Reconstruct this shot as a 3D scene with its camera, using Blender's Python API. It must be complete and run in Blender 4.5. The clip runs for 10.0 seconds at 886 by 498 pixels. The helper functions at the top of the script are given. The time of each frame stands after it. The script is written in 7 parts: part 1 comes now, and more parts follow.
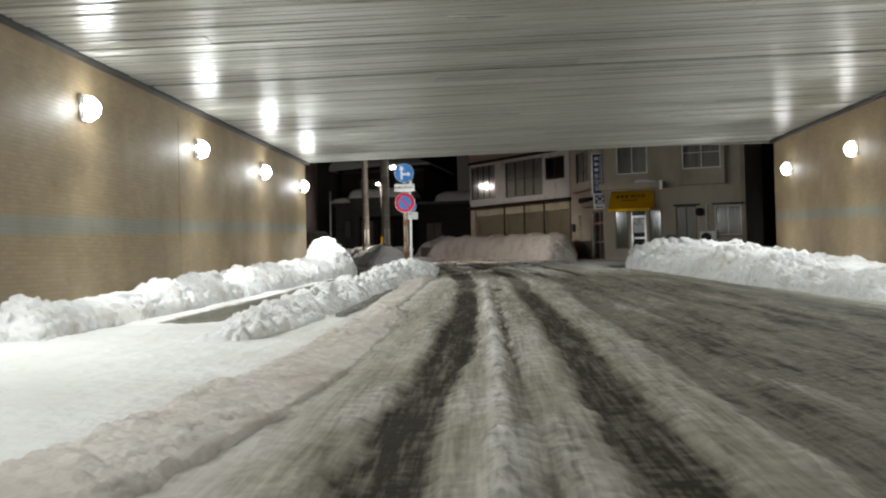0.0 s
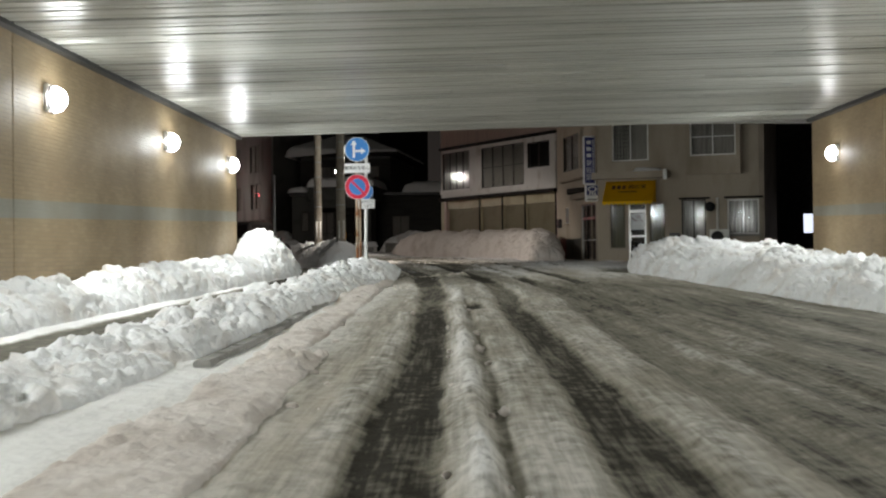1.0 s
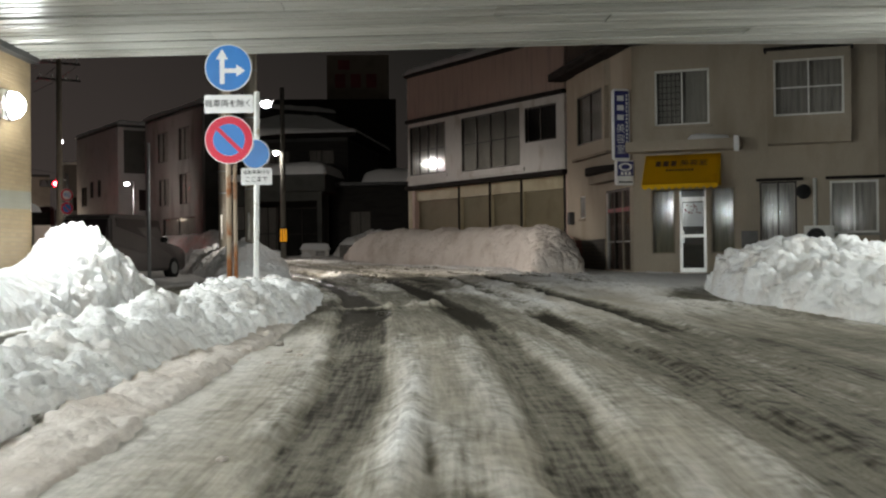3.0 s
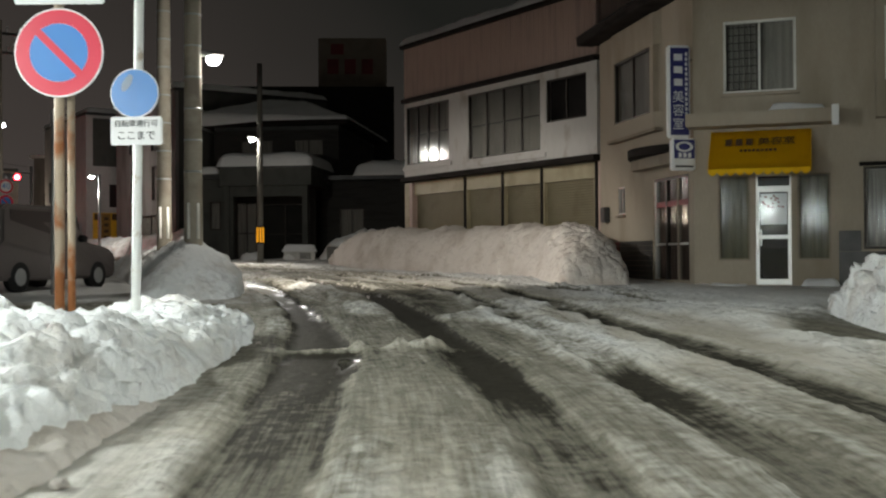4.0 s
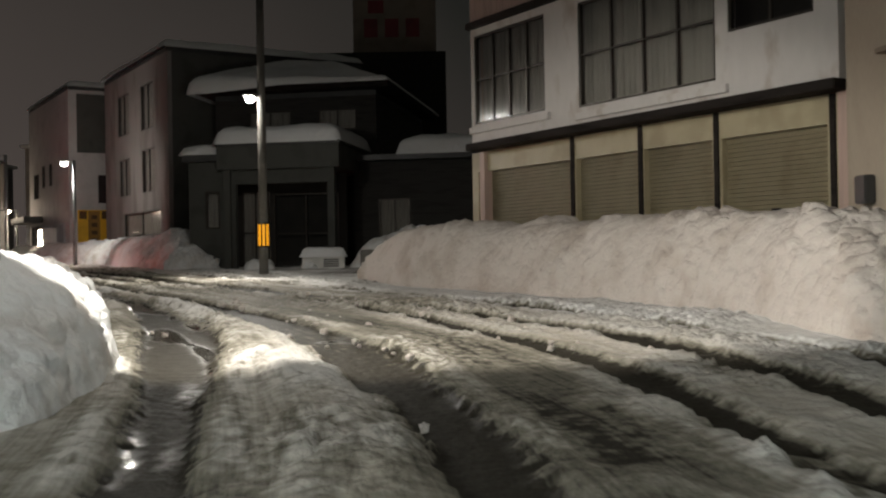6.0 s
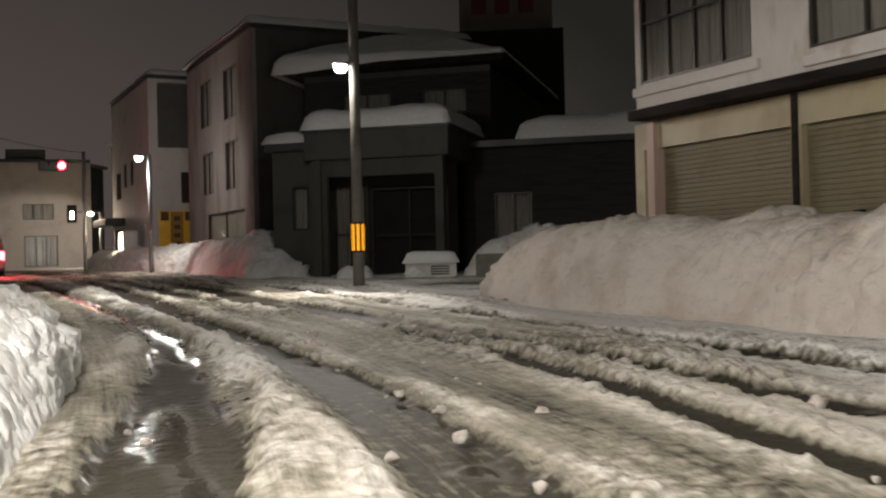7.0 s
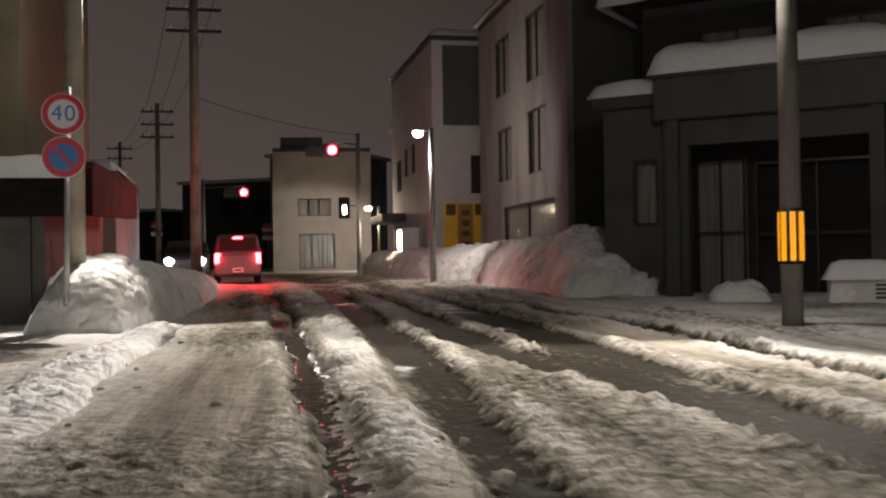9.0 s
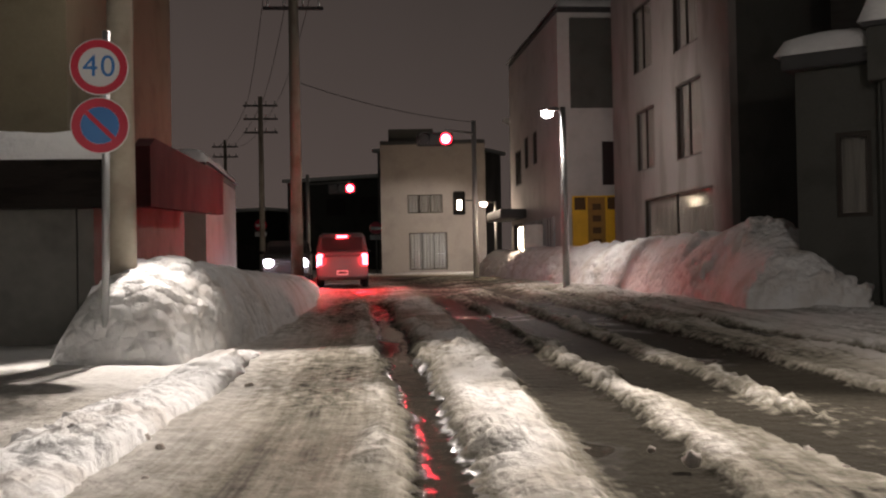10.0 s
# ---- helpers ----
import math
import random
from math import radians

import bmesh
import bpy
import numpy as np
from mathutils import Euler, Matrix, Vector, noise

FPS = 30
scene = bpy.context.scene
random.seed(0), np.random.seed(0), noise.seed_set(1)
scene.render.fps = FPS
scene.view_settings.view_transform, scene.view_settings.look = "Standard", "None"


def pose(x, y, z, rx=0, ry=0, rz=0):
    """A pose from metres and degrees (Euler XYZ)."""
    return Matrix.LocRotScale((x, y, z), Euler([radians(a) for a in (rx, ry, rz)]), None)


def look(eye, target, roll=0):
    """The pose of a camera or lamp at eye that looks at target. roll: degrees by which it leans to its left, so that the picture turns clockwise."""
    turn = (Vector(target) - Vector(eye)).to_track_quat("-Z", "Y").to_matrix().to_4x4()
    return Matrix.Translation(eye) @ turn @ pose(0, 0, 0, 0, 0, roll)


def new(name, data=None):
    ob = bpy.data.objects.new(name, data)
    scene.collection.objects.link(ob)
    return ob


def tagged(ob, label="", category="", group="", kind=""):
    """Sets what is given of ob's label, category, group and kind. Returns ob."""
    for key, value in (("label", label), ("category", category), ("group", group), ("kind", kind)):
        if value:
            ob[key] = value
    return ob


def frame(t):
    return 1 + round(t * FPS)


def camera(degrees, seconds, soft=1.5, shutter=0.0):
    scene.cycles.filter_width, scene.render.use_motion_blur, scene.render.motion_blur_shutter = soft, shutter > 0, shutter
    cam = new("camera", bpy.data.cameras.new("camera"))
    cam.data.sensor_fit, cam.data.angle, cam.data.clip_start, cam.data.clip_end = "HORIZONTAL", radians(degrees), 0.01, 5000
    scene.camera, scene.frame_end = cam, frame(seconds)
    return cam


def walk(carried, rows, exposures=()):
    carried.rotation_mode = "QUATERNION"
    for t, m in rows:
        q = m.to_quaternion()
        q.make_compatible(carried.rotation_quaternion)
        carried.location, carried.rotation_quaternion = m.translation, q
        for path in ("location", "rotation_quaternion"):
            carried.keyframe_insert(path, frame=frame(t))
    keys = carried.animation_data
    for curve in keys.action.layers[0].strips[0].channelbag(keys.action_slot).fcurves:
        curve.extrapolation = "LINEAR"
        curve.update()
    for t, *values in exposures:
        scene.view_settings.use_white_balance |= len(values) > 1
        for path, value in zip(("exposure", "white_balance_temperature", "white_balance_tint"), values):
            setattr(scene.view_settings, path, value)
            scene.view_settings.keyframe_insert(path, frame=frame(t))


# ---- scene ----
cam = camera(44.8, 10.0, soft=2.2, shutter=0.15)
METRES, EYE, TILT, LEAN, TURN = 63.158, 1.2, 0.0, 0.0, 0.0
ROWS = [
    (0.0, 0.0, 0.0, 0.0, 0.02, 0.63, 1.45),
    (0.5, 0.0015, 0.0613, 0.0008, -0.9, 0.42, 1.15),
    (1.0, 0.0041, 0.1207, 0.002, -1.52, 0.37, 0.61),
    (1.5, 0.0074, 0.178, 0.0032, -2.19, 0.4, 1.53),
    (2.0, 0.0099, 0.2336, 0.0041, -2.55, 0.37, 0.97),
    (2.5, 0.0125, 0.2882, 0.005, -2.78, 0.36, 0.77),
    (4.0, 0.0203, 0.4528, 0.0068, -2.73, 0.51, 0.36),
    (4.5, 0.0206, 0.5053, 0.0079, -2.73, 0.51, 0.27),
    (5.0, 0.0203, 0.5575, 0.0086, -2.53, 0.55, 0.04),
    (6.5, 0.0096, 0.7105, 0.0129, 2.1, 0.4, 1.51),
    (7.0, 0.0015, 0.7591, 0.0141, 5.12, 0.52, 1.37),
    (7.5, -0.0099, 0.8055, 0.0149, 9.1, 0.63, 1.04),
    (8.0, -0.0238, 0.8482, 0.0157, 13.02, 0.74, 0.17),
    (8.5, -0.0386, 0.8858, 0.0171, 16.63, 0.78, 0.2),
    (9.0, -0.0546, 0.9204, 0.0182, 20.16, 0.78, 0.87),
    (9.5, -0.072, 0.9514, 0.0184, 24.01, 0.86, 0.3),
    (10.0, -0.0876, 0.9797, 0.0192, 25.87, 0.85, 1.09),
]
walk(cam, [(t, pose(0, 0, EYE, TILT, LEAN, TURN) @ pose(METRES * x, METRES * y, METRES * z, 90 + pitch, roll, yaw)) for t, x, y, z, yaw, pitch, roll in ROWS],
     exposures=[(0.0, -0.08, 6900, 14), (2.7, 0.10, 6900, 14), (4.0, 0.46, 6800, 9), (5.2, 0.66, 6800, 9), (6.3, 0.62, 6900, 11), (7.5, 0.92, 7000, 13), (8.2, 0.90, 7000, 14), (8.6, 0.72, 7050, 15), (9.2, 0.72, 7100, 17), (10.0, 0.76, 7150, 19)])

# ---- night sky and lamps ----
world = bpy.data.worlds.new("night_sky")
scene.world = world
world.use_nodes = True
wn, wl = world.node_tree.nodes, world.node_tree.links
wbg = wn["Background"]
wbg.inputs["Strength"].default_value = 1.0
# low cloud lit by the town: brighter towards the far end of the street and the horizon
wco = wn.new("ShaderNodeTexCoord")
wdot = wn.new("ShaderNodeVectorMath")
wdot.operation = "DOT_PRODUCT"
wdot.inputs[1].default_value = (-0.75, 0.66, -0.9)
wmr = wn.new("ShaderNodeMapRange")
wmr.inputs["From Min"].default_value, wmr.inputs["From Max"].default_value = 0.42, 0.90
wno = wn.new("ShaderNodeTexNoise")
wno.inputs["Scale"].default_value = 1.8
wno.inputs["Detail"].default_value = 5
wad = wn.new("ShaderNodeMath")
wad.operation = "MULTIPLY_ADD"
wad.inputs[1].default_value, wad.inputs[2].default_value = 0.5, -0.25
wsum = wn.new("ShaderNodeMath")
wra = wn.new("ShaderNodeValToRGB")
wra.color_ramp.elements[0].color = (0.0085, 0.0088, 0.0080, 1)
wra.color_ramp.elements[1].color = (0.046, 0.0385, 0.0362, 1)
wl.new(wco.outputs["Generated"], wdot.inputs[0])
wl.new(wdot.outputs["Value"], wmr.inputs["Value"])
wl.new(wco.outputs["Generated"], wno.inputs["Vector"])
wl.new(wno.outputs["Fac"], wad.inputs[0])
wl.new(wmr.outputs["Result"], wsum.inputs[0])
wl.new(wad.outputs[0], wsum.inputs[1])
wl.new(wsum.outputs[0], wra.inputs["Fac"])
wl.new(wra.outputs["Color"], wbg.inputs["Color"])


def lamp(name, place, watts, colour=(1, 1, 1), radius=0.12, aim=None, spread=160, blend=0.6):
    """A lamp's light: a point, or a wide spot where the housing shades its back."""
    data = bpy.data.lights.new(name, "SPOT" if aim else "POINT")
    data.energy, data.color, data.shadow_soft_size = watts, colour, radius
    ob = new(name, data)
    if aim:
        data.spot_size, data.spot_blend = radians(spread), blend
        ob.matrix_world = look(place, aim)
    else:
        ob.location = place
    return ob


COOL, STREET_TINT, WARM, RED = (0.86, 0.97, 1.0), (0.985, 0.97, 0.925), (1.0, 0.86, 0.68), (1.0, 0.03, 0.05)
TUNNEL_W, STREET_W = 800, 70

# ---- shape of the ground ----
GY = (-80, 0, 12, 26, 38, 50, 60, 72, 80, 95, 130, 900)
GZ = (-1.4, 0.02, 0.24, 0.46, 0.70, 1.0, 1.22, 1.5, 1.65, 1.9, 2.3, 2.3)


def ground_z(y):
    return np.interp(y, GY, GZ)


def hash2(i, j, seed):
    v = np.sin(i * 127.1 + j * 311.7 + seed * 74.7) * 43758.5453
    return v - np.floor(v)


def vnoise(x, y, seed=0):
    i, j = np.floor(x), np.floor(y)
    u, v = x - i, y - j
    u, v = u * u * (3 - 2 * u), v * v * (3 - 2 * v)
    a, b, c, d = hash2(i, j, seed), hash2(i + 1, j, seed), hash2(i, j + 1, seed), hash2(i + 1, j + 1, seed)
    return (a * (1 - u) + b * u) * (1 - v) + (c * (1 - u) + d * u) * v


def fbm(x, y, seed=0, octaves=4):
    total, amp, norm = 0.0, 1.0, 0.0
    for k in range(octaves):
        total = total + amp * (vnoise(x * 2 ** k, y * 2 ** k, seed + k) - 0.5)
        norm += amp
        amp *= 0.5
    return total / norm * 2


def cells(x, y, seed=0):
    """Rounded lumps: 1 in the middle of each cell, falling to 0 at its rim."""
    i, j = np.floor(x), np.floor(y)
    best = np.full(np.shape(x), 9.0)
    for a in (-1, 0, 1):
        for b in (-1, 0, 1):
            px, py = i + a + hash2(i + a, j + b, seed), j + b + hash2(i + a, j + b, seed + 5)
            best = np.minimum(best, (px - x) ** 2 + (py - y) ** 2)
    return np.sqrt(np.clip(1 - best / 0.6, 0, 1))


def blocks(x, y, seed=0, crack=0.28):
    """Broken clods: flat tops of uneven height with cracks between them."""
    i, j = np.floor(x), np.floor(y)
    f1, f2, tall = np.full(np.shape(x), 9.0), np.full(np.shape(x), 9.0), np.zeros(np.shape(x))
    for a in (-1, 0, 1):
        for b in (-1, 0, 1):
            px, py = i + a + hash2(i + a, j + b, seed), j + b + hash2(i + a, j + b, seed + 5)
            d = np.hypot(px - x, py - y)
            first = d < f1
            f2 = np.where(first, f1, np.minimum(f2, d))
            tall = np.where(first, hash2(i + a, j + b, seed + 9), tall)
            f1 = np.minimum(f1, d)
    k = np.clip((f2 - f1) / crack, 0, 1)
    return (0.25 + 0.75 * tall) * k * (2 - k)


def near_line(x, y, line):
    """Distance from points to a polyline."""
    best = np.full(np.shape(x), 1e9)
    for (ax, ay), (bx, by) in zip(line, line[1:]):
        dx, dy = bx - ax, by - ay
        t = np.clip(((x - ax) * dx + (y - ay) * dy) / (dx * dx + dy * dy), 0, 1)
        best = np.minimum(best, (x - ax - t * dx) ** 2 + (y - ay - t * dy) ** 2)
    return np.sqrt(best)


def lane_frame(x, y, line):
    """Distance across (signed, right positive) and along a polyline."""
    best, across, along, run = np.full(np.shape(x), 1e9), np.zeros(np.shape(x)), np.zeros(np.shape(x)), 0.0
    for (ax, ay), (bx, by) in zip(line, line[1:]):
        dx, dy = bx - ax, by - ay
        ln = math.hypot(dx, dy)
        t = np.clip(((x - ax) * dx + (y - ay) * dy) / ln ** 2, 0, 1)
        d = (x - ax - t * dx) ** 2 + (y - ay - t * dy) ** 2
        side = np.sign((x - ax) * dy - (y - ay) * dx)
        closer = d < best
        best = np.where(closer, d, best)
        across = np.where(closer, side * np.sqrt(d), across)
        along = np.where(closer, run + t * ln, along)
        run += ln
    return across, along


def curve_through(points, step=1.0):
    """A smooth line through the points."""
    p = np.array(points, float)
    p = np.vstack([2 * p[0] - p[1], p, 2 * p[-1] - p[-2]])
    out = []
    for k in range(1, len(p) - 2):
        a, b, c, d = p[k - 1], p[k], p[k + 1], p[k + 2]
        n = max(2, int(np.linalg.norm(c - b) / step))
        for t in np.arange(n) / n:
            out.append(0.5 * (2 * b + (c - a) * t + (2 * a - 5 * b + 4 * c - d) * t ** 2 + (3 * b - a - 3 * c + d) * t ** 3))
    out.append(p[-2])
    return np.array(out)


# ---- materials ----
def material(name, colour, rough=0.6, metal=0.0, vary=0.12, grain=8.0, bump=0.15, bump_size=0.01, second=None, second_size=1.2, second_at=(0.5, 0.65),
             emit=None, stretch=(1, 1, 1), random_tint=0.0):
    """A surface with fine grain, larger stains (towards second) and relief, in metres."""
    m = bpy.data.materials.new(name)
    m.use_nodes = True
    n, l = m.node_tree.nodes, m.node_tree.links
    b = n["Principled BSDF"]
    co = n.new("ShaderNodeTexCoord")
    mp = n.new("ShaderNodeMapping")
    mp.inputs["Scale"].default_value = stretch
    l.new(co.outputs["Object"], mp.inputs["Vector"])
    fine = n.new("ShaderNodeTexNoise")
    fine.inputs["Scale"].default_value = grain
    fine.inputs["Detail"].default_value = 6
    l.new(mp.outputs["Vector"], fine.inputs["Vector"])
    large = n.new("ShaderNodeTexNoise")
    large.inputs["Scale"].default_value = second_size
    large.inputs["Detail"].default_value = 5
    l.new(mp.outputs["Vector"], large.inputs["Vector"])
    lo = tuple(c * (1 - vary) for c in colour)
    hi = tuple(min(1, c * (1 + vary)) for c in colour)
    mix = n.new("ShaderNodeMix")
    mix.data_type = "RGBA"
    mix.inputs["A"].default_value, mix.inputs["B"].default_value = (*lo, 1), (*hi, 1)
    l.new(fine.outputs["Fac"], mix.inputs["Factor"])
    ramp = n.new("ShaderNodeMapRange")
    ramp.inputs["From Min"].default_value, ramp.inputs["From Max"].default_value = second_at
    l.new(large.outputs["Fac"], ramp.inputs["Value"])
    mix2 = n.new("ShaderNodeMix")
    mix2.data_type = "RGBA"
    l.new(ramp.outputs["Result"], mix2.inputs["Factor"])
    l.new(mix.outputs["Result"], mix2.inputs["A"])
    mix2.inputs["B"].default_value = (*(second or tuple(c * (1 - 1.6 * vary) for c in colour)), 1)
    last = mix2.outputs["Result"]
    if random_tint:
        info = n.new("ShaderNodeObjectInfo")
        hsv = n.new("ShaderNodeHueSaturation")
        mr = n.new("ShaderNodeMapRange")
        mr.inputs["To Min"].default_value, mr.inputs["To Max"].default_value = 1 - random_tint, 1 + random_tint
        l.new(info.outputs["Random"], mr.inputs["Value"])
        l.new(mr.outputs["Result"], hsv.inputs["Value"])
        l.new(last, hsv.inputs["Color"])
        last = hsv.outputs["Color"]
    l.new(last, b.inputs["Base Color"])
    rr = n.new("ShaderNodeMapRange")
    rr.inputs["To Min"].default_value, rr.inputs["To Max"].default_value = max(0.03, rough * 0.8), min(1, rough * 1.2)
    l.new(large.outputs["Fac"], rr.inputs["Value"])
    l.new(rr.outputs["Result"], b.inputs["Roughness"])
    b.inputs["Metallic"].default_value = metal
    if rough >= 0.6:
        b.inputs["Specular IOR Level"].default_value = 0.15
    if bump:
        bp = n.new("ShaderNodeBump")
        bp.inputs["Strength"].default_value, bp.inputs["Distance"].default_value = bump, bump_size
        l.new(fine.outputs["Fac"], bp.inputs["Height"])
        l.new(bp.outputs["Normal"], b.inputs["Normal"])
    if emit:
        b.inputs["Emission Color"].default_value = (*emit[0], 1)
        b.inputs["Emission Strength"].default_value = emit[1]
    return m


def brick_material(name):
    """Small ochre wall tiles in running bond with dirty joints."""
    m = material(name, (0.40, 0.30, 0.17), 0.55, vary=0.1, grain=14, bump=0.1)
    n, l = m.node_tree.nodes, m.node_tree.links
    b = n["Principled BSDF"]
    co = n.new("ShaderNodeTexCoord")
    sep, com = n.new("ShaderNodeSeparateXYZ"), n.new("ShaderNodeCombineXYZ")
    l.new(co.outputs["Object"], sep.inputs[0])
    l.new(sep.outputs["Y"], com.inputs["X"])
    l.new(sep.outputs["Z"], com.inputs["Y"])
    br = n.new("ShaderNodeTexBrick")
    br.inputs["Scale"].default_value = 1.0
    br.inputs["Brick Width"].default_value, br.inputs["Row Height"].default_value = 0.23, 0.072
    br.inputs["Mortar Size"].default_value, br.inputs["Mortar Smooth"].default_value = 0.008, 0.3
    br.inputs["Color1"].default_value, br.inputs["Color2"].default_value = (0.345, 0.255, 0.148, 1), (0.29, 0.21, 0.118, 1)
    br.inputs["Mortar"].default_value = (0.27, 0.205, 0.125, 1)
    l.new(com.outputs[0], br.inputs["Vector"])
    # a band of blue-grey tiles along the wall
    band = n.new("ShaderNodeMapRange")
    band.interpolation_type = "SMOOTHSTEP"
    follow = n.new("ShaderNodeMath")
    follow.operation = "MULTIPLY_ADD"
    follow.inputs[1].default_value, follow.inputs[2].default_value = -0.028, -2.58
    l.new(sep.outputs["Y"], follow.inputs[0])
    add = n.new("ShaderNodeMath")
    l.new(sep.outputs["Z"], add.inputs[0])
    l.new(follow.outputs[0], add.inputs[1])
    ab = n.new("ShaderNodeMath")
    ab.operation = "ABSOLUTE"
    l.new(add.outputs[0], ab.inputs[0])
    less = n.new("ShaderNodeMath")
    less.operation = "LESS_THAN"
    less.inputs[1].default_value = 0.15
    l.new(ab.outputs[0], less.inputs[0])
    tint = n.new("ShaderNodeMix")
    tint.data_type, tint.blend_type = "RGBA", "MIX"
    tint.inputs["B"].default_value = (0.22, 0.24, 0.22, 1)
    soft = n.new("ShaderNodeMath")
    soft.operation = "MULTIPLY"
    soft.inputs[1].default_value = 0.75
    l.new(less.outputs[0], soft.inputs[0])
    l.new(soft.outputs[0], tint.inputs["Factor"])
    l.new(br.outputs["Color"], tint.inputs["A"])
    stain = n.new("ShaderNodeTexNoise")
    stain.inputs["Scale"].default_value, stain.inputs["Detail"].default_value = 0.9, 6
    l.new(co.outputs["Object"], stain.inputs["Vector"])
    dirt = n.new("ShaderNodeMix")
    dirt.data_type, dirt.blend_type = "RGBA", "MULTIPLY"
    dirt.inputs["Factor"].default_value = 0.55
    rmp = n.new("ShaderNodeValToRGB")
    rmp.color_ramp.elements[0].position, rmp.color_ramp.elements[0].color = 0.3, (0.55, 0.5, 0.45, 1)
    rmp.color_ramp.elements[1].position, rmp.color_ramp.elements[1].color = 0.65, (1, 1, 1, 1)
    l.new(stain.outputs["Fac"], rmp.inputs["Fac"])
    l.new(tint.outputs["Result"], dirt.inputs["A"])
    l.new(rmp.outputs["Color"], dirt.inputs["B"])
    l.new(dirt.outputs["Result"], b.inputs["Base Color"])
    bp = n.new("ShaderNodeBump")
    bp.invert = True
    bp.inputs["Strength"].default_value, bp.inputs["Distance"].default_value = 0.6, 0.008
    l.new(br.outputs["Fac"], bp.inputs["Height"])
    l.new(bp.outputs["Normal"], b.inputs["Normal"])
    return m


def snow_material(name, clean=(0.80, 0.80, 0.79), dirty=(0.60, 0.55, 0.50), dirt_at=(0.48, 0.75), relief=0.55):
    m = material(name, clean, 0.75, vary=0.05, grain=22, bump=0.5, bump_size=0.02, second=dirty, second_size=1.4, second_at=dirt_at)
    n, l = m.node_tree.nodes, m.node_tree.links
    b = n["Principled BSDF"]
    b.inputs["Subsurface Weight"].default_value = 0.0
    co = n["Texture Coordinate"]
    lumps = n.new("ShaderNodeTexNoise")
    lumps.inputs["Scale"].default_value, lumps.inputs["Detail"].default_value = 6.0, 8
    l.new(co.outputs["Object"], lumps.inputs["Vector"])
    bp = n.new("ShaderNodeBump")
    bp.inputs["Strength"].default_value, bp.inputs["Distance"].default_value = 0.45, 0.09
    l.new(lumps.outputs["Fac"], bp.inputs["Height"])
    l.new(n["Bump"].outputs["Normal"], bp.inputs["Normal"])
    clod = n.new("ShaderNodeTexVoronoi")
    clod.feature = "F1"
    clod.inputs["Scale"].default_value = 7.0
    warp = n.new("ShaderNodeMix")
    warp.data_type = "VECTOR"
    warp.inputs["Factor"].default_value = 0.12
    l.new(co.outputs["Object"], warp.inputs["A"])
    l.new(lumps.outputs["Color"], warp.inputs["B"])
    l.new(warp.outputs["Result"], clod.inputs["Vector"])
    bc = n.new("ShaderNodeBump")
    bc.invert = True
    bc.inputs["Strength"].default_value, bc.inputs["Distance"].default_value = relief, 0.10
    l.new(clod.outputs["Distance"], bc.inputs["Height"])
    l.new(bp.outputs["Normal"], bc.inputs["Normal"])
    l.new(bc.outputs["Normal"], b.inputs["Normal"])
    return m


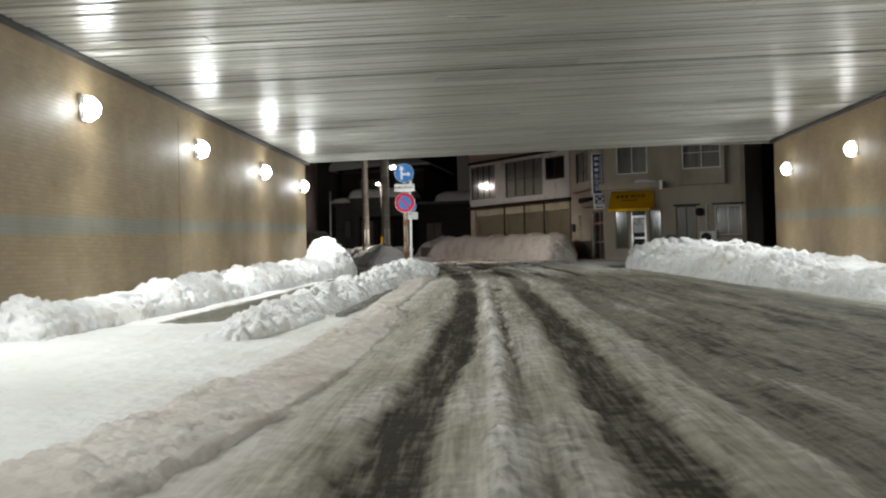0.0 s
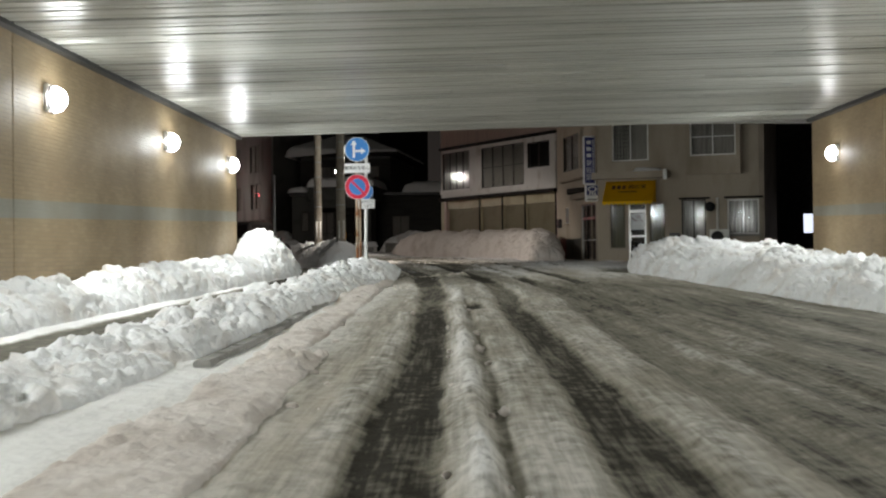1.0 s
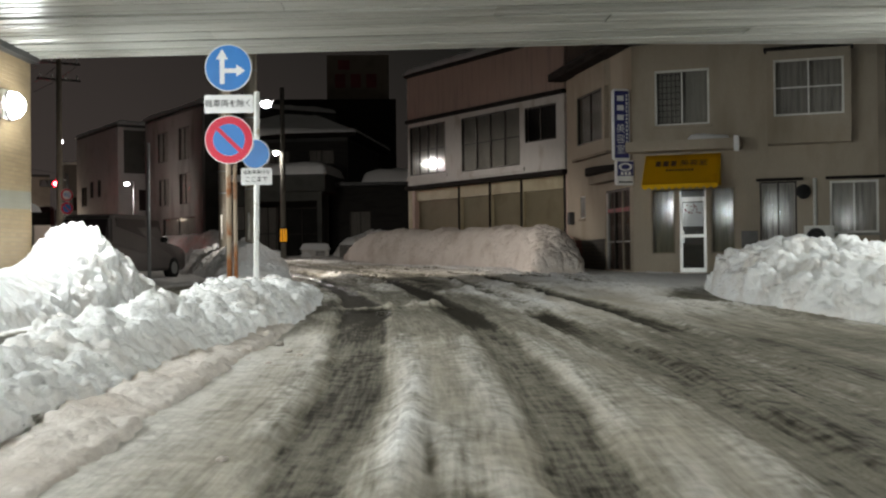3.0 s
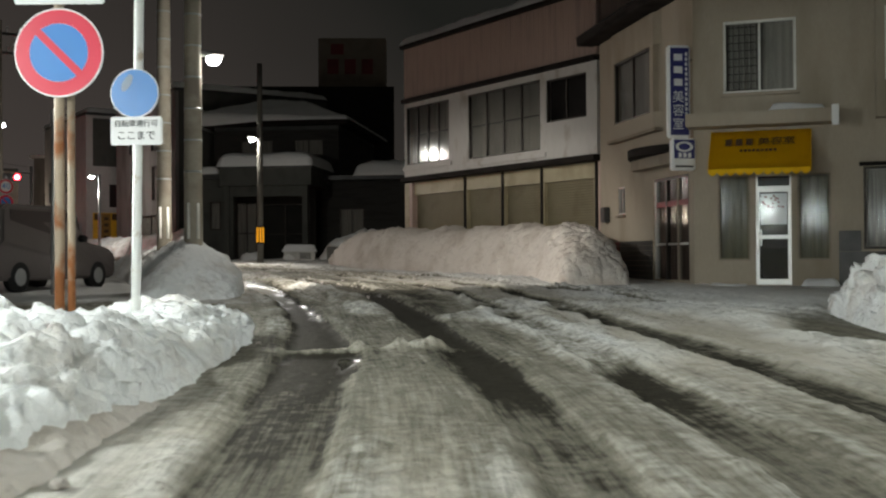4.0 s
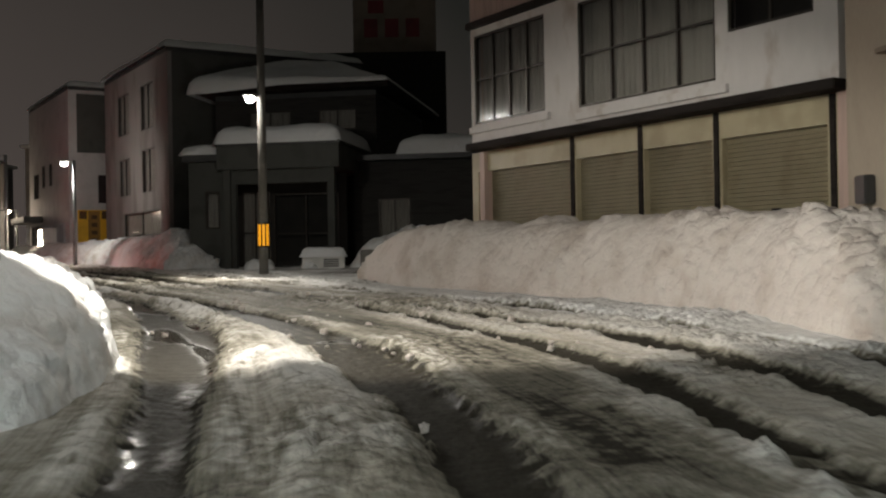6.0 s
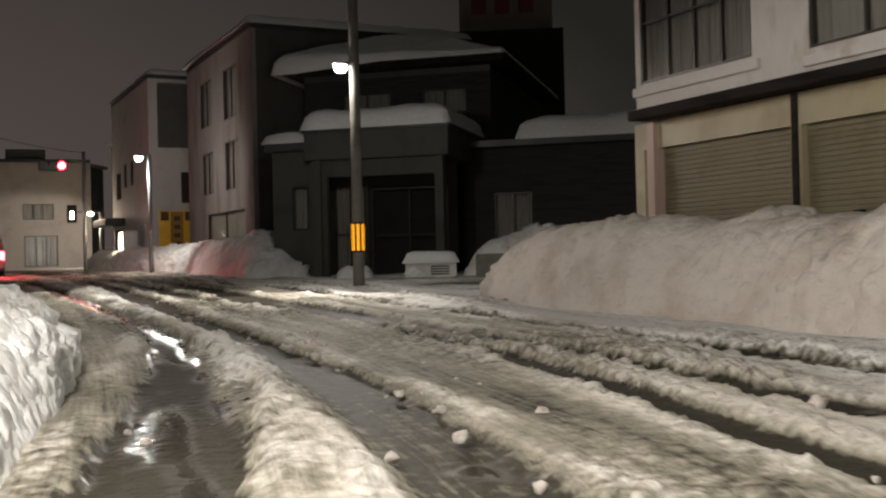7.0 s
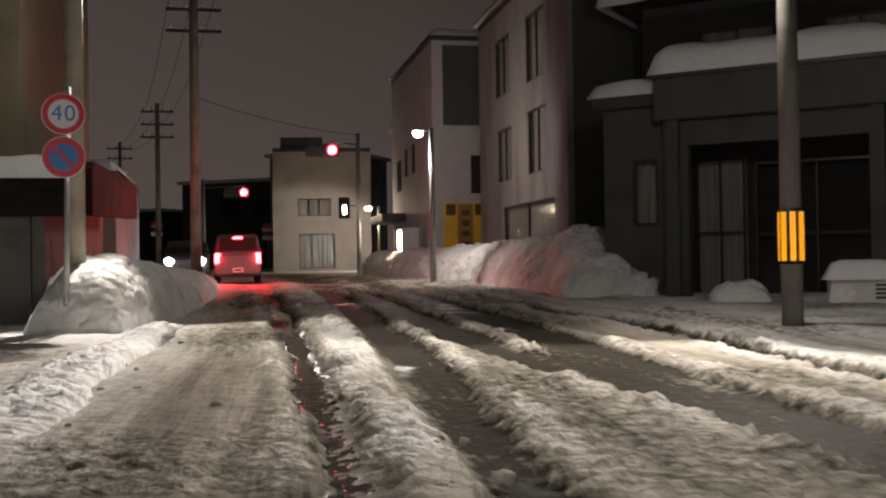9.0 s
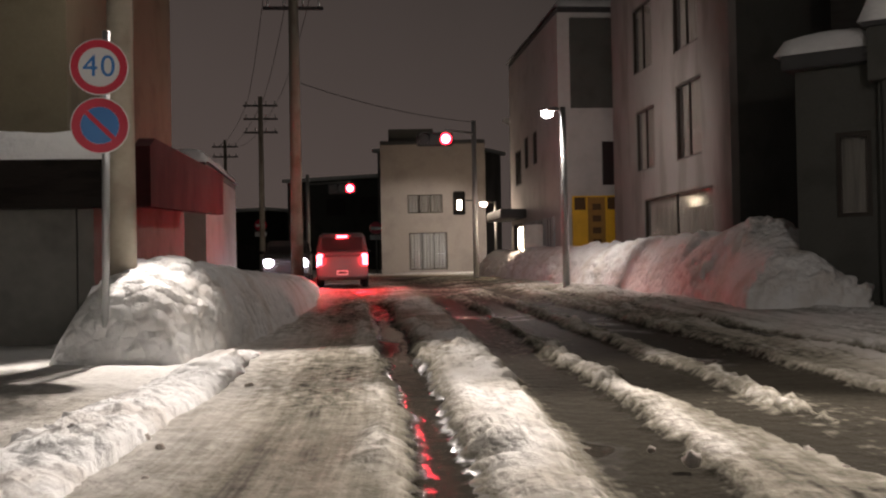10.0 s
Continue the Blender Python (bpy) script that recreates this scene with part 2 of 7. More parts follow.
def road_material(name):
    """Packed snow, brown slush and wet asphalt, by the mesh's attribute 'wear', streaked along the lanes."""
    m = bpy.data.materials.new(name)
    m.use_nodes = True
    n, l = m.node_tree.nodes, m.node_tree.links
    b = n["Principled BSDF"]
    co = n.new("ShaderNodeTexCoord")

    def attribute(key):
        t = n.new("ShaderNodeAttribute")
        t.attribute_name = key
        return t.outputs["Fac"]

    wear, dirt, across, along = attribute("wear"), attribute("dirt"), attribute("across"), attribute("along")

    def math_node(op, a, c):
        t = n.new("ShaderNodeMath")
        t.operation = op
        for k, v in enumerate((a, c)):
            if isinstance(v, (int, float)):
                t.inputs[k].default_value = v
            else:
                l.new(v, t.inputs[k])
        return t.outputs[0]

    def lane_vector(wide, long):
        v = n.new("ShaderNodeCombineXYZ")
        l.new(math_node("MULTIPLY", across, wide), v.inputs[0])
        l.new(math_node("MULTIPLY", along, long), v.inputs[1])
        return v.outputs[0]

    def noise_node(scale, detail=6, vector=None):
        t = n.new("ShaderNodeTexNoise")
        t.inputs["Scale"].default_value, t.inputs["Detail"].default_value = scale, detail
        l.new(vector or co.outputs["Object"], t.inputs["Vector"])
        return math_node("SUBTRACT", t.outputs["Fac"], 0.5)

    def step_node(value, lo, hi, to_lo=0.0, to_hi=1.0):
        t = n.new("ShaderNodeMapRange")
        for key, v in (("From Min", lo), ("From Max", hi), ("To Min", to_lo), ("To Max", to_hi)):
            t.inputs[key].default_value = v
        l.new(value, t.inputs["Value"])
        return t.outputs["Result"]

    def mix_node(fac, a, c):
        t = n.new("ShaderNodeMix")
        t.data_type = "RGBA"
        l.new(fac, t.inputs["Factor"])
        for key, v in (("A", a), ("B", c)):
            if isinstance(v, tuple):
                t.inputs[key].default_value = (*v, 1)
            else:
                l.new(v, t.inputs[key])
        return t.outputs["Result"]

    big, mid, fine = noise_node(0.7), noise_node(6.0, 8), noise_node(42.0, 5)
    streak, scratch = noise_node(1.0, 7, lane_vector(5.5, 0.55)), noise_node(1.0, 5, lane_vector(26.0, 1.1))
    clod = attribute("clod")
    # crumbled lumps of two sizes
    warp = n.new("ShaderNodeMix")
    warp.data_type = "VECTOR"
    warp.inputs["Factor"].default_value = 0.04
    wn_ = n.new("ShaderNodeTexNoise")
    wn_.inputs["Scale"].default_value, wn_.inputs["Detail"].default_value = 5.0, 6
    l.new(co.outputs["Object"], wn_.inputs["Vector"])
    l.new(co.outputs["Object"], warp.inputs["A"])
    l.new(wn_.outputs["Color"], warp.inputs["B"])
    lump = []
    for scale in (9.0, 21.0):
        vo = n.new("ShaderNodeTexVoronoi")
        vo.inputs["Scale"].default_value = scale
        l.new(warp.outputs["Result"], vo.inputs["Vector"])
        lump.append(vo.outputs["Distance"])
    w = math_node("ADD", wear, math_node("ADD", math_node("MULTIPLY", mid, 0.36), math_node("MULTIPLY", math_node("MULTIPLY", streak, 0.46), attribute("scraped"))))
    scraped = attribute("scraped")
    w = math_node("ADD", w, math_node("MULTIPLY", math_node("MULTIPLY", scratch, 0.52), scraped))
    w = math_node("ADD", w, math_node("MULTIPLY", math_node("MULTIPLY", math_node("SUBTRACT", lump[0], 0.42), clod), 0.55))
    slush = step_node(w, 0.08, 0.46)
    bare = step_node(w, 0.50, 0.72)
    d = math_node("ADD", dirt, math_node("MULTIPLY", big, 0.7))
    d = math_node("MAXIMUM", math_node("MINIMUM", d, 1.0), 0.0)
    snow = mix_node(d, (0.80, 0.79, 0.77), (0.44, 0.40, 0.335))
    slush_c = mix_node(step_node(fine, -0.25, 0.25), (0.145, 0.133, 0.105), (0.25, 0.232, 0.19))
    tar = mix_node(step_node(fine, -0.25, 0.25), (0.020, 0.018, 0.014), (0.055, 0.049, 0.038))
    l.new(mix_node(bare, mix_node(slush, snow, slush_c), tar), b.inputs["Base Color"])
    wet = math_node("MULTIPLY", bare, attribute("wet"))
    l.new(step_node(wet, 0, 1, 0.015, 0.20), b.inputs["Specular IOR Level"])
    ro = math_node("SUBTRACT", step_node(bare, 0, 1, 0.7, 0.6), math_node("MULTIPLY", wet, 0.48))
    l.new(math_node("ADD", ro, math_node("MULTIPLY", fine, 0.12)), b.inputs["Roughness"])
    bumps = [n.new("ShaderNodeBump") for _ in range(4)]
    rest = math_node("SUBTRACT", math_node("SUBTRACT", 1.0, math_node("MULTIPLY", bare, 0.55)), math_node("MULTIPLY", wet, 0.37))
    for bp, height, strength, size, sign in zip(bumps, (mid, lump[0], lump[1], fine), (0.6, 0.5, 0.4, 0.45), (0.07, 0.055, 0.025, 0.015), (1, -1, -1, 1)):
        bp.inputs["Distance"].default_value = size
        bp.invert = sign < 0
        force = math_node("MULTIPLY", rest, strength)
        l.new(force if sign > 0 else math_node("MULTIPLY", force, clod), bp.inputs["Strength"])
        l.new(height, bp.inputs["Height"])
    for one, two in zip(bumps, bumps[1:]):
        l.new(one.outputs["Normal"], two.inputs["Normal"])
    l.new(bumps[-1].outputs["Normal"], b.inputs["Normal"])
    return m


def ceiling_material(name):
    """Pale painted steel deck, stained in streaks along the boards, each board of its own tone, still glossy."""
    m = material(name, (0.41, 0.41, 0.37), 0.30, metal=0.12, vary=0.14, grain=3.0, bump=0.06, second=(0.27, 0.27, 0.235), second_size=0.7,
                 second_at=(0.45, 0.7), stretch=(0.35, 3.0, 1))
    n, l = m.node_tree.nodes, m.node_tree.links
    b = n["Principled BSDF"]
    colour = b.inputs["Base Color"].links[0].from_socket
    geo, tone, hsv = n.new("ShaderNodeNewGeometry"), n.new("ShaderNodeMapRange"), n.new("ShaderNodeHueSaturation")
    tone.inputs["To Min"].default_value, tone.inputs["To Max"].default_value = 0.85, 1.18
    l.new(geo.outputs["Random Per Island"], tone.inputs["Value"])
    l.new(tone.outputs["Result"], hsv.inputs["Value"])
    l.new(colour, hsv.inputs["Color"])
    l.new(hsv.outputs["Color"], b.inputs["Base Color"])
    return m


SNOW = snow_material("bank_snow")
SNOW_TAN = snow_material("roadside_snow", (0.62, 0.565, 0.515), (0.45, 0.385, 0.33), relief=0.35)
SNOW_ROOF = snow_material("roof_snow", (0.80, 0.80, 0.80), (0.76, 0.75, 0.74), relief=0.05)
ROAD = road_material("slushy_road")
BRICK = brick_material("ochre_wall_tiles")
DECK = ceiling_material("steel_deck")
STEEL_DARK = material("dark_steel", (0.06, 0.06, 0.06), 0.5, 0.4)
CONCRETE = material("grey_concrete", (0.30, 0.29, 0.27), 0.8, vary=0.18, grain=10, second=(0.20, 0.19, 0.17))
CONCRETE_WALL = material("concrete_wall", (0.22, 0.21, 0.19), 0.85, vary=0.2, grain=6)
PLASTER = material("beige_plaster", (0.40, 0.34, 0.27), 0.85, vary=0.10, grain=30, bump=0.25, second=(0.29, 0.24, 0.18), second_size=1.1, second_at=(0.48, 0.75), stretch=(1, 1, 0.3))
PLASTER_DARK = material("brown_plaster", (0.30, 0.25, 0.20), 0.85, vary=0.12, grain=30, bump=0.25)
WHITE_WALL = material("old_white_paint", (0.60, 0.57, 0.545), 0.7, vary=0.08, grain=6, second=(0.40, 0.34, 0.29), second_size=2.2, second_at=(0.54, 0.72), stretch=(1, 1, 0.45))
PINK_SIDING = material("pinkish_metal_siding", (0.46, 0.33, 0.28), 0.55, vary=0.08, grain=3, stretch=(6, 6, 0.4), second=(0.38, 0.28, 0.24))
SHUTTER = material("cream_shutter", (0.40, 0.345, 0.225), 0.5, vary=0.08, grain=4, second=(0.32, 0.27, 0.17))
WOOD_DARK = material("dark_wood", (0.020, 0.016, 0.014), 0.85, vary=0.3, grain=12, stretch=(1, 1, 6))
FRAME_DARK = material("bronze_window_frame", (0.05, 0.042, 0.035), 0.4, 0.5)
FRAME_ALU = material("aluminium_frame", (0.62, 0.62, 0.60), 0.35, 0.7)
FRAME_WHITE = material("white_frame", (0.75, 0.74, 0.70), 0.45)
CURTAIN = material("grey_curtain", (0.42, 0.38, 0.34), 0.9, vary=0.2, grain=3, stretch=(14, 14, 0.6))
CURTAIN_PALE = material("pale_paper_screen", (0.42, 0.385, 0.34), 0.9, vary=0.1, grain=3)
CURTAIN_DARK = material("brown_door_curtain", (0.13, 0.085, 0.07), 0.9, vary=0.25, grain=3, stretch=(14, 14, 0.6))
CURTAIN_OLIVE = material("olive_curtain", (0.17, 0.155, 0.095), 0.9, vary=0.2, grain=3, stretch=(14, 14, 0.6))
# near-black colour that stands in for the shade of unlit rooms
ROOM_SHADE = material("unlit_room_shade", (0.05, 0.045, 0.04), 0.9)
RED_PAINT = material("red_door_paint", (0.22, 0.025, 0.028), 0.45, vary=0.2)
TILE_DARK = material("dark_wall_tile", (0.07, 0.065, 0.06), 0.35, vary=0.3, grain=5)
TILE_RED = material("red_wall_tile", (0.22, 0.04, 0.04), 0.4, vary=0.2)
AWNING = material("yellow_awning_cloth", (0.80, 0.46, 0.01), 0.7, vary=0.06, grain=20, second=(0.70, 0.38, 0.01))
LETTER_BROWN = material("brown_lettering", (0.10, 0.06, 0.03), 0.7)
SIGN_NAVY = material("navy_sign_panel", (0.02, 0.022, 0.14), 0.4, vary=0.05)
SIGN_WHITE = material("white_sign_face", (0.78, 0.78, 0.78), 0.4, vary=0.04)
SIGN_BLUE = material("blue_sign_face", (0.03, 0.20, 0.55), 0.35, vary=0.05)
SIGN_RED = material("red_sign_face", (0.62, 0.015, 0.05), 0.35, vary=0.05)
SIGN_FADED = material("faded_sign_print", (0.42, 0.50, 0.62), 0.5, vary=0.25, grain=30)
SIGN_BACK = material("sign_back_aluminium", (0.45, 0.46, 0.47), 0.4, 0.8)
POLE_RUST = material("rusty_post", (0.36, 0.29, 0.22), 0.6, 0.3, vary=0.2, grain=6, second=(0.25, 0.10, 0.04), second_size=3, second_at=(0.5, 0.6))
POLE_WHITE = material("white_post", (0.72, 0.72, 0.70), 0.45, vary=0.1, second=(0.45, 0.38, 0.30), second_size=6, second_at=(0.62, 0.7))
POLE_GREY = material("galvanised_post", (0.42, 0.43, 0.43), 0.45, 0.6)
POLE_CONCRETE = material("concrete_pole", (0.36, 0.32, 0.26), 0.8, vary=0.14, grain=14, second=(0.26, 0.22, 0.18), second_size=1.5)
BAND_WHITE = material("white_plastic_sleeve", (0.70, 0.68, 0.62), 0.5)
# faint emission stands in for light thrown back by the amber reflector
AMBER_GLOW = material("amber_reflector_glow", (0.85, 0.36, 0.01), 0.3, vary=0.1, emit=((1.0, 0.42, 0.02), 0.5))
BLACK = material("black_rubber", (0.02, 0.02, 0.02), 0.6)
HOUSE_DARK = material("dark_house_siding", (0.042, 0.040, 0.037), 0.75, vary=0.15, grain=4, stretch=(1, 1, 8))
HOUSE_GREY = material("grey_house_plaster", (0.085, 0.086, 0.078), 0.85, vary=0.12, grain=20)
HOUSE_TAN = material("tan_house_plaster", (0.17, 0.145, 0.10), 0.85, vary=0.12, grain=20)
PINK_PLASTER = material("pinkish_plaster", (0.25, 0.232, 0.222), 0.8, vary=0.10, grain=12, second=(0.19, 0.172, 0.162), stretch=(1, 1, 0.3))
PALE_WALL = material("pale_wall_panels", (0.47, 0.45, 0.44), 0.7, vary=0.08, grain=5)
CREAM_WALL = material("cream_wall", (0.38, 0.335, 0.30), 0.8, vary=0.08)
LETTER_TAN = material("tan_board_paint", (0.30, 0.17, 0.05), 0.6, vary=0.15)
# opaque pale colour for shop glass with the street lamp on it
LAMPLIT_GLASS = material("lamplit_shop_glass", (0.36, 0.39, 0.41), 0.45, vary=0.1)
YELLOW_PANEL = material("yellow_panel", (0.75, 0.42, 0.02), 0.5, vary=0.1)
MAROON = material("maroon_metal_roof", (0.035, 0.008, 0.009), 0.8, 0.0, vary=0.2)
CAR_SILVER = material("silver_car_paint", (0.115, 0.098, 0.092), 0.35, 0.2, vary=0.04)
CAR_RED = material("car_paint_pale", (0.16, 0.13, 0.13), 0.3, 0.5, vary=0.04)
LAMP_GLASS = material("lit_lamp_glass", (0.9, 0.95, 1), 0.3, emit=((0.88, 0.97, 1.0), 26))
LAMP_WARM = material("lit_warm_lamp", (1, 0.9, 0.7), 0.3, emit=((1.0, 0.86, 0.66), 16))
LAMP_BLUE = material("lit_headlight", (0.8, 0.85, 1), 0.3, emit=((0.72, 0.76, 1.0), 20))
LAMP_RED = material("lit_red_lens", (0.9, 0.02, 0.03), 0.3, emit=((1.0, 0.008, 0.02), 16))
LAMP_PINK = material("lit_brake_lens", (0.95, 0.2, 0.2), 0.3, emit=((1.0, 0.035, 0.05), 22))
LAMP_CORE = material("lit_red_core", (0.95, 0.3, 0.3), 0.3, emit=((1.0, 0.10, 0.13), 20))
LENS_DARK = material("dark_lens", (0.03, 0.02, 0.02), 0.3)


def glass_material(name):
    m = bpy.data.materials.new(name)
    m.use_nodes = True
    n, l = m.node_tree.nodes, m.node_tree.links
    out = n["Material Output"]
    clear, gloss, mix, fr = n.new("ShaderNodeBsdfTransparent"), n.new("ShaderNodeBsdfGlossy"), n.new("ShaderNodeMixShader"), n.new("ShaderNodeFresnel")
    clear.inputs["Color"].default_value = (0.62, 0.64, 0.64, 1)
    gloss.inputs["Roughness"].default_value = 0.09
    l.new(fr.outputs[0], mix.inputs[0])
    l.new(clear.outputs[0], mix.inputs[1])
    l.new(gloss.outputs[0], mix.inputs[2])
    l.new(mix.outputs[0], out.inputs["Surface"])
    return m


GLASS = glass_material("window_glass")


# ---- mesh helpers ----
def box(bm, x0, x1, y0, y1, z0, z1, m=None):
    """A box between the bounds, placed by m."""
    m = m or Matrix()
    vs = [bm.verts.new(m @ Vector(p)) for p in ((x0, y0, z0), (x1, y0, z0), (x1, y1, z0), (x0, y1, z0), (x0, y0, z1), (x1, y0, z1), (x1, y1, z1), (x0, y1, z1))]
    for f in ((3, 2, 1, 0), (4, 5, 6, 7), (0, 1, 5, 4), (1, 2, 6, 5), (2, 3, 7, 6), (3, 0, 4, 7)):
        bm.faces.new([vs[k] for k in f])
    return bm


def soft_box(bm, x0, x1, y0, y1, z0, z1, m=None, r=0.01, seg=2):
    t = bmesh.new()
    box(t, x0, x1, y0, y1, z0, z1)
    bmesh.ops.bevel(t, geom=t.edges[:], offset=r, segments=seg, affect="EDGES")
    return join(bm, t, m)


def join(bm, other, m=None):
    """Adds the bmesh other to bm, moved by m."""
    if m is not None:
        bmesh.ops.transform(other, matrix=m, verts=other.verts[:])
    tmp = bpy.data.meshes.new("tmp")
    other.to_mesh(tmp)
    other.free()
    bm.from_mesh(tmp)
    bpy.data.meshes.remove(tmp)
    return bm


def tube(bm, a, b, r0, r1=None, sides=16):
    """A round bar from a to b."""
    a, b = Vector(a), Vector(b)
    t = bmesh.new()
    bmesh.ops.create_cone(t, cap_ends=True, segments=sides, radius1=r0, radius2=r0 if r1 is None else r1, depth=(b - a).length)
    turn = (b - a).to_track_quat("Z", "Y").to_matrix().to_4x4()
    return join(bm, t, Matrix.Translation((a + b) / 2) @ turn)


def ball(bm, c, r, scale=(1, 1, 1), seg=16):
    t = bmesh.new()
    bmesh.ops.create_uvsphere(t, u_segments=seg, v_segments=seg // 2, radius=r)
    return join(bm, t, Matrix.Translation(c) @ Matrix.Diagonal((*scale, 1)))


def prism(bm, outline, y0, y1, m=None):
    """An outline in x and z, made solid from y0 to y1."""
    m = m or Matrix()
    a = [bm.verts.new(m @ Vector((x, y0, z))) for x, z in outline]
    b = [bm.verts.new(m @ Vector((x, y1, z))) for x, z in outline]
    bm.faces.new(a)
    bm.faces.new(b[::-1])
    for k in range(len(a)):
        bm.faces.new((a[k - 1], b[k - 1], b[k], a[k]))
    bmesh.ops.recalc_face_normals(bm, faces=bm.faces[:])
    return bm


def holed(bm, length, z0, z1, thick, holes, m=None):
    """A wall along x from 0 to length, y from 0 to thick, with openings (x0, x1, z0, z1) right through it."""
    m = m or Matrix()
    xs = sorted({0, length, *(h[0] for h in holes), *(h[1] for h in holes)})
    zs = sorted({z0, z1, *(h[2] for h in holes), *(h[3] for h in holes)})

    def solid(i, k):
        if not (0 <= i < len(xs) - 1 and 0 <= k < len(zs) - 1):
            return False
        cx, cz = (xs[i] + xs[i + 1]) / 2, (zs[k] + zs[k + 1]) / 2
        return not any(h[0] < cx < h[1] and h[2] < cz < h[3] for h in holes)

    cache = {}

    def v(i, k, s):
        if (i, k, s) not in cache:
            cache[i, k, s] = bm.verts.new(m @ Vector((xs[i], thick * s, zs[k])))
        return cache[i, k, s]

    for i in range(len(xs) - 1):
        for k in range(len(zs) - 1):
            if not solid(i, k):
                continue
            bm.faces.new((v(i, k, 0), v(i + 1, k, 0), v(i + 1, k + 1, 0), v(i, k + 1, 0)))
            bm.faces.new((v(i, k, 1), v(i, k + 1, 1), v(i + 1, k + 1, 1), v(i + 1, k, 1)))
            if not solid(i - 1, k):
                bm.faces.new((v(i, k, 0), v(i, k + 1, 0), v(i, k + 1, 1), v(i, k, 1)))
            if not solid(i + 1, k):
                bm.faces.new((v(i + 1, k, 0), v(i + 1, k, 1), v(i + 1, k + 1, 1), v(i + 1, k + 1, 0)))
            if not solid(i, k - 1):
                bm.faces.new((v(i, k, 0), v(i, k, 1), v(i + 1, k, 1), v(i + 1, k, 0)))
            if not solid(i, k + 1):
                bm.faces.new((v(i, k + 1, 0), v(i + 1, k + 1, 0), v(i + 1, k + 1, 1), v(i, k + 1, 1)))
    return bm


def link(name, bm, mat, smooth=False):
    me = bpy.data.meshes.new(name)
    bm.to_mesh(me)
    bm.free()
    me.materials.append(mat)
    if smooth:
        me.shade_smooth()
    return new(name, me)


def part(name, bm, mat, parent, label="", smooth=False):
    """One mesh as a part of a thing or of a part."""
    ob = link(name, bm, mat, smooth)
    ob.parent = parent
    ob.matrix_parent_inverse = world_of(parent).inverted()
    return tagged(ob, label)


def world_of(ob):
    m = ob.matrix_basis.copy()
    while ob.parent:
        m = ob.parent.matrix_basis @ ob.matrix_parent_inverse @ m
        ob = ob.parent
    return m


def thing(name, place, label, category, group="", kind=""):
    """An Empty at the base of a thing, to hold its parts."""
    ob = new(name)
    ob.empty_display_size = 0.2
    ob.location = place
    return tagged(ob, label, category, group, kind)


def facade(a, b, z=0.0):
    """A frame on a wall: x runs along it from a to b, y into the building, z up."""
    return Matrix.Translation((a[0], a[1], z)) @ Matrix.Rotation(math.atan2(b[1] - a[1], b[0] - a[0]), 4, "Z")


def grid_object(name, X, Y, Z, mat, smooth=True, attributes=()):
    """A sheet over a grid of points."""
    ny, nx = X.shape
    me = bpy.data.meshes.new(name)
    co = np.stack([X, Y, Z], -1).reshape(-1, 3)
    idx = np.arange(nx * ny).reshape(ny, nx)
    faces = np.stack([idx[:-1, :-1], idx[:-1, 1:], idx[1:, 1:], idx[1:, :-1]], -1).reshape(-1, 4)
    me.vertices.add(len(co))
    me.vertices.foreach_set("co", co.ravel())
    me.loops.add(faces.size)
    me.loops.foreach_set("vertex_index", faces.ravel())
    me.polygons.add(len(faces))
    me.polygons.foreach_set("loop_start", np.arange(0, faces.size, 4))
    for key, values in attributes:
        at = me.attributes.new(key, "FLOAT", "POINT")
        at.data.foreach_set("value", np.ascontiguousarray(values, np.float32).ravel())
    me.update(calc_edges=True)
    me.validate()
    me.materials.append(mat)
    if smooth:
        me.shade_smooth()
    return new(name, me)

# ---- ground: one sheet of packed snow, slush and wheel ruts ----
LANE_LEFT = curve_through([(-0.42, 3), (-0.3, 6.5), (-0.1, 9.7), (0.12, 13), (0.38, 19.5), (0.55, 26), (0.66, 31), (0.6, 36), (0.5, 40), (-0.1, 45), (-1.2, 50.5), (-2.4, 55.5), (-4.1, 59.8),
                           (-5.7, 63), (-7.3, 65.7), (-9.1, 68.8), (-12.8, 75.1), (-20, 87), (-27, 98)])
LANE_NARROW = curve_through([(0.48, 3), (0.55, 6.3), (0.62, 8.8), (0.72, 12.8), (0.98, 19.8), (1.18, 28)])
LANE_RIGHT = curve_through([(1.1, 3), (1.28, 8.6), (1.45, 12.6), (1.68, 18.2), (1.88, 25), (2.12, 30), (2.15, 36.5), (1.7, 42.4), (1.2, 47), (0.0, 52.4), (-1, 55), (-2.9, 59.3), (-4.6, 62.6),
                            (-6.3, 65.8), (-8.5, 70), (-13.4, 78.8), (-20, 90), (-27, 100)])
LANE_THIRD = curve_through([(2.0, 3), (2.4, 12), (2.95, 24), (3.25, 28), (3.3, 34), (3.0, 42), (2.4, 50.3), (1.3, 54.1), (-0.5, 58.7), (-4, 65.5), (-6.2, 68.3), (-9, 72.6),
                            (-15.9, 84.6), (-25, 99)])
LANE_FOURTH = curve_through([(3.0, 3), (3.1, 8), (3.3, 13), (4.15, 29), (4.5, 36), (4.0, 44), (3.2, 52), (1.4, 56.2), (-1.7, 62.2), (-3.6, 65), (-6.9, 71), (-11.4, 78.7),
                             (-22, 97)])
LANE_SIDE = curve_through([(3.9, 3), (4.1, 11), (4.9, 20), (5.6, 32), (6.2, 39), (8, 43.5), (12, 45.5), (22, 45.5)])
LANE_FIFTH = curve_through([(7.5, 42.5), (5.2, 48), (4.2, 52.5), (2.5, 57), (-0.3, 62.3), (-2.4, 66), (-5.4, 71.5), (-9.6, 78.2), (-20.5, 96)])
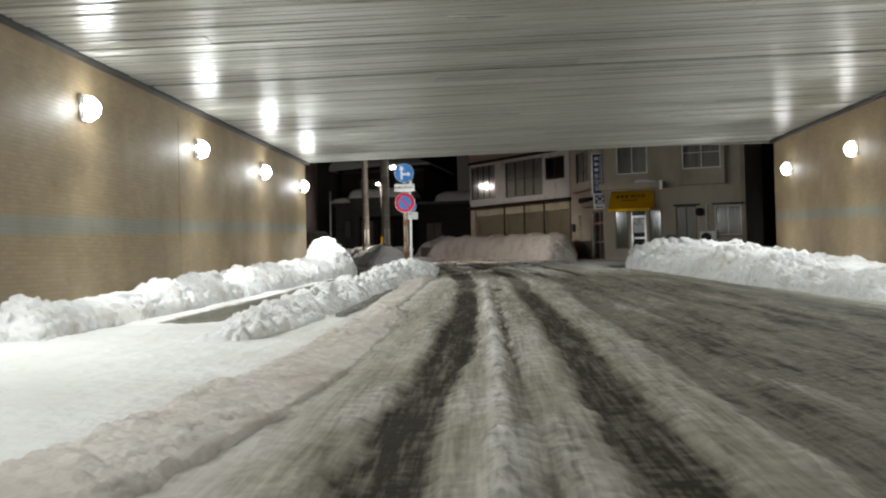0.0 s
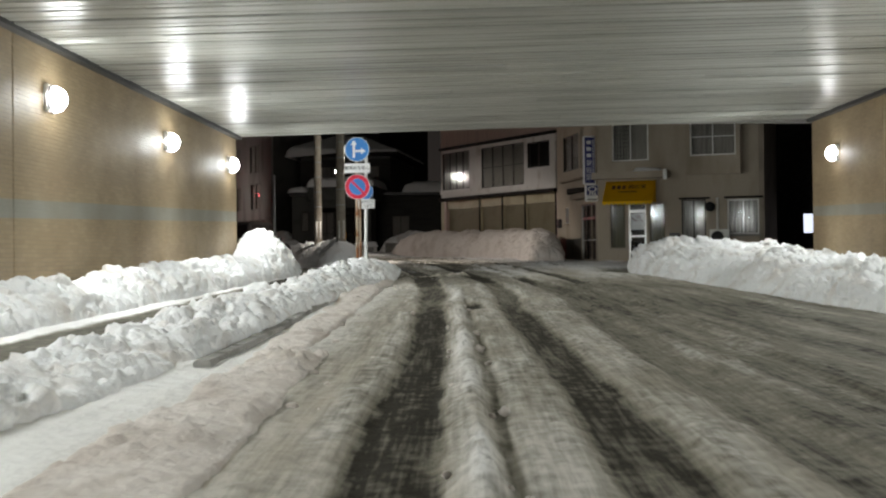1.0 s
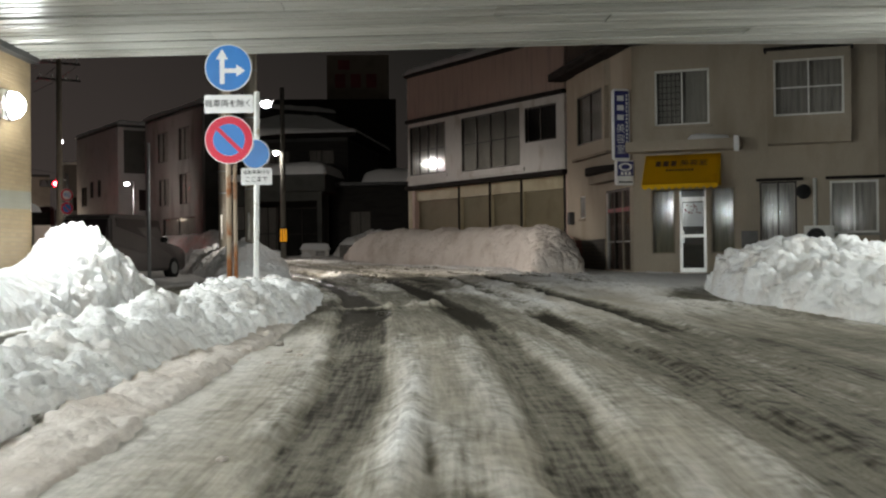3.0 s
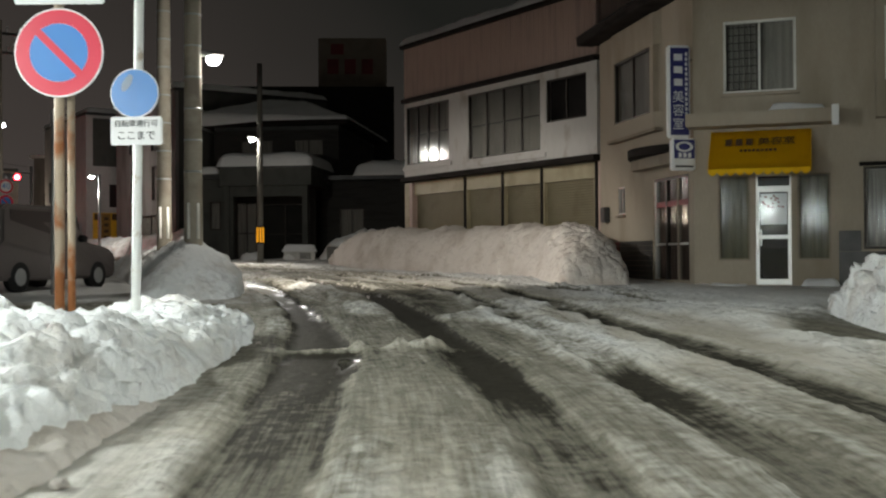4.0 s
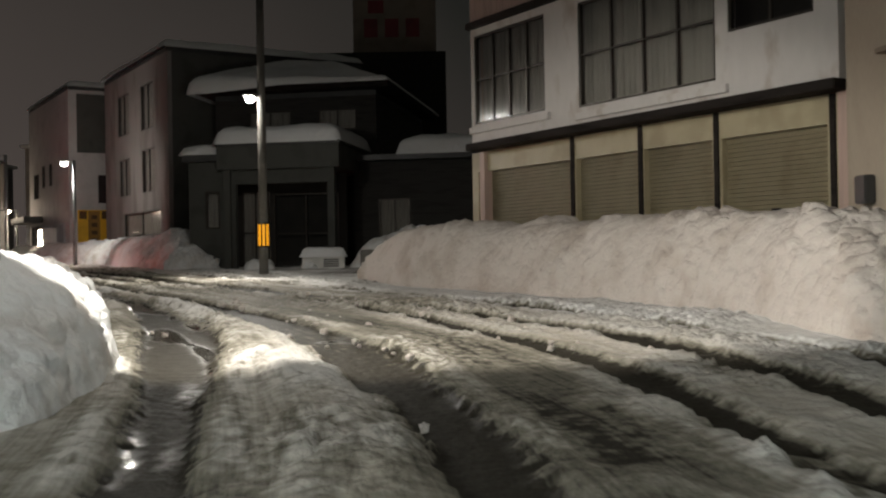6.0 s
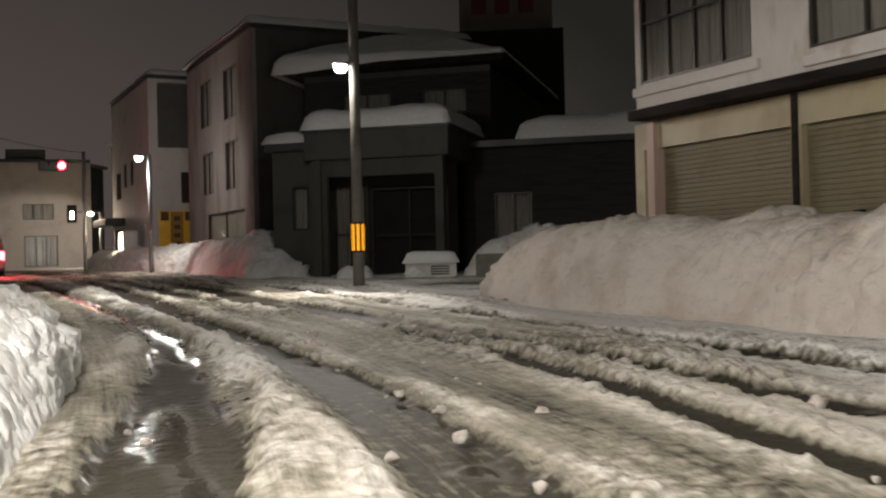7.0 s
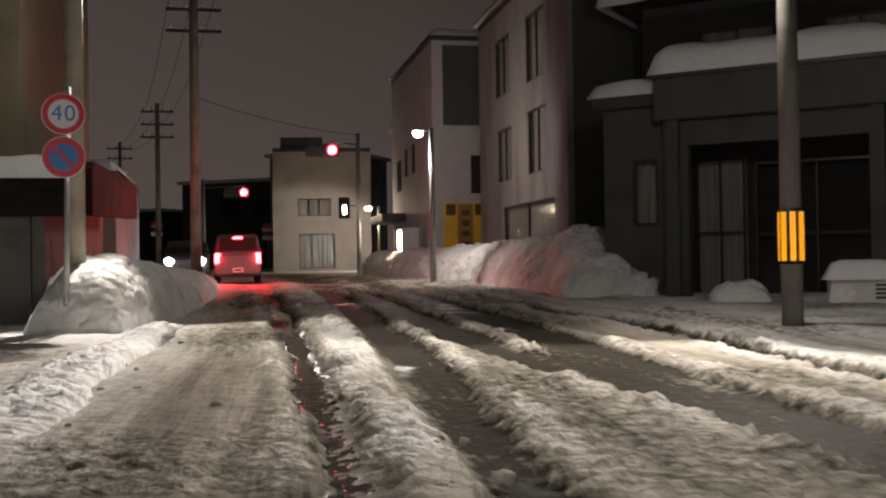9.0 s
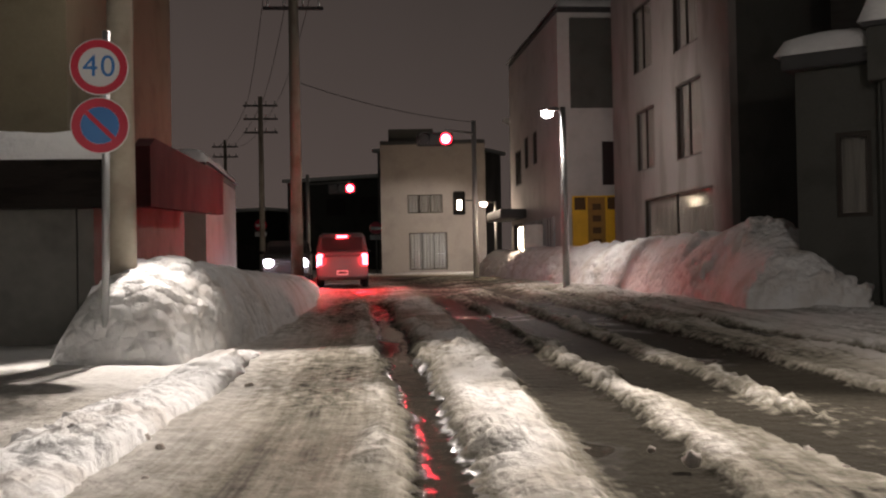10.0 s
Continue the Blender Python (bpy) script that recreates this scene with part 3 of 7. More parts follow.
FOOTWAY = curve_through([(-4.1, 17.5), (-3.65, 26), (-3.2, 36), (-2.9, 41)])
CROWN = curve_through([(0.2, 4), (0.37, 7.6), (0.5, 10.4), (0.71, 16.8), (0.97, 25), (1.2, 31), (1.4, 36.7)])
CROWN_FAR = curve_through([(1.0, 43.8), (0.6, 46.2), (0.1, 49), (-0.6, 51.6), (-1.55, 54.8), (-3.5, 59.6), (-5.2, 62.8), (-7.0, 66), (-8.8, 69.4), (-13.1, 77), (-20, 88.5)])


def spaced(lo, hi, step, reach):
    mid = np.arange(lo, hi, step)
    out, d = [], step
    while not out or out[-1] < reach:
        d *= 1.11
        out.append((out[-1] if out else 0) + d)
    out = np.array(out)
    return np.concatenate([lo - out[::-1], mid, mid[-1] + out])


def band(v, lo, hi, soft):
    """1 between lo and hi, falling off softly on both sides."""
    return np.clip((v - lo) / soft + 0.5, 0, 1) * np.clip((hi - v) / soft + 0.5, 0, 1)


def build_ground():
    X, Y = np.meshgrid(spaced(-15, 8.6, 0.055, 700), spaced(5, 80, 0.055, 800))
    across, along = lane_frame(X, Y, LANE_RIGHT)
    edge = np.clip(fbm(across * 1.2, along * 0.35, 3), -1, 1)
    streak = fbm(across * 4.5, along * 0.22, 21, 5)
    patch = fbm(across * 0.9, along * 0.28, 27, 4)
    chunk, crumb = blocks(X * 3.4, Y * 2.9, 12, 0.4), blocks(X * 7.5, Y * 6.4, 16, 0.45)
    road = band(across, -2.6, 5.4, 1.3)
    inside = np.clip((38 - Y) / 5, 0, 1)
    out = np.clip((Y - 41) / 8, 0, 1)
    side = np.clip((Y - 40.2) / 1.0, 0, 1) * np.clip((47.5 - Y) / 1.5, 0, 1) * band(X, -12, 1.0, 1.6)
    side += 0.45 * np.clip((Y - 61) / 3, 0, 1) * np.clip((70 - Y) / 2, 0, 1) * np.clip((-8 - X) / 3, 0, 1)
    # grey ice over the far lanes of the underpass, thin pale snow beside the near wheel tracks
    base = inside * (0.25 + 0.25 * np.clip((across - 0.75) / 0.5, 0, 1) + 0.06 * band(across, -1.6, -0.7, 0.4))
    # brown slush between the ruts where the road bends away, clean snow towards the far side, paled further to paint in
    # headlight
    base += (1 - inside) * (0.30 + 0.08 * np.clip((Y - 58) / 6, 0, 1) - 0.24 * np.clip((across - 1.0 - 1.4 * np.clip((Y - 48) / 8, 0, 1)) / 1.2, 0, 1))
    base += 0.20 * band(Y, 36.5, 57, 4) * band(across, -2.6, 1.0 + 0.5 * np.clip((Y - 48) / 6, 0, 1), 0.8)
    base = np.maximum(base * road, 0.40 * np.clip(side, 0, 1))
    road = np.maximum(road, np.clip(side, 0, 1))
    wear = base + ((0.20 + 0.10 * out) * streak + 0.20 * patch * (0.4 + 0.6 * out)) * road
    sink, wet = np.zeros_like(X), np.zeros_like(X)
    lip = np.zeros_like(X)
    for line, half, depth, deep in ((LANE_LEFT, 0.25, 1.0, 0.055), (LANE_NARROW, 0.06, 0.75, 0.04), (LANE_RIGHT, 0.27, 0.95, 0.05), (LANE_THIRD, 0.20, 0.88, 0.05),
                                    (LANE_FOURTH, 0.22, 0.84, 0.05), (LANE_FIFTH, 0.18, 0.68, 0.045), (LANE_SIDE, 0.75, 0.40, 0.02), (FOOTWAY, 0.55, 0.85, 0.02)):
        raw = near_line(X, Y, line)
        d = raw + 0.09 * streak + 0.05 * fbm(X * 5, Y * 2.2, 17) + (0.35 + 0.65 * out) * (0.08 * (chunk - 0.4) + 0.06 * (crumb - 0.4))
        w = half * (1 + 0.30 * edge)
        if line is LANE_LEFT:
            w = w * (1 + 0.55 * np.exp(-((Y - 38.5) / 4.0) ** 2) + 0.75 * band(Y, 50.5, 58, 3)) * (1 - 0.1 * np.clip((Y - 62) / 4, 0, 1))
        if line is LANE_RIGHT:
            w = w * (1 + 0.35 * band(Y, 50, 57, 2) + 0.3 * np.clip((Y - 64) / 4, 0, 1))
        if line is LANE_THIRD or line is LANE_FOURTH:
            w = w * (1 + 0.8 * np.clip((Y - 62) / 4, 0, 1))
        soft = 0.17 - 0.07 * out
        k = np.clip((w - d) / soft + 0.5, 0, 1)
        k = k * k * (3 - 2 * k)
        gap = np.clip(0.95 + 0.6 * fbm(across * 0.4, along * 0.16, 8), 0.6, 1)
        far_lane = line is LANE_THIRD or line is LANE_FOURTH
        wear = np.maximum(wear, k * depth * gap * (1 - (0.42 if far_lane else 0.30) * inside))
        if line is LANE_LEFT:
            wet = np.maximum(wet, np.clip((k - 0.6) * 4, 0, 1) * np.clip(3.0 * streak + 2.0 * fbm(X * 2.2, Y * 0.7, 83) - 0.55 + 1.0 * np.clip((Y - 50) / 5, 0, 1) + 0.8 * np.clip((Y - 58) / 4, 0, 1), 0, 1) * np.clip((Y - 34.5) / 2.5, 0, 1))
        elif deep > 0.042:
            wet = np.maximum(wet, np.clip((k - 0.8) * 6, 0, 1) * np.clip((Y - 48) / 3, 0, 1) * np.clip(fbm(X * 0.9, Y * 0.9, 35) * 6 - 2.2, 0, 1))
        sink = np.maximum(sink, k * deep * (1 + 0.2 * out))
        # crumbled snow thrown up on both sides of a rut
        lip = np.maximum(lip, np.exp(-((raw - w * 1.3 - 0.06) / 0.14) ** 2) * np.clip(vnoise(along * 0.9, raw * 2.0 + half * 40, 4) * 2.2 - 0.6, 0, 1) * (1 - k))
    wear = wear - 0.24 * lip * (0.25 + out)
    crown = np.exp(-(near_line(X, Y, CROWN) / (0.10 + 0.03 * edge)) ** 2) * np.clip((33 - Y) / 3, 0, 1)
    crown = np.maximum(crown, np.exp(-(near_line(X, Y, CROWN_FAR) / (0.33 + 0.06 * edge)) ** 4))
    ragged = np.clip(0.55 + 1.4 * fbm(X * 1.5, Y * 0.9, 77), 0, 1)
    # broad plate of trodden snow between the wheels before the mouth, with a hole worn through it
    mass = band(Y, 22.5, 32.3, 2.0) * band(X - 0.036 * (Y - 27) + 0.08 * streak, 0.93, 1.72, 0.28)
    hole = np.exp(-(((X - 1.27 - 0.03 * (Y - 25.8)) / 0.16) ** 4 + ((Y - 25.8) / 0.85) ** 4))
    bar = np.exp(-((Y - 39.3 - 0.3 * fbm(X, Y, 31)) / 0.16) ** 2) * band(X, 0.2, 2.0, 0.5) * np.clip(vnoise(X * 3.5, Y * 3.5, 32) * 2.4 - 0.3, 0, 1)
    keep = np.maximum(np.maximum(0.95 * crown * (0.45 + 0.55 * ragged), 0.42 * mass * (0.7 + 0.7 * patch)), 0.8 * bar)
    wear = np.clip(wear * (1 - np.clip(keep, 0, 1)), 0, 1)
    wear = np.maximum(wear, 0.8 * hole)
    # patches of snow left standing on the slush before the shop
    plates = band(Y, 37.5, 49, 2) * np.clip(across / 0.6, 0, 1) * np.clip(fbm(across * 0.8, along * 0.45, 63) * 5 - 0.5, 0, 1)
    wear = np.clip(wear * (1 - 0.7 * plates), 0, 1)
    # trodden snow on the lots beside the road, greyed to paint in the weak lamplight there
    lot = np.clip((across - 5.2) / 1.5, 0, 1) * np.clip((Y - 62) / 4, 0, 1)
    wear = np.maximum(wear, lot * np.clip(0.22 + 0.4 * fbm(X * 0.8, Y * 0.8, 55), 0, 0.6))
    # besides real dirt: lots dimmed for weak lamplight, far side paled for headlight
    dirt = np.clip(0.85 * road + 0.5 * lot + 0.12 - 0.55 * crown * ragged - 0.35 * lip - 0.5 * plates - 0.8 * np.clip((across - 3.0) / 1.2, 0, 1) * out, 0, 1)
    dry = np.clip(1.15 - wear * 1.5, 0, 1)
    far = np.clip(1 - (np.hypot(X + 3, (Y - 45) * 0.7) - 40) / 25, 0, 1)
    # clods lie thick beside the ruts and thin out over the trodden plates between them
    thick = np.clip(vnoise(across * 1.1, along * 0.45, 13) * 2.4 - 0.75, 0.05, 1.0) * (0.30 + 0.70 * road) * (0.35 + 0.75 * out)
    thick = np.maximum(thick, np.maximum(lip * (0.5 + 0.4 * out), crown * (0.5 + 0.5 * ragged) * (1 - 0.6 * np.clip((Y - 58) / 5, 0, 1))))
    thick = np.maximum(thick, np.maximum(bar, 0.6 * plates))
    Z = ground_z(Y) - sink + 0.05 * crown * (1 - 0.5 * np.clip((Y - 58) / 5, 0, 1)) + 0.05 * bar + 0.025 * mass * (1 - hole) - 0.03 * hole + 0.04 * plates
    Z += far * dry * (0.03 * fbm(X * 1.1, Y * 0.7, 11) + 0.014 * streak + 0.012 * fbm(X * 6, Y * 5, 14))
    Z += far * dry * thick * (0.075 * chunk * np.clip(vnoise(X * 1.7, Y * 1.7, 91) * 2 - 0.4, 0, 1) + 0.045 * crumb)
    # drifting low mounds off the carriageway
    Z += 0.10 * np.clip(np.abs(across) / 8 - 0.8, 0, 1) * fbm(X * 0.3, Y * 0.3, 41)
    ob = grid_object("ground", X, Y, Z, ROAD, True, (("wear", wear), ("dirt", dirt), ("across", across), ("along", along), ("wet", wet), ("scraped", road), ("clod", np.clip(0.12 + 0.9 * thick, 0, 1))))
    return tagged(ob, "rutted road of packed snow, grey slush and wet asphalt", "road", kind="structure")


build_ground()


# ---- snow banks ----
def snow_bank(spine, left, right, high, label, mat=SNOW, seed=0, lump=0.16, steep=2.4, ends=(0.8, 0.8), step=0.05, size=2.4):
    """Shovelled snow along a line, with widths to its left and right and heights at the line's points."""
    p = np.array(spine, float)
    s = np.concatenate([[0], np.cumsum(np.hypot(*np.diff(p, axis=0).T))])
    line = curve_through(spine, 0.25)
    sl = np.concatenate([[0], np.cumsum(np.hypot(*np.diff(line, axis=0).T))])
    sl = sl / sl[-1] * s[-1]
    t = np.arange(0, s[-1] + step, step).clip(0, s[-1])
    cx, cy = np.interp(t, sl, line[:, 0]), np.interp(t, sl, line[:, 1])
    dx, dy = np.gradient(cx), np.gradient(cy)
    for _ in range(2):
        dx, dy = np.convolve(np.pad(dx, 6, "edge"), np.ones(13) / 13, "valid"), np.convolve(np.pad(dy, 6, "edge"), np.ones(13) / 13, "valid")
    norm = np.hypot(dx, dy)
    nx, ny = -dy / norm, dx / norm
    wl_, wr_, h = np.interp(t, s, left), np.interp(t, s, right), np.interp(t, s, high)
    n = int((max(left) + max(right) + max(high)) / step)
    v = np.sin(np.linspace(-1, 1, n) * math.pi / 2)[None, :]
    off = np.where(v > 0, v * wl_[:, None], v * wr_[:, None])
    X, Y = cx[:, None] + nx[:, None] * off, cy[:, None] + ny[:, None] * off
    wob = 0.05 * fbm(X * 1.3, Y * 1.3, seed + 50)
    X, Y = X + wob * nx[:, None], Y + wob * ny[:, None]
    cap = np.minimum(np.clip(t / max(ends[0], 1e-3), 0, 1), np.clip((s[-1] - t) / max(ends[1], 1e-3), 0, 1))[:, None]
    cap = np.sqrt(cap * (2 - cap))
    prof = np.clip(1 - np.abs(v) ** steep, 0, 1) ** 0.9
    keep = np.clip(np.minimum(prof, cap) * 3, 0, 1)
    Z = ground_z(Y) - 0.10 + 0.10 * keep + h[:, None] * prof * cap * (1 + 0.16 * fbm(X * 0.9, Y * 0.9, seed + 2))
    # lumps follow the surface, along and across it, and stand out along its normal
    A = t[:, None] + np.zeros_like(X)
    B = np.concatenate([np.zeros((len(t), 1)), np.cumsum(np.sqrt(np.diff(X, axis=1) ** 2 + np.diff(Y, axis=1) ** 2 + np.diff(Z, axis=1) ** 2), axis=1)], axis=1)
    wa, wb = A + 0.16 * fbm(A * 2.5, B * 2.5, seed + 7), B + 0.16 * fbm(A * 2.5, B * 2.5, seed + 8)
    patchy = np.clip(1.9 * vnoise(A * 0.9, B * 0.9, seed + 9) - 0.25, 0.08, 1.3)
    lumps = patchy * (blocks(wa * size, wb * size, seed, 0.45) * 0.85 + blocks(wa * size * 2.2, wb * size * 2.2, seed + 1, 0.45) * 0.5 + blocks(wa * size * 4.4, wb * size * 4.4, seed + 4, 0.45) * 0.22)
    lumps = lumps + 0.45 * fbm(A * 1.4, B * 1.4, seed + 6) + 0.2 * fbm(A * 6, B * 6, seed + 3) - 0.2
    P = np.stack([X, Y, Z], -1)
    N = np.cross(np.gradient(P, axis=1), np.gradient(P, axis=0))
    N /= np.linalg.norm(N, axis=-1, keepdims=True) + 1e-9
    N *= np.sign(N[..., 2:3] + 1e-9)
    P += N * (lump * lumps * keep)[..., None]
    X, Y, Z = P[..., 0], P[..., 1], P[..., 2]
    return tagged(grid_object("snow_bank", X, Y, Z, mat), label, "snow bank", "roadside snow banks", "stuff")


snow_bank([(-5.95, 14.2), (-5.6, 20), (-5.3, 25), (-4.75, 34), (-4.5, 38.5), (-4.45, 40.6), (-4.3, 43)], [0.6, 0.55, 0.6, 0.7, 0.7, 0.9, 0.9], [0.7, 0.75, 0.75, 0.75, 0.85, 1.2, 0.9],
          [0.34, 0.46, 0.55, 0.60, 0.85, 1.4, 0.4], "white shovelled snow heaped against the tiled underpass wall", seed=1, lump=0.14, size=2.8, steep=1.7)
snow_bank([(-2.85, 13.4), (-2.65, 16), (-2.25, 22), (-1.95, 28), (-1.5, 33), (-1.2, 37), (-1.05, 40.6)], [0.35, 0.5, 0.55, 0.55, 0.7, 0.9, 0.8], [0.4, 0.65, 0.7, 0.68, 0.85, 1.0, 0.8],
          [0.08, 0.12, 0.24, 0.27, 0.34, 0.46, 0.42], "lumpy white snow ridge between footway and road", seed=2, lump=0.17, size=3.2)
snow_bank([(-1.15, 19), (-1.0, 24), (-0.85, 30), (-0.6, 36)], [0.25, 0.3, 0.35, 0.4], [0.3, 0.35, 0.35, 0.35], [0.03, 0.04, 0.05, 0.08], "low crumbled slush spilt along the kerb", SNOW_TAN, seed=22, lump=0.07, size=5.0)
snow_bank([(9.3, 8), (9.0, 20), (8.9, 30), (8.9, 36), (9.0, 40.5), (9.3, 43.4), (9.5, 45.6)], [2.0, 1.9, 1.9, 1.9, 2.1, 1.9, 1.2], [3.0, 3.2, 3.4, 3.5, 2.8, 1.9, 0.9],
          [0.25, 0.34, 0.5, 0.66, 0.95, 0.9, 0.3], "large white snow heap along the ochre underpass wall", seed=3, lump=0.22, size=2.5)
snow_bank([(-0.1, 67.4), (1.0, 65.2), (3.4, 61.0), (5.45, 56.6), (5.85, 54.0), (5.8, 51.7)], [0.9, 1.0, 1.0, 1.0, 0.8, 0.6], [1.0, 1.1, 1.1, 1.1, 1.0, 0.8],
          [1.05, 1.25, 1.25, 1.25, 1.1, 0.75], "long high snow bank in front of closed shutters", SNOW_TAN, seed=4, lump=0.11, steep=3.2, size=2.6, ends=(0.8, 1.3))
snow_bank([(-2.4, 47.6), (-2.7, 50.2), (-3.6, 53.2), (-4.9, 57.0), (-6.6, 60.8)], [0.9, 1.1, 1.0, 0.9, 0.7], [0.9, 1.1, 1.0, 0.9, 0.6], [0.5, 0.95, 0.85, 0.7, 0.3],
          "mound of snow round two concrete poles", seed=5, lump=0.13, ends=(1.1, 1.2), steep=1.9)
snow_bank([(-13.2, 70.25), (-13.75, 71.5), (-15.6, 75.2), (-18.8, 80.8), (-22.0, 86.2)], [0.85, 1.0, 1.1, 1.0, 0.9], [0.6, 0.75, 1.0, 1.0, 0.9], [0.75, 0.95, 0.8, 0.55, 0.4],
          "snow mound at the foot of a speed limit sign", seed=6, lump=0.06, ends=(0.5, 1.0), steep=3.4)
snow_bank([(-26, 68), (-21, 70.5), (-18, 74), (-19.5, 79)], [1.2, 1.3, 1.2, 0.8], [1.5, 1.5, 1.4, 0.8], [0.5, 0.6, 0.6, 0.4], "snow heaped against a low dark house", seed=7, lump=0.12)
snow_bank([(-7.7, 79.3), (-8.7, 81.7), (-12.4, 87.8), (-17, 94), (-22.3, 101.5)], [1.0, 1.1, 1.1, 1.1, 1.0], [1.0, 1.2, 1.2, 1.2, 1.1], [0.9, 1.3, 1.1, 0.95, 0.85],
          "tall grey-white snow bank along a street of houses", seed=8, lump=0.13, ends=(1.6, 0.8), size=2.4)
snow_bank([(-7.9, 62.6), (-9.0, 64.6), (-9.7, 65.7), (-10.3, 66.8), (-11.1, 68.5), (-12.5, 71.2)], [0.35, 0.4, 0.45, 0.45, 0.4, 0.3], [0.25, 0.3, 0.3, 0.3, 0.3, 0.25], [0.04, 0.08, 0.09, 0.10, 0.10, 0.08],
          "low crumbled snow ridge along the edge of the road", seed=24, lump=0.07, size=4.2)
snow_bank([(13.5, 46.3), (17, 45.5), (22, 44)], [0.8, 0.9, 0.9], [0.8, 0.9, 0.9], [0.5, 0.6, 0.6], "low dirty snow bank beside a side street", SNOW_TAN, seed=9, lump=0.12)


snow_bank([(-2.2, 4), (-1.45, 9), (-1.15, 14), (-1.0, 18.5)], [0.6, 0.5, 0.4, 0.3], [0.6, 0.5, 0.45, 0.4], [0.05, 0.05, 0.05, 0.04], "low crumbled slush thrown to the edge of the road", SNOW_TAN, seed=23, lump=0.07, size=5.0)


# ---- kerb beside the footway ----
def kerb():
    line = curve_through([(-1.62, 17.5), (-1.5, 20), (-1.36, 24.5), (-1.22, 30), (-1.0, 36), (-0.9, 39.5)], 0.8)
    base = thing("kerb", (-1.7, 20, 0.4), "grey concrete kerb stones between footway and road", "kerb", kind="structure")
    for (ax, ay), (bx, by) in zip(line, line[1:]):
        m = facade((ax, ay), (bx, by), float(ground_z((ay + by) / 2)))
        bm = bmesh.new()
        soft_box(bm, 0.006, math.dist((ax, ay), (bx, by)) - 0.006, 0, 0.16, -0.2, 0.06, m, 0.015)
        part("kerb_stone", bm, CONCRETE, base)


kerb()


# ---- underpass ----
def underpass():
    turn_l, turn_r = math.atan(0.058), math.atan(0.048)
    frames = {"wall_left": (Matrix.Translation((-5.1, 40.3, 0)) @ Matrix.Rotation(-turn_l, 4, "Z"), -1), "wall_right": (Matrix.Translation((12.5, 40.3, 0)) @ Matrix.Rotation(-turn_r, 4, "Z"), 1)}
    for name, (m, side) in frames.items():
        bm = bmesh.new()
        cuts = [-66, -55.8, -45.6, -35.6, -25.6, -15.7, -5.6 if side > 0 else 0, 0]
        for a, b in zip(cuts, cuts[1:]):
            if b - a < 0.1:
                continue
            x0, x1 = (-0.8, 0) if side < 0 else (0, 0.8)
            soft_box(bm, x0, x1, a + 0.012, b - 0.012, -1.6, 5.7, r=0.012, seg=1)
        ob = link(name, bm, BRICK)
        ob.matrix_world = m
        tagged(ob, "underpass wall of ochre tiles with a blue-grey band", "wall", kind="structure")
        bm = bmesh.new()
        for a in cuts[1:-1]:
            x0, x1 = (-0.7, -0.02) if side < 0 else (0.02, 0.7)
            box(bm, x0, x1, a - 0.02, a + 0.02, -1.6, 5.6)
        tr = link("trim", bm, STEEL_DARK)
        tr.matrix_world = m
        tagged(tr, "dark joint filler between wall sections", "joint", kind="structure")
        # dark angle where the wall meets the deck
        bm = bmesh.new()
        zl = 4.93 if side < 0 else 5.33
        box(bm, *((0, 0.16) if side < 0 else (-0.16, 0)), -66, 0, zl - 0.02, zl + 0.2)
        tr = link("trim", bm, STEEL_DARK)
        tr.matrix_world = m
        tagged(tr, "dark steel angle under the deck edge", "trim", kind="structure")
    # deck boards across the road
    bm, seams = bmesh.new(), bmesh.new()
    rng = random.Random(4)
    y, k = 40.35, 0
    while y > -26:
        w = 0.62
        cut = rng.uniform(-5, 10)
        for xa, xb in ((-9.0, cut - 0.005), (cut + 0.005, 15.5)):
            dz = rng.uniform(-0.008, 0.008)
            t0, t1 = rng.uniform(-0.012, 0.012), rng.uniform(-0.012, 0.012)
            za, zb = 5.0 + 0.0238 * (xa + 5.1) + dz, 5.0 + 0.0238 * (xb + 5.1) + dz
            rows = []
            # a board: flat face with a shallow rib and turned-up edges
            for yy, up in ((0.0, 0.14), (0.012, 0.004), (0.03, 0), (0.19, 0.0), (0.21, 0.012), (0.25, 0.012), (0.27, 0), (w - 0.105, 0), (w - 0.085, 0.004), (w - 0.075, 0.14)):
                rows.append((bm.verts.new((xa, y - yy, za + up + t0 * yy)), bm.verts.new((xb, y - yy, zb + up + t1 * yy))))
            for (a, b), (c, d) in zip(rows, rows[1:]):
                bm.faces.new((a, b, d, c))
        y -= w
        k += 1
        # a dark strip in each open seam stands in for the shade there
        wide = 0.24 if k % 29 == 0 else 0.0
        tilt = Matrix.Translation((-5.1, 0, 5.0)) @ Matrix.Rotation(-math.atan(0.0238), 4, "Y")
        box(seams, -4.0, 20.6, y - wide + 0.002, y + 0.072, 0.035, 0.06, tilt)
        y -= wide
    for a, b, z0, z1 in ((-26.5, 40.35, 0.16, 0.6),):
        vs = []
        for z in (z0, z1):
            for x, yy in ((-9, a), (15.5, a), (15.5, b), (-9, b)):
                vs.append(bm.verts.new((x, yy, 5.0 + 0.0238 * (x + 5.1) + z)))
        for f in ((0, 1, 2, 3), (7, 6, 5, 4), (0, 4, 5, 1), (1, 5, 6, 2), (2, 6, 7, 3), (3, 7, 4, 0)):
            bm.faces.new([vs[q] for q in f])
    bmesh.ops.recalc_face_normals(bm, faces=bm.faces[:])
    tagged(link("ceiling", bm, DECK), "pale grey steel deck boards spanning the underpass", "ceiling", kind="structure")
    tagged(link("trim", seams, STEEL_DARK), "dark strips set in the deck seams in place of shade", "seam", kind="structure")
    # bridge girder over the mouth, seen from outside only
    bm = bmesh.new()
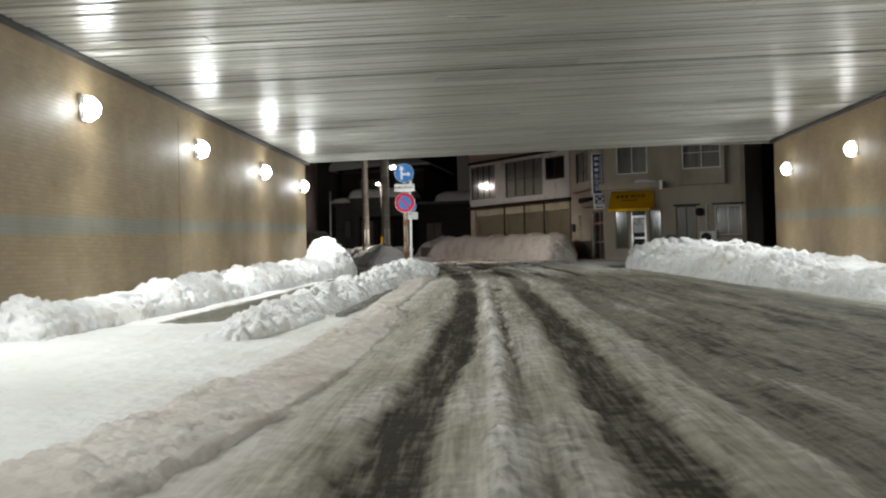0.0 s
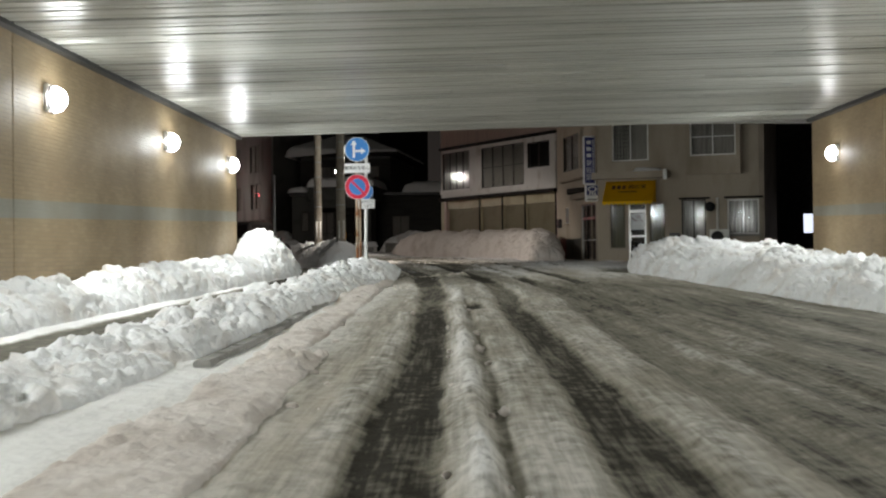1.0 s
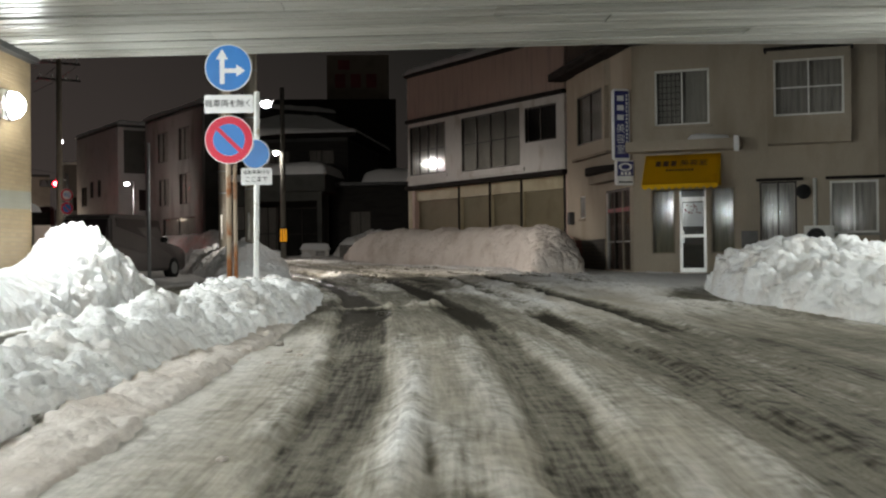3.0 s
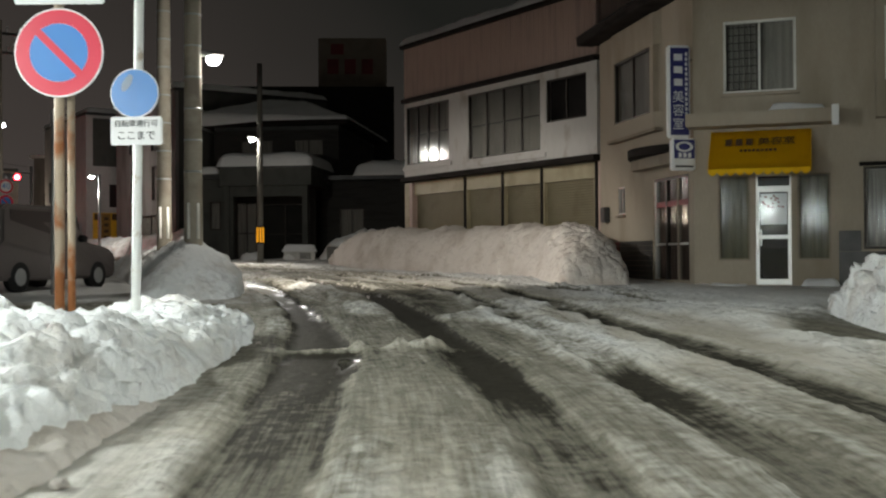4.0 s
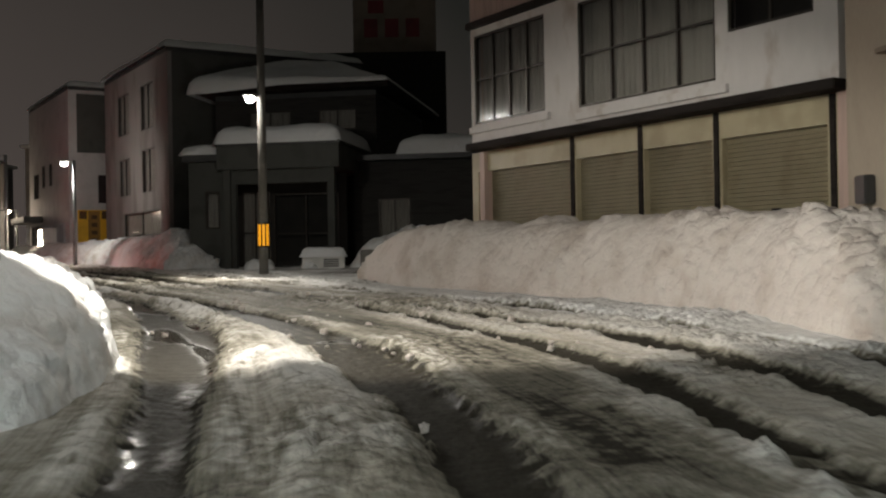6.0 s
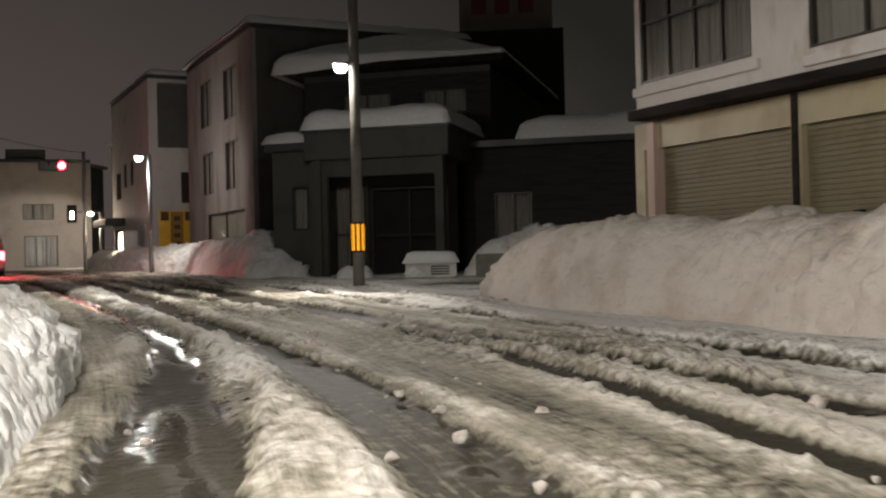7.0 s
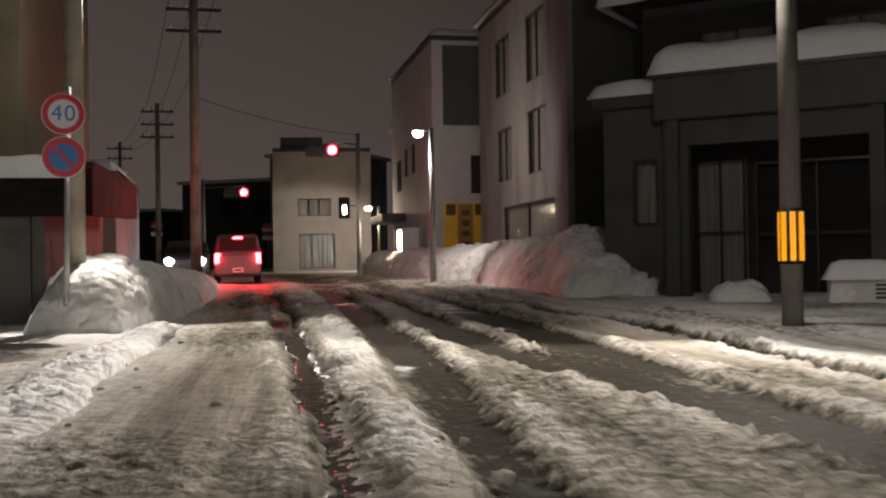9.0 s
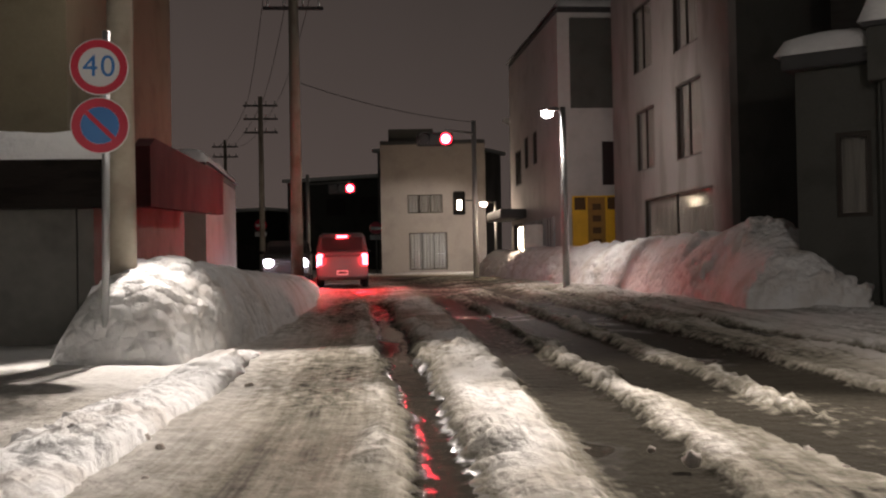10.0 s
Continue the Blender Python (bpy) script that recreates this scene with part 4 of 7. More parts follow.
    box(bm, -14, 24, 40.36, 40.9, 5.35, 6.9)
    tagged(link("trim", bm, CONCRETE), "concrete edge beam over the underpass mouth", "beam", kind="structure")
    # wing walls outside the mouth
    bm = bmesh.new()
    box(bm, -14, -6.0, 39.6, 40.3, 0, 5.7)
    box(bm, 13.4, 24, 39.6, 40.3, 0, 5.7)
    tagged(link("wall_wing", bm, CONCRETE_WALL), "concrete wing wall beside the underpass mouth", "wall", kind="structure")
    # unseen wall added behind the start, closing the underpass to outside light
    bm = bmesh.new()
    box(bm, -10, 16, -27.2, -26.6, -1.5, 5.6)
    tagged(link("unseen_end_wall", bm, CONCRETE_WALL), "unseen concrete wall added to close the underpass", "wall", kind="structure")


underpass()


def wall_lamp(place, out, lit=TUNNEL_W):
    """A round bulkhead lamp on the wall; out points away from the wall."""
    x, y, z = place
    ob = thing("wall_lamp", place, "lit round bulkhead lamp on the tiled wall", "lamp", "underpass lamps")
    m = Matrix.Translation(place) @ Matrix.Rotation(0 if out > 0 else math.pi, 4, "Z")
    bm = bmesh.new()
    soft_box(bm, 0, 0.08, -0.22, 0.22, -0.22, 0.24, m, 0.02)
    part("housing", bm, FRAME_WHITE, ob)
    bm = bmesh.new()
    t = bmesh.new()
    bmesh.ops.create_uvsphere(t, u_segments=20, v_segments=10, radius=0.22)
    join(bm, t, m @ Matrix.Translation((0.12, 0, 0)) @ Matrix.Diagonal((0.95, 1, 1, 1)))
    part("lens", bm, LAMP_GLASS, ob, "bright cool white lens", True)
    bm = bmesh.new()
    t = bmesh.new()
    bmesh.ops.create_cone(t, cap_ends=False, segments=24, radius1=0.245, radius2=0.235, depth=0.04)
    join(bm, t, m @ Matrix.Translation((0.1, 0, 0)) @ Matrix.Rotation(math.pi / 2, 4, "Y"))
    part("rim", bm, POLE_GREY, ob)
    lamp("wall_lamp_light", (x + 0.40 * out, y, z - 0.02), lit if out > 0 else lit * 0.85, COOL, 0.12, (x + 5.2 * out, y, z - 3.4), 158, 0.6)
    if out > 0:
        lamp("wall_lamp_spill", (x + 0.45, y, z), lit * 0.055, COOL, 0.12)


for yy in (39.2, 32.9, 26.0, 19.0, 12.0, 5.0, -2.0):
    wall_lamp((-5.1 + 0.058 * (yy - 40.3), yy, 4.05), 1)
for yy in (38.1, 31.2, 24.3, 17.4, 10.5, 3.6):
    wall_lamp((12.5 + 0.048 * (yy - 40.3), yy, 4.15), -1)


# ---- poles, signs and street lamps ----
def disc(bm, m, r, y0, y1, r_in=0.0, seg=40):
    """A disc or ring that faces -y, between y0 (front) and y1."""
    ring = [(math.cos(2 * math.pi * k / seg), math.sin(2 * math.pi * k / seg)) for k in range(seg)]
    if not r_in:
        a = [bm.verts.new(m @ Vector((r * c, y0, r * s))) for c, s in ring]
        b = [bm.verts.new(m @ Vector((r * c, y1, r * s))) for c, s in ring]
        bm.faces.new(a)
        bm.faces.new(b[::-1])
        for k in range(seg):
            bm.faces.new((a[k - 1], b[k - 1], b[k], a[k]))
    else:
        loops = [[bm.verts.new(m @ Vector((q * c, yy, q * s))) for c, s in ring] for q, yy in ((r_in, y0), (r, y0), (r, y1), (r_in, y1))]
        for p, q in zip(loops, loops[1:] + loops[:1]):
            for k in range(seg):
                bm.faces.new((p[k - 1], p[k], q[k], q[k - 1]))
    bmesh.ops.recalc_face_normals(bm, faces=bm.faces[:])
    return bm


def lettering(text, size, m, mat, parent, name="lettering", depth=0.004, label=""):
    """Characters in the x-z plane, facing -y, in a row centred on m; each one is a part."""
    for k, ch in enumerate(text):
        cu = bpy.data.curves.new("words", "FONT")
        cu.body, cu.size, cu.align_x, cu.align_y, cu.extrude = ch, size, "CENTER", "CENTER", depth / 2
        tmp = new("words", cu)
        bpy.context.view_layer.update()
        me = bpy.data.meshes.new_from_object(tmp.evaluated_get(bpy.context.evaluated_depsgraph_get()))
        bpy.data.objects.remove(tmp)
        bpy.data.curves.remove(cu)
        step = size * (0.98 if ord(ch) > 0x2E80 else 0.55)
        me.transform(m @ Matrix.Translation(((k - (len(text) - 1) / 2) * step, 0, 0)) @ Matrix.Rotation(math.pi / 2, 4, "X"))
        me.materials.clear()
        me.materials.append(mat)
        ob = new(name, me)
        ob.parent = parent
        ob.matrix_parent_inverse = world_of(parent).inverted()
        tagged(ob, label)


def sign_face(parent, m, r, kind):
    """A round traffic sign that faces -y of m."""
    bm = bmesh.new()
    disc(bm, m, r, 0, 0.012)
    face = part("sign_plate", bm, SIGN_BACK, parent, "round sign plate")
    bm = bmesh.new()
    disc(bm, m, r, -0.003, -0.0005)
    part("white_border", bm, SIGN_WHITE, face)
    if kind in ("no_parking", "speed"):
        bm = bmesh.new()
        disc(bm, m, r * 0.965, -0.006, -0.0035, r * (0.66 if kind == "no_parking" else 0.70))
        part("red_ring", bm, SIGN_RED, face)
    if kind == "no_parking":
        bm = bmesh.new()
        disc(bm, m, r * 0.655, -0.006, -0.0035)
        part("blue_field", bm, SIGN_BLUE, face)
        bm = bmesh.new()
        box(bm, -r * 0.67, r * 0.67, -0.0085, -0.0062, -r * 0.085, r * 0.085, m @ Matrix.Rotation(radians(45), 4, "Y"))
        part("red_slash", bm, SIGN_RED, face)
    if kind == "speed":
        lettering("40", r * 1.08, m @ Matrix.Translation((0, -0.006, 0)), SIGN_BLUE, face, "numeral", label="blue numeral")
    if kind in ("arrows", "blue"):
        bm = bmesh.new()
        disc(bm, m, r * 0.955, -0.006, -0.0035)
        part("blue_field", bm, SIGN_BLUE, face)
    if kind == "arrows":
        bm = bmesh.new()
        a = m @ Matrix.Translation((0, -0.0085, 0))
        box(bm, -0.36 * r, -0.16 * r, 0, 0.002, -0.68 * r, 0.42 * r, a)
        prism(bm, [(-0.52 * r, 0.36 * r), (0.0, 0.36 * r), (-0.26 * r, 0.8 * r)], 0, 0.002, a)
        box(bm, -0.16 * r, 0.38 * r, 0, 0.002, -0.22 * r, -0.03 * r, a)
        prism(bm, [(0.34 * r, -0.38 * r), (0.72 * r, -0.125 * r), (0.34 * r, 0.13 * r)], 0, 0.002, a)
        part("arrow", bm, SIGN_WHITE, face, "white straight and right arrows")
    if kind == "blue":
        bm = bmesh.new()
        a = m @ Matrix.Translation((0, -0.0085, 0))
        disc(bm, a @ Matrix.Translation((-0.30 * r, 0, 0.42 * r)) @ Matrix.Rotation(0.5, 4, "Y") @ Matrix.Diagonal((0.55, 1, 1.25, 1)), 0.30 * r, 0, 0.002)
        part("symbol", bm, SIGN_FADED, face, "faded pale symbol")
    return face


def plate(parent, m, w, h):
    bm = bmesh.new()
    soft_box(bm, -w / 2, w / 2, 0, 0.03, -h / 2, h / 2, m, 0.012)
    return part("text_plate", bm, SIGN_WHITE, parent, "small white plate with black writing")


def sign_posts():
    # rusty post: straight-or-right arrows, plate, no parking
    ob = thing("road_sign", (-1.3, 37.1, 0.68), "rusty post with arrow and no parking signs in a snow ridge", "road sign", "road signs")
    bm = bmesh.new()
    tube(bm, (-1.3, 37.1, 0.5), (-1.3, 37.1, 4.5), 0.038)
    tube(bm, (-1.215, 37.12, 0.5), (-1.215, 37.12, 3.0), 0.03)
    part("post", bm, POLE_RUST, ob, "rust-stained steel post", True)
    m = Matrix.Translation((-1.28, 37.03, 0)) @ Matrix.Rotation(radians(-3), 4, "Z")
    sign_face(ob, m @ Matrix.Translation((0, 0, 4.26)), 0.335, "arrows")
    sign_face(ob, m @ Matrix.Translation((0, 0, 3.24)), 0.345, "no_parking")
    p = plate(ob, m @ Matrix.Translation((0.0, 0, 3.75)), 0.70, 0.26)
    lettering("軽車両を除く", 0.115, m @ Matrix.Translation((0, -0.004, 3.75)), BLACK, p)
    # white post: blue disc and plate
    ob = thing("road_sign", (-1.17, 39.0, 0.72), "white post with a blue disc and plate in snow", "road sign", "road signs")
    bm = bmesh.new()
    tube(bm, (-1.17, 39.0, 0.5), (-1.12, 39.0, 4.22), 0.045)
    part("post", bm, POLE_WHITE, ob, "chipped white post", True)
    m = Matrix.Translation((-1.15, 38.93, 0)) @ Matrix.Rotation(radians(-6), 4, "Z")
    sign_face(ob, m @ Matrix.Translation((0, 0, 3.22)), 0.235, "blue")
    p = plate(ob, m @ Matrix.Translation((0.02, -0.02, 2.86)), 0.50, 0.27)
    lettering("自転車通行可", 0.072, m @ Matrix.Translation((0.02, -0.024, 2.925)), BLACK, p)
    lettering("ここまで", 0.095, m @ Matrix.Translation((0.02, -0.024, 2.81)), BLACK, p)
    # speed limit and no parking
    ob = thing("road_sign", (-13.48, 70.28, 1.45), "grey post with speed limit and no parking signs", "road sign", "road signs")
    bm = bmesh.new()
    tube(bm, (-13.48, 70.28, 1.2), (-13.34, 70.22, 4.86), 0.038)
    part("post", bm, POLE_GREY, ob, "", True)
    m = Matrix.Translation((-13.32, 70.09, 0)) @ Matrix.Rotation(radians(38), 4, "Z")
    sign_face(ob, m @ Matrix.Translation((0, 0, 4.47)), 0.285, "speed")
    sign_face(ob, m @ Matrix.Translation((0, 0, 3.88)), 0.285, "no_parking")
    # slim bare pole
    bm = bmesh.new()
    tube(bm, (-5.14, 49.35, 0.9), (-5.14, 49.35, 4.52), 0.045, 0.04)
    tagged(link("marker_pole", bm, POLE_GREY, True), "slim bare grey steel pole standing in snow", "pole")


sign_posts()


def utility_pole(x, y, top, r, label, bands=False, arms=0, heading=0.0, mat=POLE_CONCRETE):
    z = float(ground_z(y))
    ob = thing("utility_pole", (x, y, z), label, "utility pole", "utility poles")
    bm = bmesh.new()
    tube(bm, (x, y, z - 0.2), (x, y, top), r, r * 0.72, 24)
    part("shaft", bm, mat, ob, "", True)
    if bands:
        for zz in np.arange(z + 2.35, top - 0.3, 0.62):
            bm = bmesh.new()
            rr = r * (1 - 0.28 * (zz - z) / (top - z))
            tube(bm, (x, y, zz), (x, y, zz + 0.035), rr + 0.008, sides=24)
            part("clamp", bm, POLE_GREY, ob, "", True)
        for a in (-1.9, -0.9):
            bm = bmesh.new()
            c = Vector((x + math.cos(a) * (r + 0.005), y + math.sin(a) * (r + 0.005), 0))
            tube(bm, (c.x, c.y, z + 1.05), (c.x, c.y, z + 1.75), 0.03)
            part("cable_guard", bm, BAND_WHITE, ob, "pale plastic cable guard", True)
    for k in range(arms):
        zz = top - 0.5 - 0.75 * k
        bm = bmesh.new()
        m = Matrix.Translation((x, y, zz)) @ Matrix.Rotation(heading, 4, "Z")
        soft_box(bm, -0.95, 0.95, -0.05, 0.05, -0.05, 0.05, m, 0.008)
        arm = part("crossarm", bm, STEEL_DARK, ob)
        for q in (-0.8, -0.3, 0.3, 0.8):
            bm = bmesh.new()
            p = m @ Vector((q, 0, 0.05))
            tube(bm, p, p + Vector((0, 0, 0.2)), 0.04, 0.03, 10)
            part("insulator", bm, SIGN_WHITE, arm, "", True)
    return ob


utility_pole(-2.62, 50.0, 11.5, 0.19, "thick concrete utility pole with clamps, rising from snow", True)
utility_pole(-3.75, 52.7, 11.0, 0.17, "concrete utility pole standing behind another in snow", True)
utility_pole(-13.92, 71.05, 11.0, 0.155, "dark concrete utility pole behind a speed limit sign", arms=2, heading=0.5)
utility_pole(-24.4, 90.3, 12.6, 0.20, "tall utility pole with crossarms and wires", arms=3, heading=0.55)
utility_pole(-40.7, 111.4, 12.0, 0.17, "distant utility pole with crossarms", arms=3, heading=0.55)
utility_pole(-54.8, 126.7, 12.0, 0.16, "distant utility pole with crossarms", arms=2, heading=0.55)


def street_lamp(pole_xy, head, label, top=None, reflector=False, watts=STREET_W, warm=False, slim=0.09, beam=0, aim=None, spread=140):
    """A lamp head on a short arm from its pole, throwing light down."""
    x, y = pole_xy
    z = float(ground_z(y))
    hx, hy, hz = head
    ob = thing("street_lamp", (x, y, z), label, "street lamp", "street lamps")
    bm = bmesh.new()
    tube(bm, (x, y, z - 0.2), (x, y, top or hz + 0.1), slim * 1.25, slim, 20)
    part("pole", bm, CONCRETE_WALL if reflector else POLE_GREY, ob, "", True)
    bm = bmesh.new()
    tube(bm, (x, y, hz + 0.02), (hx, hy, hz + 0.08), 0.028)
    part("arm", bm, POLE_GREY, ob, "", True)
    m = Matrix.Translation(head) @ Matrix.Rotation(math.atan2(hy - y, hx - x), 4, "Z")
    bm = bmesh.new()
    soft_box(bm, -0.25, 0.25, -0.11, 0.11, 0.03, 0.12, m, 0.03, 3)
    part("head", bm, POLE_GREY, ob, "", True)
    bm = bmesh.new()
    t = bmesh.new()
    bmesh.ops.create_uvsphere(t, u_segments=16, v_segments=8, radius=0.13)
    join(bm, t, m @ Matrix.Translation((0.05, 0, -0.02)) @ Matrix.Diagonal((1.15, 1.0, 0.85, 1)))
    part("lens", bm, LAMP_WARM if warm else LAMP_GLASS, ob, "lit lens", True)
    if reflector:
        bm = bmesh.new()
        tube(bm, (x, y, z + 0.78), (x, y, z + 1.46), slim * 1.25 + 0.012, sides=24)
        band = part("sleeve", bm, BLACK, ob, "black sleeve with amber stripes", True)
        for k in range(8):
            a = k * math.pi / 4 + 0.2
            bm = bmesh.new()
            mm = Matrix.Translation((x, y, z)) @ Matrix.Rotation(a, 4, "Z")
            q = slim * 1.25 + 0.013
            box(bm, q - 0.005, q + 0.006, -0.034, 0.034, 0.82, 1.42, mm)
            part("stripe", bm, AMBER_GLOW, band)
    reach = Vector((hx - x, hy - y, 0)).normalized() * 0.45
    lamp("street_lamp_light", (hx + reach.x, hy + reach.y, hz - 0.2), watts, WARM if warm else STREET_TINT, 0.12)
    if beam:
        lamp("street_lamp_beam", (hx, hy, hz - 0.2), beam, STREET_TINT, 0.12, aim, spread, 0.35)
    return ob


street_lamp((-2.62, 50.0), (-2.30, 50.25, 5.66), "bright cool street lamp on a concrete pole", slim=0.05, watts=95, beam=1300, aim=(0.0, 54.8, 1.0), spread=94)
street_lamp((-3.98, 72.0), (-4.22, 71.9, 6.47), "street lamp on a pole with an amber reflector sleeve", top=9.5, reflector=True, slim=0.105, watts=110, beam=1800, aim=(-7.2, 63.5, 1.3), spread=84)
street_lamp((-13.92, 71.05), (-14.25, 72.3, 7.1), "bright street lamp on a dark utility pole", slim=0.06, watts=20, beam=1300, aim=(-9.4, 66.0, 1.3), spread=88)
street_lamp((-14.35, 87.0), (-14.75, 87.1, 6.15), "bright street lamp beside a row of houses", slim=0.07, watts=150, beam=200, aim=(-17.0, 85.5, 1.8), spread=140)
street_lamp((-23.6, 104.4), (-23.95, 104.1, 5.0), "warm white lamp outside a corner building", slim=0.06, warm=True, watts=110, beam=420, aim=(-28.6, 108.6, 2.2), spread=80)


# ---- loose snow clods ----
def clods():
    rng = random.Random(12)
    shapes = []
    for k in range(6):
        bm = bmesh.new()
        bmesh.ops.create_icosphere(bm, subdivisions=2, radius=1)
        for v in bm.verts:
            q = v.co * 1.3 + Vector((7 * k, 3 * k, 0))
            v.co *= 0.8 + 0.45 * noise.noise(q) + 0.2 * noise.noise(q * 2.7)
            v.co.z *= 0.75
        me = bpy.data.meshes.new("snow_clod")
        bm.to_mesh(me)
        bm.free()
        me.materials.append(SNOW_TAN)
        me.shade_smooth()
        shapes.append(me)
    spots = [(-0.98, 20.9, 0.13)]
    for line, side, lo, hi, n in ((LANE_LEFT, -0.75, 14, 40, 26), (LANE_LEFT, -1.9, 56, 70, 24), (LANE_RIGHT, 0.65, 50, 62, 14), (CROWN_FAR, 0.4, 48, 66, 16), (LANE_FOURTH, 0.5, 50, 66, 14), (LANE_LEFT, -0.9, 48, 66, 14), (CROWN, 0.0, 8, 27, 70), (CROWN_FAR, 0.0, 50, 66, 60), (LANE_THIRD, 0.4, 50, 64, 30), (LANE_RIGHT, 0.6, 50, 68, 36)):
        for _ in range(n):
            y = rng.uniform(lo, hi)
            k = int(np.argmin(np.abs(line[:, 1] - y)))
            spots.append((line[k, 0] + side + rng.gauss(0, 0.3 if side else 0.09), line[k, 1] + rng.uniform(-0.5, 0.5), abs(rng.gauss(0.02, 0.018)) + 0.02))
    for x, y, r in spots:
        ob = new("snow_clod", rng.choice(shapes))
        ob.location = (x, y, float(ground_z(y)) + r * 0.1)
        ob.scale = (r, r * rng.uniform(0.7, 1.2), r)
        ob.rotation_euler = (0, 0, rng.uniform(0, 6.28))
        tagged(ob, "small loose clod of white snow on the road", "snow clod", "loose snow clods")


clods()


# ---- buildings ----
def bar_parts(mat, parent, m, x0, x1, z0, z1, n, y0=-0.006, y1=0.0, gap=0.35, upright=False):
    """n plain bars, each a part, in place of writing that cannot be read."""
    for k in range(n):
        a, b = (k + gap / 2) / n, (k + 1 - gap / 2) / n
        bm = bmesh.new()
        if upright:
            box(bm, x0, x1, y0, y1, z0 + (z1 - z0) * a, z0 + (z1 - z0) * b, m)
        else:
            box(bm, x0 + (x1 - x0) * a, x0 + (x1 - x0) * b, y0, y1, z0, z1, m)
        part("lettering_bar", bm, mat, parent)


def sheet(bm, x0, x1, y, z0, z1, m):
    """One sheet of glass."""
    return bm.faces.new([bm.verts.new(m @ Vector(p)) for p in ((x0, y, z0), (x1, y, z0), (x1, y, z1), (x0, y, z1))])


def window(parent, m, x0, x1, z0, z1, cols=2, rows=1, frame_mat=FRAME_DARK, curtain=None, y=0.05, f=0.05, sill=None, name="window"):
    """Frame, bars, panes and what hangs behind, set into an opening of a wall."""
    bm = bmesh.new()
    for a, b, c, d in ((x0, x1, z0, z0 + f), (x0, x1, z1 - f, z1), (x0, x0 + f, z0 + f, z1 - f), (x1 - f, x1, z0 + f, z1 - f)):
        box(bm, a, b, y - 0.03, y + 0.05, c, d, m)
    win = part(name, bm, frame_mat, parent)
    w, h = (x1 - x0 - 2 * f) / cols, (z1 - z0 - 2 * f) / rows
    for k in range(1, cols):
        bm = bmesh.new()
        x = x0 + f + w * k
        box(bm, x - 0.022, x + 0.022, y - 0.02, y + 0.04, z0 + f, z1 - f, m)
        part("mullion", bm, frame_mat, win)
    for k in range(1, rows):
        bm = bmesh.new()
        z = z0 + f + h * k
        box(bm, x0 + f, x1 - f, y - 0.012, y + 0.03, z - 0.018, z + 0.018, m)
        part("transom", bm, frame_mat, win)
    for i in range(cols):
        for k in range(rows):
            bm = bmesh.new()
            sheet(bm, x0 + f + w * i + 0.02, x0 + f + w * (i + 1) - 0.02, y + 0.006, z0 + f + h * k + 0.015, z0 + f + h * (k + 1) - 0.015, m)
            ob = part("pane", bm, GLASS, win)
            ob.visible_shadow = False
    if curtain:
        bm = bmesh.new()
        n = max(8, int((x1 - x0) * 22))
        rows_ = []
        for k in range(n + 1):
            x = x0 + (x1 - x0) * k / n
            yy = y + 0.13 + 0.018 * math.sin(k * 1.9) + 0.01 * math.sin(k * 0.7)
            rows_.append((bm.verts.new(m @ Vector((x, yy, z0))), bm.verts.new(m @ Vector((x, yy, z1)))))
        for (a, b), (c, d) in zip(rows_, rows_[1:]):
            bm.faces.new((a, c, d, b))
        part("curtain", bm, curtain, win, "drawn curtain", True)
    if sill:
        bm = bmesh.new()
        soft_box(bm, x0 - 0.06, x1 + 0.06, -0.09, 0.05, z0 - 0.07, z0, m, 0.008)
        part("sill", bm, sill, win)
    return win


def shell(parent, m, length, depth, z0, z1, mat, roof_mat, t=0.18, roof_over=0.0):
    """Back and side walls, a near-black sheet standing in for the rooms' shade behind the front, and a flat roof."""
    for name, a, b, c, d in (("end_wall", 0, t, t + 0.003, depth), ("end_wall", length - t, length, t + 0.003, depth), ("back_wall", t + 0.003, length - t - 0.003, depth - t, depth)):
        bm = bmesh.new()
        box(bm, a, b, c, d, z0, z1, m)
        part(name, bm, mat, parent)
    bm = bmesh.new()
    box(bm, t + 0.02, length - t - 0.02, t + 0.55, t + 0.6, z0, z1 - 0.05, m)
    part("room_shade_sheet", bm, ROOM_SHADE, parent)
    bm = bmesh.new()
    soft_box(bm, -roof_over, length + roof_over, -roof_over, depth + roof_over, z1 + 0.002, z1 + 0.2, m, 0.02)
    return part("roof", bm, roof_mat, parent)


def snow_cap(m, x0, x1, y0, y1, z, high, label, seed=0, round_=0.45, tilt=0.0):
    """A rounded, slightly drooping layer of snow lying on a roof; tilt: its rise per metre of y."""
    n, k = max(12, int((x1 - x0) / 0.14)), max(8, int((y1 - y0) / 0.14))
    X, Y = np.meshgrid(np.linspace(x0, x1, n), np.linspace(y0, y1, k))
    e = np.minimum(np.minimum(X - x0, x1 - X), np.minimum(Y - y0, y1 - Y)) / round_
    e = np.clip(e, 0, 1)
    prof = np.sqrt(e * (2 - e))
    top = z + tilt * (Y - y0) + high * prof * (1 + 0.25 * fbm(X * 0.7, Y * 0.7, seed + 60)) - 0.05 * (1 - prof) + 0.05 * prof * fbm(X * 2, Y * 2, seed + 61)
    P = np.array(m.to_3x3()) @ np.stack([X.ravel(), Y.ravel(), top.ravel()])
    P += np.array(m.translation)[:, None]
    ob = grid_object("roof_snow", P[0].reshape(X.shape), P[1].reshape(X.shape), P[2].reshape(X.shape), SNOW_ROOF)
    return tagged(ob, label, "snow", "snow on roofs", "stuff")


